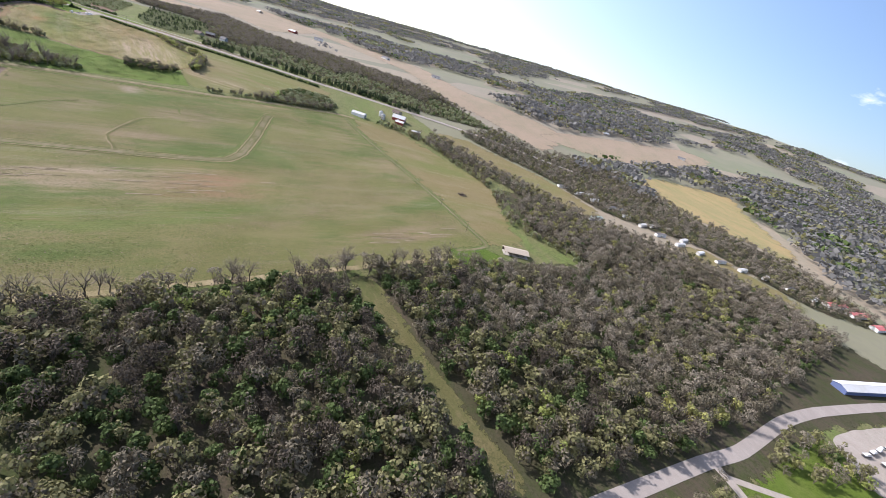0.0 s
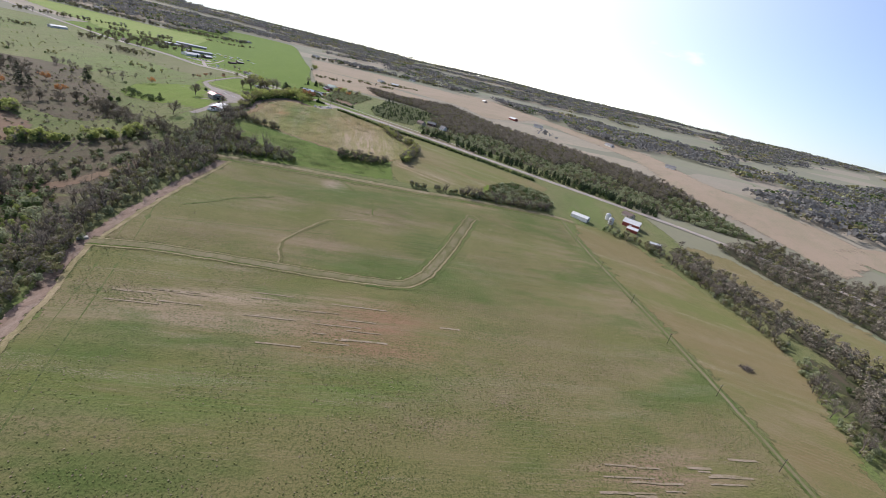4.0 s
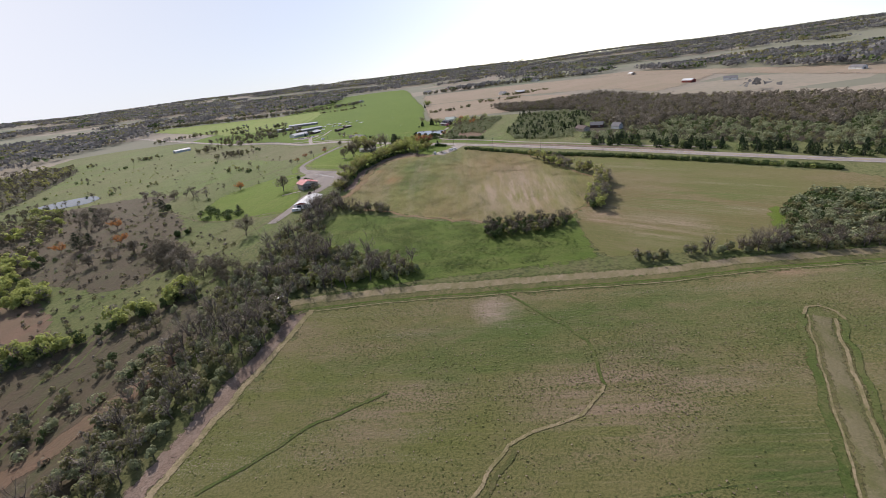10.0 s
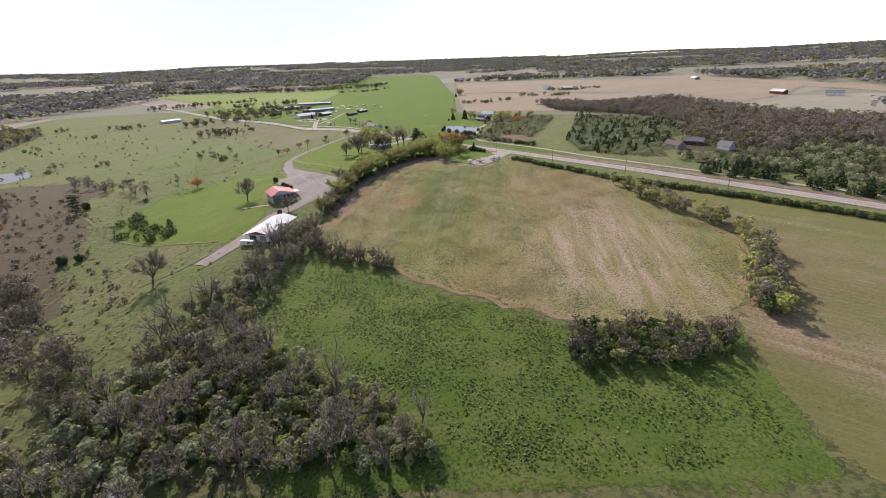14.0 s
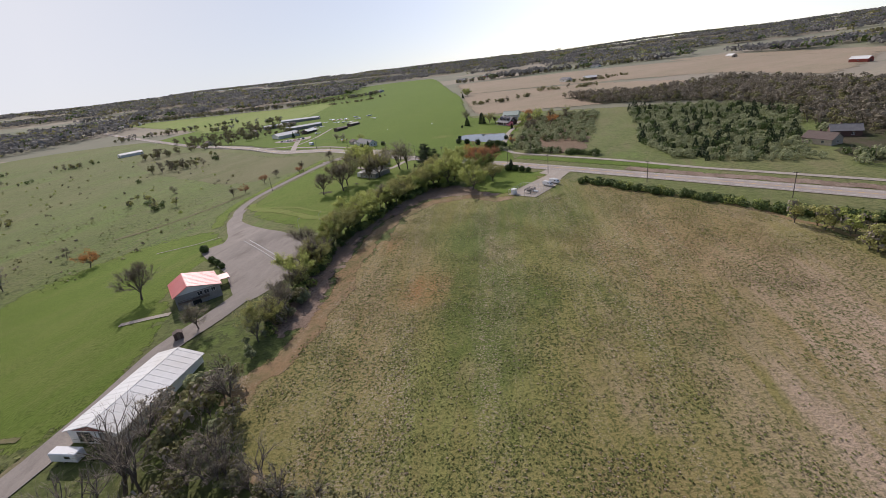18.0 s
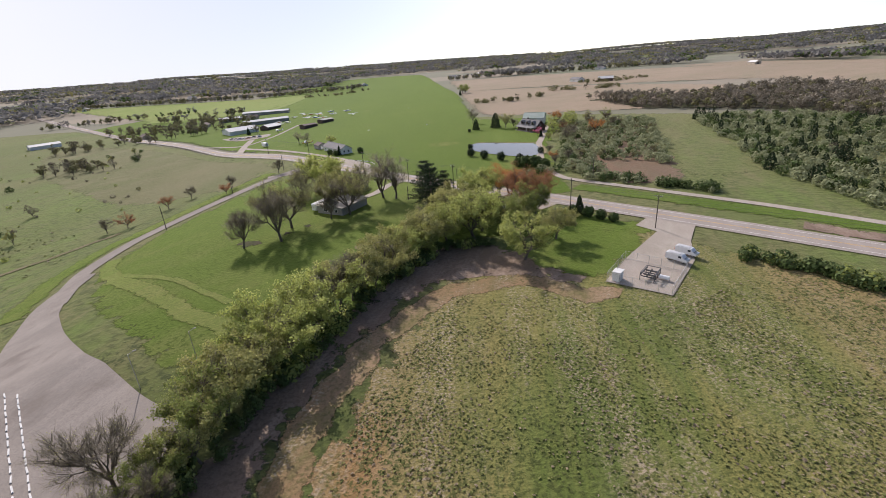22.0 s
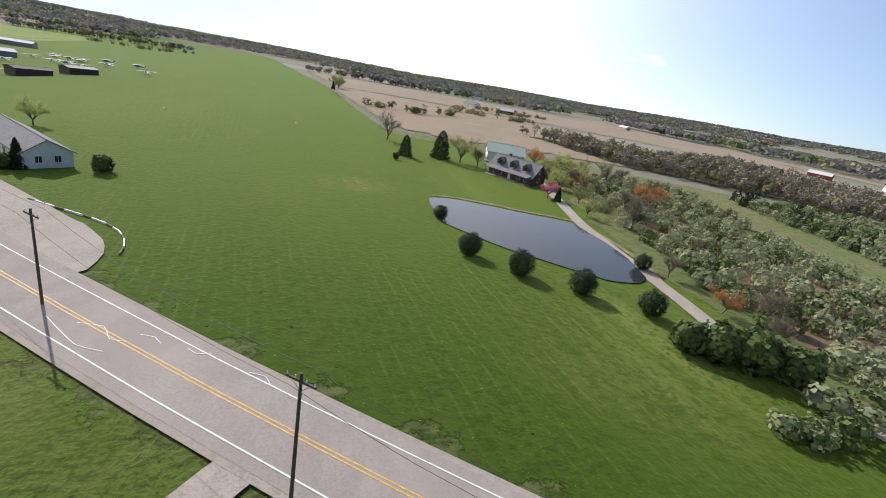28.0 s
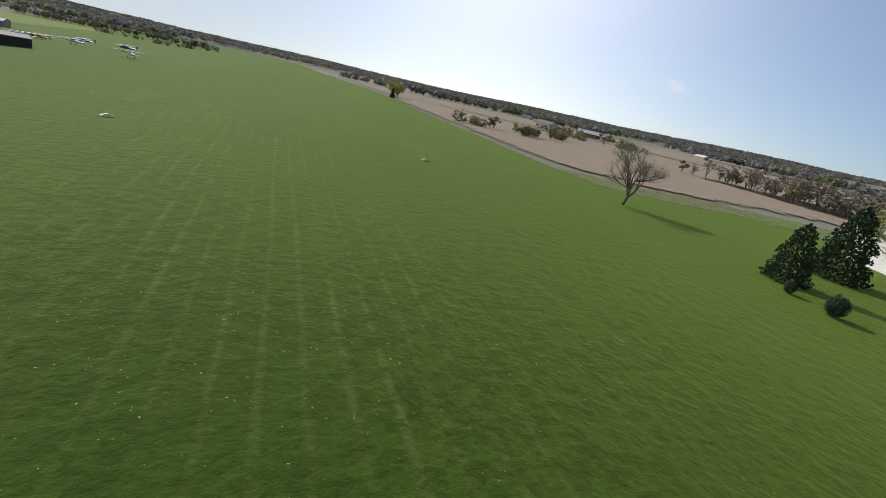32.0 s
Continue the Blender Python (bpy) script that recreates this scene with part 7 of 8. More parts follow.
gable_house("red_barn", 462, 560, 40, 13, 19, 4.5, 3.6, "red_barn", "white_metal", "red barn with a white metal roof", "barn", 0.5, windows=(("-y", -3, 2.5, 1.0, 1.2), ("-y", 3, 2.5, 1.0, 1.2)), doors=(("-y", 0, 3.4, 3.4, "white"), ("-x", 0, 3.0, 3.0, "white")), seams=9)
gable_house("red_barn_lean_to", 452, 545, 40, 8, 12, 3.0, 1.8, "red_barn", "white_metal", "small red farm shed with a white roof", "shed", 0.4, doors=(("-y", 0, 2.4, 2.4, "dark_wall"),))
gable_house("farm_shed", 458, 512, 60, 5, 13, 2.6, 1.0, "tan_wall", "white_metal", "low shed with a white roof", "shed", 0.3, doors=(("-y", 0, 2.4, 2.2, "dark_wall"),))
gable_house("farm_house", 480, 590, 10, 9, 14, 3.2, 2.6, "tan_wall", "brown_roof", "farmhouse with a brown roof among trees", "house", 0.5, windows=(("-y", 0, 1.6, 1.4, 1.3), ("-x", -3, 1.6, 1.2, 1.3), ("-x", 3, 1.6, 1.2, 1.3)), chimney=(0.5, 2))
gable_house("ridge_house", 286, 903, 20, 9, 15, 3.2, 2.8, "tan_wall", "brown_roof", "tan house with a brown roof in the scrub", "house", 0.5, windows=(("-y", 0, 1.6, 1.4, 1.3), ("-x", -3, 1.6, 1.2, 1.3), ("-x", 3, 1.6, 1.2, 1.3)), chimney=(1, 2))
gable_house("ridge_house", 308, 915, 60, 9, 14, 3.2, 2.8, "brick", "grey_roof", "brick house with a grey roof in the scrub", "house", 0.5, windows=(("-y", 0, 1.6, 1.4, 1.3), ("-x", -3, 1.6, 1.2, 1.3)), chimney=(1, 2))
gable_house("ridge_house", 321, 890, 30, 8, 10, 3.2, 3.4, "white", "grey_roof", "white steep-gabled house in the scrub", "house", 0.5, windows=(("-y", -1.5, 1.6, 1.0, 1.3), ("-y", 1.5, 1.6, 1.0, 1.3), ("-y", 0, 4.2, 1.0, 1.2)))
gable_house("far_shed", -364, 1347, -40, 12, 30, 3.5, 1.8, "white", "white_metal", "long white shed in the pasture", "shed", 0.4, doors=(("-y", 0, 4, 3, "grey_wall"),))
gable_house("airfield_hall", -116, 1284, -48, 20, 30, 3.6, 2.6, "white", "hangar_roof", "airfield hall with a broad white metal roof", "hall", 0.8, windows=(("-x", -10, 1.6, 3, 1.4), ("-x", -4, 1.6, 3, 1.4), ("-x", 4, 1.6, 3, 1.4), ("-x", 10, 1.6, 3, 1.4)), doors=(("-x", 0, 1.6, 2.1, "glass"),))
for hx, hy, turn_, length_, roof_ in ((-112, 1362, -56, 52, "hangar_roof"), (-148, 1488, -86, 64, "hangar_roof"), (-176, 1440, -60, 40, "hangar_roof")):
    hangar = gable_house("hangar", hx, hy, turn_, 13, length_, 3.8, 1.6, "grey_wall", roof_, "long grey aircraft hangar with a white metal roof", "hangar", 0.4)
    for k in range(int(length_ // 12)):
        part("hangar_door", box(-6.62, -length_ / 2 + 1.5 + k * 12, 0, -6.52, -length_ / 2 + 11.5 + k * 12, 3.4), "blue_roof", hangar)
gable_house("plane_shelter", -33, 1230, -46, 9, 14, 2.8, 0.7, "dark_wall", "brown_roof", "low dark aircraft shelter on the airfield", "shelter", 0.4, doors=(("-x", 0, 10, 2.4, "glass"),))
gable_house("plane_shelter", -21, 1253, -46, 9, 13, 2.8, 0.7, "dark_wall", "concrete", "low dark aircraft shelter with a pale roof", "shelter", 0.4, doors=(("-x", 0, 10, 2.4, "glass"),))
for fx_, fy_, turn_ in ((-200, 1400, 10), (-250, 1350, 40), (-150, 1430, -30)):
    gable_house("farm_house", fx_, fy_, turn_, 9, 15, 3.0, 2.6, "tan_wall", "brown_roof", "dark-roofed house among the pasture trees", "house", 0.4, windows=(("-y", 0, 1.6, 1.4, 1.3), ("-x", 0, 1.6, 1.4, 1.3)))
for fx_, fy_, turn_, wall_ in ((330, 1560, 20, "white"), (365, 1530, 70, "brick"), (640, 1290, 20, "red_barn"), (690, 1240, 50, "white"), (720, 1700, 0, "tan_wall"), (-60, 2050, 15, "white"), (170, 2080, 60, "white"), (250, 2150, 10, "red_barn"), (900, 980, 40, "white"), (860, 1160, 10, "white"), (1120, 700, 30, "white"), (1260, 640, 70, "tan_wall"), (1500, 500, 20, "white"), (1000, 420, 20, "white"), (1320, 900, 20, "white"), (-700, 1950, 20, "white"), (-520, 2100, 60, "white"), (520, 1960, 40, "white"), (980, 1500, 20, "white"), (1380, 1250, 0, "white")):
    gable_house("distant_farm", fx_, fy_, turn_, 12, 22, 4.0, 3.0, wall_, "white_metal" if wall_ != "white" else "grey_roof", "distant farm building among fields", "farm building", 0.5, doors=(("-y", 0, 3, 3, "dark_wall"),), windows=(("-x", 0, 2, 1.6, 1.4),))
for sx, sy in ((436, 572), (431, 559)):
    silo = thing("silo", sx, sy, 0, "white steel grain silo beside the barn", "silo", "silos at the farmstead")
    part("tank", tube((0, 0, -0.5), (0, 0, 6.2), 3.0, sides=24), "white_metal", silo)
    part("roof", tube((0, 0, 6.2), (0, 0, 7.8), 3.15, 0.3, 24), "steel", silo)
    part("hatch", tube((0, 0, 7.8), (0, 0, 8.1), 0.35, sides=10), "steel", silo)
pavilion = thing("pavilion", 316, 196, 52, "open timber pavilion with a tan roof on posts", "pavilion")
for s in (-1, 1):
    part("roof", prism([(0, 4.6), (s * 6, 2.9), (s * 6, 3.05), (0, 4.78)], -11, 11), "tan_wall", pavilion)
    for k in range(6):
        part("post", box(s * 5.2 - 0.12, -10.2 + k * 4.08 - 0.12, -0.5, s * 5.2 + 0.12, -10.2 + k * 4.08 + 0.12, 3.0), "wood", pavilion)
part("floor", box(-5.6, -10.6, -0.5, 5.6, 10.6, 0.1), "concrete", pavilion)
part("back_wall", box(4.9, -10.4, 0.1, 5.05, 10.4, 2.4), "dark_wall", pavilion)
gable_house("blue_trimmed_shed", 457, -44, 62, 11, 64, 3.6, 1.6, "blue_roof", "white_metal", "long blue-walled shed with a white roof by the road", "shed", 0.6, doors=(("+x", -20, 4, 3, "grey_wall"), ("+x", 0, 4, 3, "grey_wall")))
for k, (mx, my) in enumerate(((590, 330), (596, 305), (600, 282), (604, 258), (600, 232), (596, 206), (592, 180), (594, 155), (600, 132), (606, 110), (618, 88), (634, 66), (640, 42), (642, 18), (618, 300), (622, 250), (616, 200), (620, 160))):
    gable_house("mobile_home", mx, my, 70 + (k % 3) * 8, 4.5, 16, 2.6, 0.6, "white", "white_metal" if k % 3 else "grey_roof", "white single-storey mobile home on the park lane", "mobile home", 0.2, windows=(("-x", -4, 1.5, 1.2, 0.9), ("-x", 3, 1.5, 1.2, 0.9), ("+x", 0, 1.5, 1.2, 0.9)), doors=(("-x", 0, 0.9, 2.0, "dark_wall"),))
for mx, my in ((662, 0), (668, -22), (660, -44)):
    gable_house("storage_shed", mx, my, 66, 9, 34, 2.8, 1.2, "white", "red_roof", "long white storage shed with a red roof", "shed", 0.3)
gable_house("green_roofed_shed", 522, 236, 80, 6, 24, 2.8, 1.0, "white", "green_roof", "low shed with a pale green roof at the wood's edge", "shed", 0.3)
hut = thing("pump_hut", 11, 597, 12, "small grey lean-to hut at the lane's end", "hut")
part("wall", box(-1.6, -1.6, -0.6, 1.6, 1.6, 1.9, 0.03), "wood", hut)
part("roof", prism([(-2.2, 1.9), (2.2, 2.4), (2.2, 2.55), (-2.2, 2.05)], -2.2, 2.2), "steel", hut)
part("door", box(-0.5, -1.66, -0.2, 0.5, -1.6, 1.8), "dark_wall", hut)
slab = thing("culvert", -30, 428, 20, "pale concrete culvert slab at the creek", "culvert")
part("slab", box(-2.6, -1.8, -0.4, 2.6, 1.8, 0.5, 0.08), "concrete", slab)
part("headwall", box(-2.8, -2.1, -0.8, 2.8, -1.8, 1.0, 0.05), "concrete", slab)
pile = thing("brush_pile", 366, 314, 0, "dark heap of dead brush in the dry field", "brush pile")
rng = np.random.default_rng(77)
v, f = tubes([(np.array([*rng.uniform(-4, 4, 2), 0.0]), np.array([*rng.uniform(-4, 4, 2), rng.uniform(0.6, 2.4)]), 0.16, 0.06) for _ in range(70)], 4)
heap = new("branches", mesh_of("branches", v, f, [M["bark"]]))
heap.parent = pile


# ---- vehicles ----
def wheel_set(parent, xs, ys, r, w=0.22):
    for x in xs:
        for y in ys:
            tyre = part("wheel", tube((x - w / 2, y, r), (x + w / 2, y, r), r, sides=16), "rubber", parent)
            s = 1 if x > 0 else -1
            part("rim", tube((x + s * w * 0.4, y, r), (x + s * (w / 2 + 0.015), y, r), r * 0.62, sides=12), "chrome", tyre)


def shell(profile, width, taper):
    """A vehicle body: a side profile in y and z, as wide as width, drawn in above by taper."""
    bm = bmesh.new()
    top = max(z for _, z in profile)
    lo = min(z for _, z in profile)
    sides = []
    for s in (-1, 1):
        sides.append([bm.verts.new((s * width / 2 * (1 - taper * max(0.0, (z - lo) / (top - lo) - 0.45)), y, z)) for y, z in profile])
    n = len(profile)
    bm.faces.new(sides[0])
    bm.faces.new(sides[1][::-1])
    for i in range(n):
        bm.faces.new((sides[0][i], sides[1][i], sides[1][(i + 1) % n], sides[0][(i + 1) % n]))
    bmesh.ops.recalc_face_normals(bm, faces=bm.faces)
    bmesh.ops.bevel(bm, geom=list(bm.edges), offset=0.05, segments=2, affect="EDGES", clamp_overlap=True)
    return bm


def car(name, x, y, turn, paint, label, long=4.6, tall=1.45):
    c = thing(name, x, y, turn, label, "car", z=float(high(x, y)) + 0.46)
    k = long / 4.6
    part("body", shell([(-2.3 * k, 0.35), (2.25 * k, 0.35), (2.3 * k, 0.75), (1.2 * k, 0.92), (-1.7 * k, 0.98), (-2.28 * k, 0.9)], 1.8, 0.1), paint, c)
    part("cabin", shell([(-1.75 * k, 0.93), (1.15 * k, 0.9), (0.35 * k, tall), (-1.1 * k, tall)], 1.6, 0.35), "glass", c)
    part("roof", shell([(-1.1 * k, tall - 0.04), (0.32 * k, tall - 0.04), (0.22 * k, tall + 0.04), (-0.95 * k, tall + 0.04)], 1.3, 0.1), paint, c)
    wheel_set(c, (-0.82, 0.82), (-1.4 * k, 1.4 * k), 0.32)
    for s in (-0.62, 0.62):
        part("headlight", box(s - 0.18, 2.22 * k, 0.6, s + 0.18, 2.32 * k, 0.74, 0.02), "lamp", c)
        part("tail_light", box(s - 0.16, -2.33 * k, 0.68, s + 0.16, -2.25 * k, 0.82, 0.02), "tail", c)
    return c


def van(name, x, y, turn, label):
    c = thing(name, x, y, turn, label, "van", "white service vans on the gravel", z=float(high(x, y)) + 0.42)
    part("body", shell([(-2.8, 0.4), (2.75, 0.4), (2.85, 0.95), (2.0, 1.15), (1.25, 2.0), (-2.75, 2.05)], 1.95, 0.12), "white_car", c)
    part("windscreen", prism([(-0.82, 0), (0.82, 0), (0.74, 1.0), (-0.74, 1.0)], -0.02, 0.02), "glass", c).matrix_local = pose(0, 1.98, 1.17, -42, 0, 0)
    for s in (-1, 1):
        part("side_window", box(s * 0.955 - 0.02, 0.55, 1.2, s * 0.955 + 0.02, 1.3, 1.7), "glass", c)
        part("headlight", box(s * 0.75 - 0.15, 2.76, 0.72, s * 0.75 + 0.15, 2.87, 0.92, 0.02), "lamp", c)
        part("tail_light", box(s * 0.88 - 0.06, -2.83, 0.9, s * 0.88 + 0.06, -2.74, 1.4, 0.02), "tail", c)
    part("roof_rack", box(-0.7, -2.4, 2.12, 0.7, 0.8, 2.16, 0.02), "steel", c)
    wheel_set(c, (-0.86, 0.86), (-1.75, 1.8), 0.36)
    return c


van("service_van", 132.2, 881.6, 215, "white panel van parked on the gravel pad")
van("service_van", 136.4, 884.8, 215, "white panel van parked beside the other")
car("silver_car", 95.5, 962, 45, "silver", "silver saloon car on the highway")
car("red_car", 12, 1048, 225, "red", "small red car on the highway", 4.1)
for k, (cx, cy) in enumerate(((-107, 1233), (-103, 1231.5), (-99, 1230.5), (-95, 1230), (-91, 1231), (-87, 1234), (-84, 1240), (-80, 1229))):
    car("parked_car", cx, cy, 130 + 6 * (k % 4), ("dark", "silver", "blue", "white_car", "red")[k % 5], "car parked in front of the airfield hall")["group"] = "cars at the airfield hall"
trailer = thing("box_trailer", -50, 1148, 38, "white box trailer parked on the grass by the highway", "trailer")
part("body", box(-1.25, -3.6, 0.6, 1.25, 3.6, 3.1, 0.08), "white_car", trailer)
part("door", box(-1.1, -3.64, 0.7, 1.1, -3.6, 2.95), "white_metal", trailer)
part("hitch", box(-0.07, 3.6, 0.6, 0.07, 4.9, 0.7), "dark_steel", trailer)
wheel_set(trailer, (-1.15, 1.15), (-0.5, 0.4), 0.36)
car("lodge_car", 146, 1126, 20, "white_car", "white car parked beside the lodge")
car("lodge_car", 149, 1128, 30, "dark", "dark car parked beside the lodge")
camper = thing("camper", 29.3, 954, -28, "white camper trailer beside the brown house", "camper")
part("body", box(-1.3, -4.6, 0.4, 1.3, 4.6, 3.0, 0.18), "white_car", camper)
part("window", box(-1.34, -2.6, 1.6, -1.28, -1.2, 2.3), "glass", camper)
part("window", box(-1.34, 1.0, 1.6, -1.28, 2.2, 2.3), "glass", camper)
part("door", box(-1.33, -0.5, 0.6, -1.28, 0.2, 2.4), "grey_wall", camper)
part("roof_vent", box(-0.3, -2.0, 3.0, 0.3, -1.4, 3.2, 0.04), "white", camper)
part("roof_vent", box(-0.3, 1.4, 3.0, 0.3, 2.0, 3.2, 0.04), "white", camper)
part("hitch", box(-0.08, 4.6, 0.5, 0.08, 5.9, 0.6), "dark_steel", camper)
wheel_set(camper, (-1.1, 1.1), (-0.5, 0.5), 0.36)
camper2 = thing("camper", -6.0, 732.2, 80, "white camper parked at the shed's end", "camper")
part("body", box(-1.2, -3.4, 0.4, 1.2, 3.4, 2.6, 0.18), "white_car", camper2)
part("window", box(-1.24, -2.0, 1.4, -1.18, -0.6, 2.1), "glass", camper2)
part("door", box(1.18, 0.4, 0.6, 1.23, 1.1, 2.3), "grey_wall", camper2)
wheel_set(camper2, (-1.0, 1.0), (0.2,), 0.34)
boat_model = None
for k in range(22):
    bx, by = 352 + (k % 6) * 8 + 3 * (k // 6), -52 - (k // 6) * 9 + (k % 6) * -2.5
    if k % 4 == 3:
        car("stored_car", bx, by, 40 + 25 * (k % 3), ("white_car", "silver", "blue")[k % 3], "car standing in the storage yard")["group"] = "vehicles in the storage yard"
        continue
    at = pose(bx, by, float(high(bx, by)) + 0.4, 0, 0, 60 + 9 * (k % 3))
    if boat_model is None:
        boat_model = thing("boat", bx, by, 60, "white covered boat on a trailer in the storage yard", "boat", "vehicles in the storage yard")
        part("hull", shell([(-3.0, 0.9), (2.2, 0.9), (3.4, 1.7), (-3.0, 1.6)], 2.3, -0.2), "white_car", boat_model)
        part("cover", shell([(-2.9, 1.6), (2.8, 1.68), (0.6, 2.3), (-2.0, 2.2)], 2.0, 0.4), "white", boat_model)
        part("trailer_frame", box(-0.9, -2.9, 0.45, 0.9, 3.6, 0.6), "dark_steel", boat_model)
        wheel_set(boat_model, (-1.0, 1.0), (-0.8,), 0.32)
    else:
        copy_thing(boat_model, at)


def plane(x, y, turn, trim, label):
    p = thing("light_aircraft", x, y, turn, label, "aircraft", "light aircraft on the grass")
    bm = bmesh.new()
    rings = [(3.2, 0.15, 1.3), (2.9, 0.42, 1.3), (1.4, 0.55, 1.4), (0.2, 0.55, 1.5), (-1.5, 0.38, 1.35), (-4.2, 0.12, 1.35)]
    loops = []
    for yy, r, zz in rings:
        loops.append([bm.verts.new((math.cos(a * math.pi / 4) * r, yy, zz + math.sin(a * math.pi / 4) * r)) for a in range(8)])
    for a, b in zip(loops, loops[1:]):
        for i in range(8):
            bm.faces.new((a[i], a[(i + 1) % 8], b[(i + 1) % 8], b[i]))
    bm.faces.new(loops[0])
    bm.faces.new(loops[-1])
    bmesh.ops.recalc_face_normals(bm, faces=bm.faces)
    part("fuselage", bm, trim, p)
    part("wing", box(-5.3, 0.1, 2.05, 5.3, 1.6, 2.2, 0.06), "white_car", p)
    part("tailplane", box(-1.6, -4.3, 1.4, 1.6, -3.6, 1.48, 0.03), "white_car", p)
    part("fin", prism([(-0.05, 1.4), (0.05, 1.4), (0.04, 2.6), (-0.04, 2.6)], -4.4, -3.7), trim, p)
    part("cockpit_glass", box(-0.5, 0.3, 1.7, 0.5, 1.7, 2.06, 0.08), "glass", p)
    part("propeller", box(-0.95, 3.2, 1.22, 0.95, 3.26, 1.38, 0.02), "dark_steel", p)
    for s in (-1, 1):
        part("wing_strut", tube((s * 0.45, 0.9, 1.0), (s * 2.8, 0.9, 2.08), 0.04, sides=6), "steel", p)
        leg = part("gear_leg", tube((s * 0.35, 1.0, 0.95), (s * 1.0, 1.0, 0.28), 0.05, sides=6), "steel", p)
        part("wheel", tube((s * 1.0 - 0.08, 1.0, 0.26), (s * 1.0 + 0.08, 1.0, 0.26), 0.26, sides=12), "rubber", leg)
    return p


for k, (px, py, turn_) in enumerate(((-78, 1329, 60), (-84, 1386, 40), (-72, 1392, 70), (-49, 1365, 55), (-30, 1289, 40), (-34, 1360, 80), (-67, 1250, 120), (2, 1287, 30), (-11, 1118, 100), (-58, 1340, 50), (-62, 1385, 60), (-44, 1318, 70), (-85, 1322, 75), (-81, 1420, 50), (-45, 1346, 65), (-24, 1318, 60), (-92, 1345, 45), (-10, 1330, 70))):
    plane(px, py, turn_, ("white_car", "white_car", "yellow", "white_car", "red", "blue")[k % 6], "small high-wing aircraft parked on the airfield grass")


# ---- poles, fence, gas equipment ----
def utility_pole(x, y, hh=10.5, arm=True, turn=-45, label="weathered wooden utility pole with a crossarm beside the road"):
    p = thing("utility_pole", x, y, turn, label, "utility pole", "utility poles along the roads")
    part("pole", tube((0, 0, -1.0), (0, 0, hh), 0.16, 0.11, 10), "pole_wood", p)
    if arm:
        bar = part("crossarm", box(-1.2, -0.06, hh - 0.7, 1.2, 0.06, hh - 0.56), "pole_wood", p)
        for s in (-1.1, -0.45, 0.45, 1.1):
            part("insulator", tube((s, 0, hh - 0.56), (s, 0, hh - 0.34), 0.05, 0.035, 6), "white", bar)
        for s in (-1, 1):
            part("brace", tube((s * 0.8, 0, hh - 0.7), (0, 0, hh - 1.4), 0.025, sides=5), "steel", p)
    return p


LINE = ((-34, 1102), (3, 1060), (40, 1014), (63, 985.3), (82, 966), (120, 930), (138, 905), (176, 868), (216, 828), (262, 786))
for x, y in LINE:
    utility_pole(x, y)
for x, y in ((21, 1025), (83.5, 964.5), (141, 966), (-29, 949), (-19, 992), (-6, 1034)):
    utility_pole(x, y, 9.0, False, 0, "plain wooden pole beside the drive")
for x, y in ((15, 849), (23, 855)):
    lp = thing("lamp_post", x, y, 40, "thin grey lamp post at the forecourt's edge", "lamp post")
    part("post", tube((0, 0, -0.5), (0, 0, 7.5), 0.09, 0.06, 8), "steel", lp)
    part("arm", tube((0, 0, 7.4), (0.9, 0, 7.7), 0.04, sides=6), "steel", lp)
    part("lamp_head", box(0.8, -0.12, 7.62, 1.4, 0.12, 7.78, 0.03), "grey_wall", lp)
for x, y in ((299, 240), (313, 290), (322, 340), (333, 392), (340, 445), (348, 500)):
    utility_pole(x, y, 8.0, True, 0, "wooden power pole along the farm track")
wires = thing("power_wires", 0, 0, 0, "thin power wires between the roadside poles", "wires", z=0.0)
for off in (-1.1, 1.1):
    for (x0, y0), (x1, y1) in zip(LINE, LINE[1:]):
        d = Vector((x1 - x0, y1 - y0, 0)).normalized()
        o = Vector((d.y, -d.x, 0)) * off
        bm = bmesh.new()
        pts_ = []
        for k in range(7):
            u = k / 6
            q = Vector((x0, y0, 0)).lerp(Vector((x1, y1, 0)), u) + o
            z0, z1 = float(high(x0, y0)) + 10.5, float(high(x1, y1)) + 10.5
            pts_.append((q.x, q.y, z0 + (z1 - z0) * u - 1.1 * 4 * u * (1 - u)))
        for a, b in zip(pts_, pts_[1:]):
            tube(a, b, 0.02, sides=4, bm=bm)
        part("wire", bm, "dark_steel", wires)

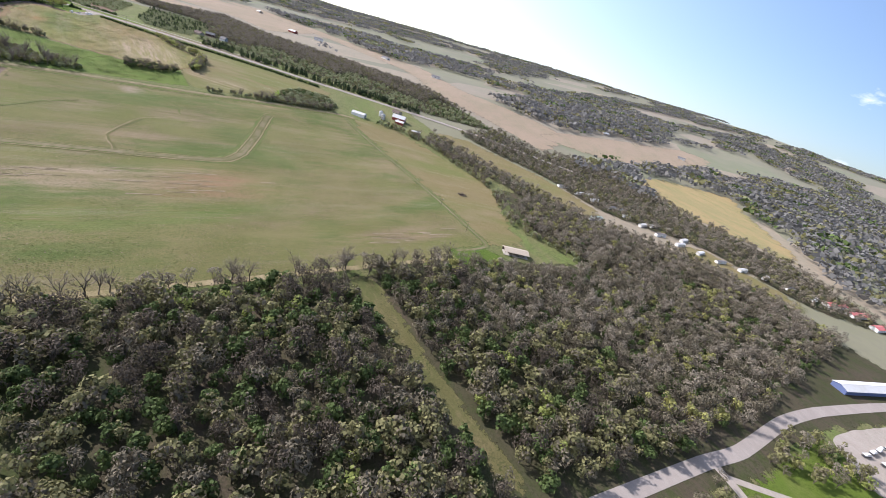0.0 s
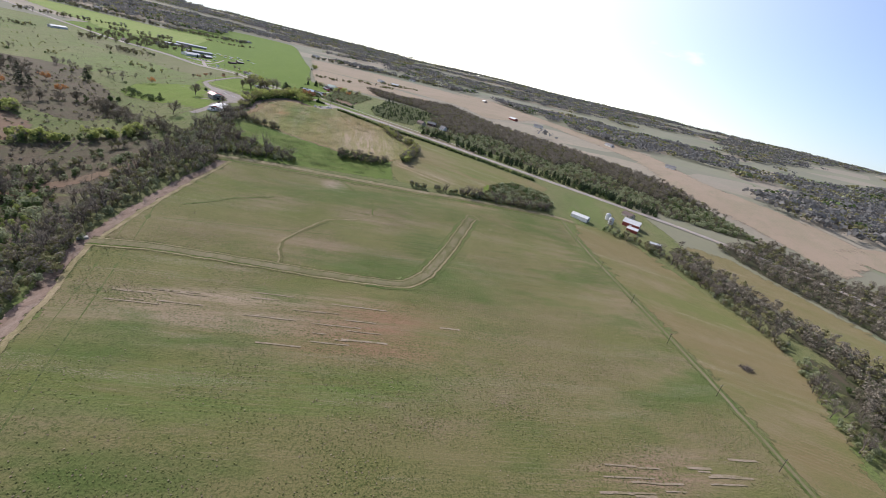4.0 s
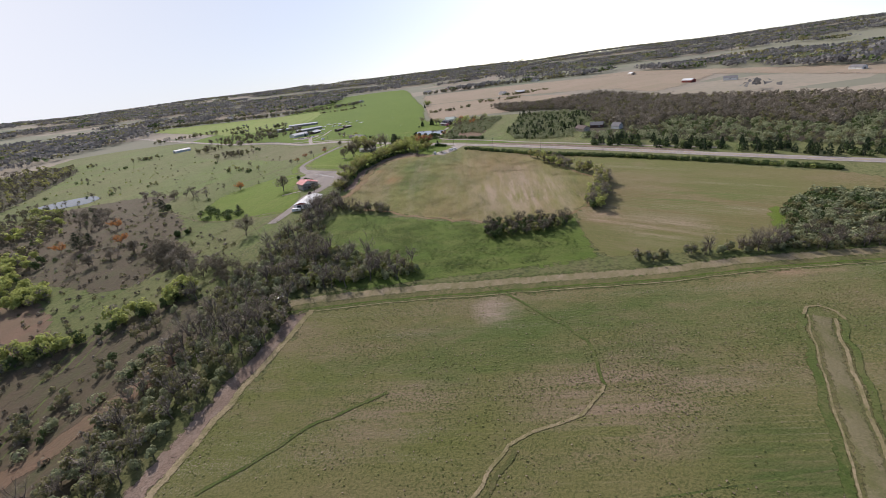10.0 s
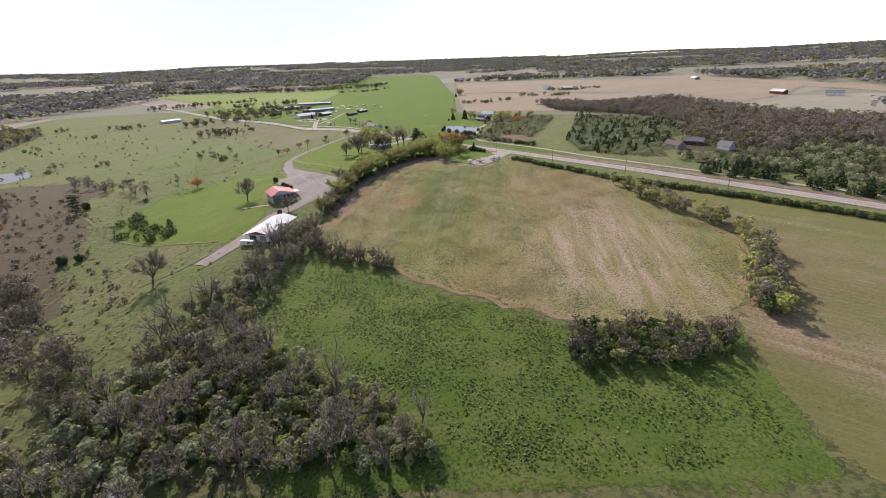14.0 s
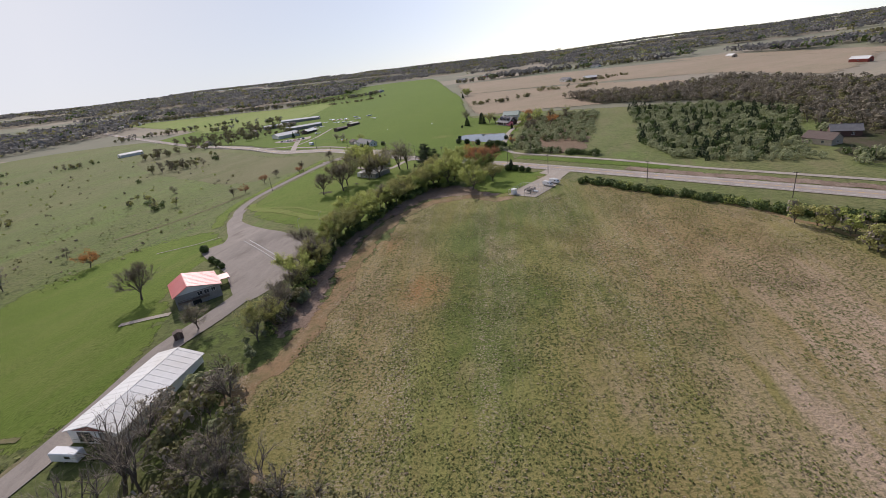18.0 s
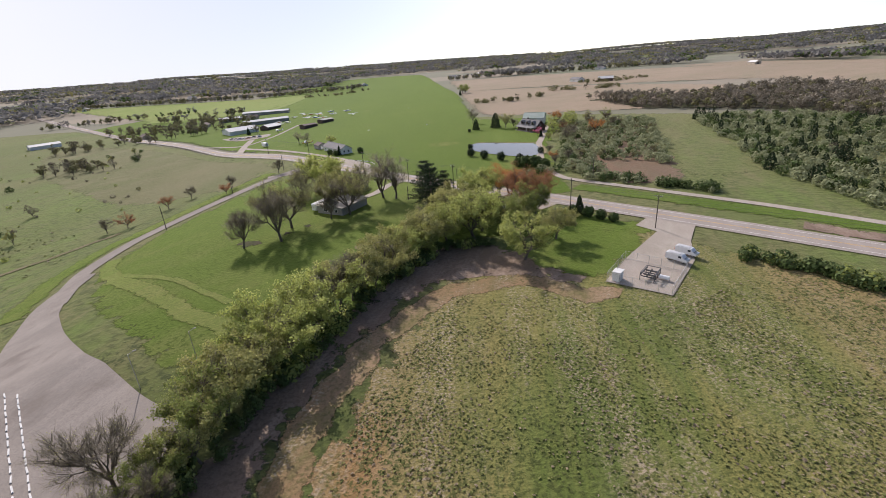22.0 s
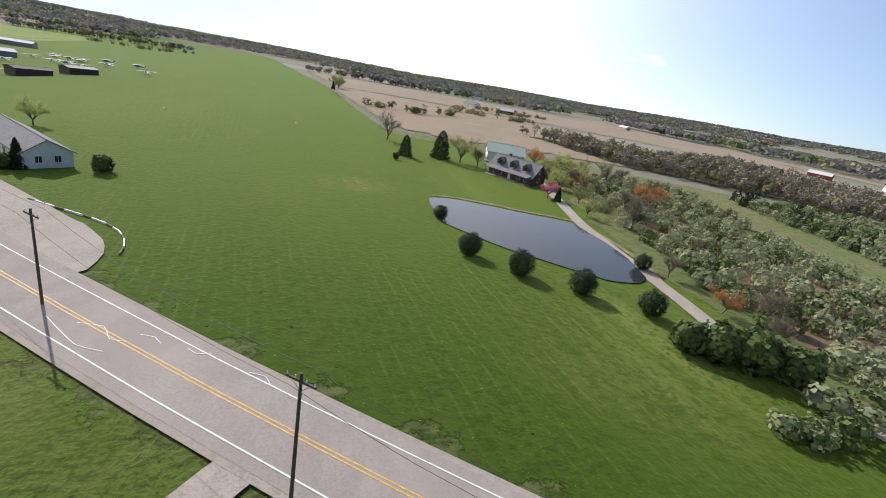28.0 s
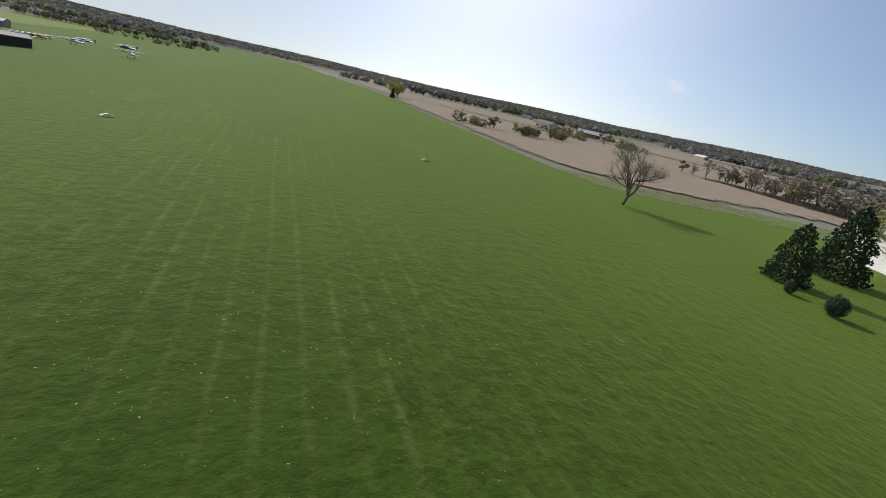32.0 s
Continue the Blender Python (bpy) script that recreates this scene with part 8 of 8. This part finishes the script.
FENCE = ((111.2, 874.4), (122.4, 865.4), (131.2, 875.4), (120.5, 885.6))
fence = thing("wire_fence", 0, 0, 0, "galvanised chain-link fence round the gas equipment", "fence", z=0.0)
for k in range(4):
    (x0, y0), (x1, y1) = FENCE[k], FENCE[(k + 1) % 4]
    for j in range(5):
        u = j / 5
        x, y = x0 + (x1 - x0) * u, y0 + (y1 - y0) * u
        z = float(high(x, y)) + 0.3
        part("post", tube((x, y, z - 0.4), (x, y, z + 2.2), 0.05, sides=6), "steel", fence)
    z0, z1 = float(high(x0, y0)) + 0.3, float(high(x1, y1)) + 0.3
    for hh in (0.1, 2.15):
        part("rail", tube((x0, y0, z0 + hh), (x1, y1, z1 + hh), 0.03, sides=6), "steel", fence)
    bm = bmesh.new()
    for j in range(26):
        u = j / 26
        for du in (0.12, -0.12):
            a = u + (0 if du > 0 else 0.12)
            b_ = min(1.0, a + du)
            tube((x0 + (x1 - x0) * a, y0 + (y1 - y0) * a, z0 + 0.1), (x0 + (x1 - x0) * b_, y0 + (y1 - y0) * b_, z0 + 2.15), 0.008, sides=3, bm=bm)
    part("mesh", bm, "steel", fence, "thin chain-link mesh")
for (x0, y0), (x1, y1) in (((-11.6, 851.8), (11.6, 824)), ((-8.6, 851), (12.2, 826.2))):
    turn_ = math.degrees(math.atan2(y1 - y0, x1 - x0)) - 90
    for k in range(15):
        u = (k + 0.5) / 15
        bx, by = x0 + (x1 - x0) * u, y0 + (y1 - y0) * u
        blk = thing("parking_block", bx, by, turn_ + 4 * math.sin(k * 2.1 + x0), "worn pale concrete parking block on the forecourt", "parking block", "parking blocks on the forecourt", z=float(high(bx, by)) + 0.26)
        part("block", prism([(-0.14, 0), (0.14, 0), (0.1, 0.15), (-0.1, 0.15)], -0.85, 0.85), "white_metal", blk)
cab = thing("equipment_cabinet", 113.9, 874.6, 47, "white equipment cabinet on the gravel pad", "cabinet")
part("body", box(-1.2, -0.9, 0, 1.2, 0.9, 2.3, 0.04), "white", cab)
part("roof", box(-1.35, -1.05, 2.3, 1.35, 1.05, 2.42, 0.03), "white_metal", cab)
part("door", box(-0.5, -0.94, 0.1, 0.5, -0.9, 2.1), "white_metal", cab)
part("vent_pipe", tube((0.8, 0.5, 2.4), (0.8, 0.5, 3.4), 0.06, sides=8), "steel", cab)
gas = thing("gas_equipment", 121.6, 874.2, 47, "dark steel gas pipework with valves on the gravel pad", "gas equipment")
for k in range(4):
    part("pipe", tube((-1.8 + k * 1.2, -1.5, 0.9), (-1.8 + k * 1.2, 1.5, 0.9), 0.14, sides=10), "dark_steel", gas)
    part("riser", tube((-1.8 + k * 1.2, -1.5, -0.2), (-1.8 + k * 1.2, -1.5, 0.95), 0.14, sides=10), "dark_steel", gas)
    part("valve", tube((-1.8 + k * 1.2, 0.2, 1.0), (-1.8 + k * 1.2, 0.2, 1.6), 0.2, 0.12, 10), "dark_steel", gas)
for yy in (-1.5, 1.5):
    part("manifold", tube((-2.4, yy, 1.5), (2.4, yy, 1.5), 0.18, sides=12), "dark_steel", gas)
for yy in (-1.6, 1.6):
    part("frame_rail", box(-2.5, yy - 0.06, 1.9, 2.5, yy + 0.06, 2.02), "dark_steel", gas)
for xx in (-2.4, 0.0, 2.4):
    part("frame_beam", box(xx - 0.06, -1.54, 1.9, xx + 0.06, 1.54, 2.0), "dark_steel", gas)
for px, py in ((-2.4, -1.6), (2.4, -1.6), (-2.4, 1.6), (2.4, 1.6)):
    part("frame_leg", box(px - 0.06, py - 0.06, -0.2, px + 0.06, py + 0.06, 1.95), "dark_steel", gas)
part("filter_tank", tube((0.4, -2.0, 0.7), (0.4, -4.2, 0.7), 0.5, sides=18), "white_car", gas)

snag = thing("dead_trunk", 63, 956.5, 0, "dark dead tree trunk standing on the lawn", "dead tree")
part("trunk", tube((0, 0, -0.5), (0.15, 0.1, 5.4), 0.24, 0.09, 9), "bark", snag)
part("stub", tube((0.08, 0.05, 3.2), (0.75, 0.2, 4.0), 0.08, 0.03, 6), "bark", snag)
# low kerb timbers round the turning loop, markers on the strip
LOOP = [(27, 1049), (33, 1044.6), (37.3, 1041.4), (39.7, 1039.2), (41.9, 1036.3), (43.2, 1033.2), (43.8, 1030.2), (43.8, 1027.4)]
loop_line = rounded(LOOP, 1.5, False)
for k, ((x0, y0), (x1, y1)) in enumerate(zip(loop_line, loop_line[1:])):
    long_ = math.hypot(x1 - x0, y1 - y0) * (0.46 if k % 3 else 0.38)
    kb = thing("kerb_timber", (x0 + x1) / 2, (y0 + y1) / 2, math.degrees(math.atan2(y1 - y0, x1 - x0)), "low kerb timber with flaking white paint in the grass" if k % 3 else "low dark unpainted kerb timber in the grass", "kerb", "kerb timbers round the turning loop")
    part("timber", box(-long_, -0.1, -0.2, long_, 0.1, 0.16, 0.02), "white" if k % 3 else "wood", kb)
for x, y, turn_ in ((76.5, 1172, 10), (29, 1164, 30), (60, 1320, 0)):
    mk = thing("strip_marker", x, y, turn_, "low white wooden marker on the grass strip", "marker", "markers on the airstrip")
    part("board", prism([(-0.8, 0), (0.8, 0), (0.8, 0.05), (0, 0.3), (-0.8, 0.05)], -0.2, 0.2), "white", mk)
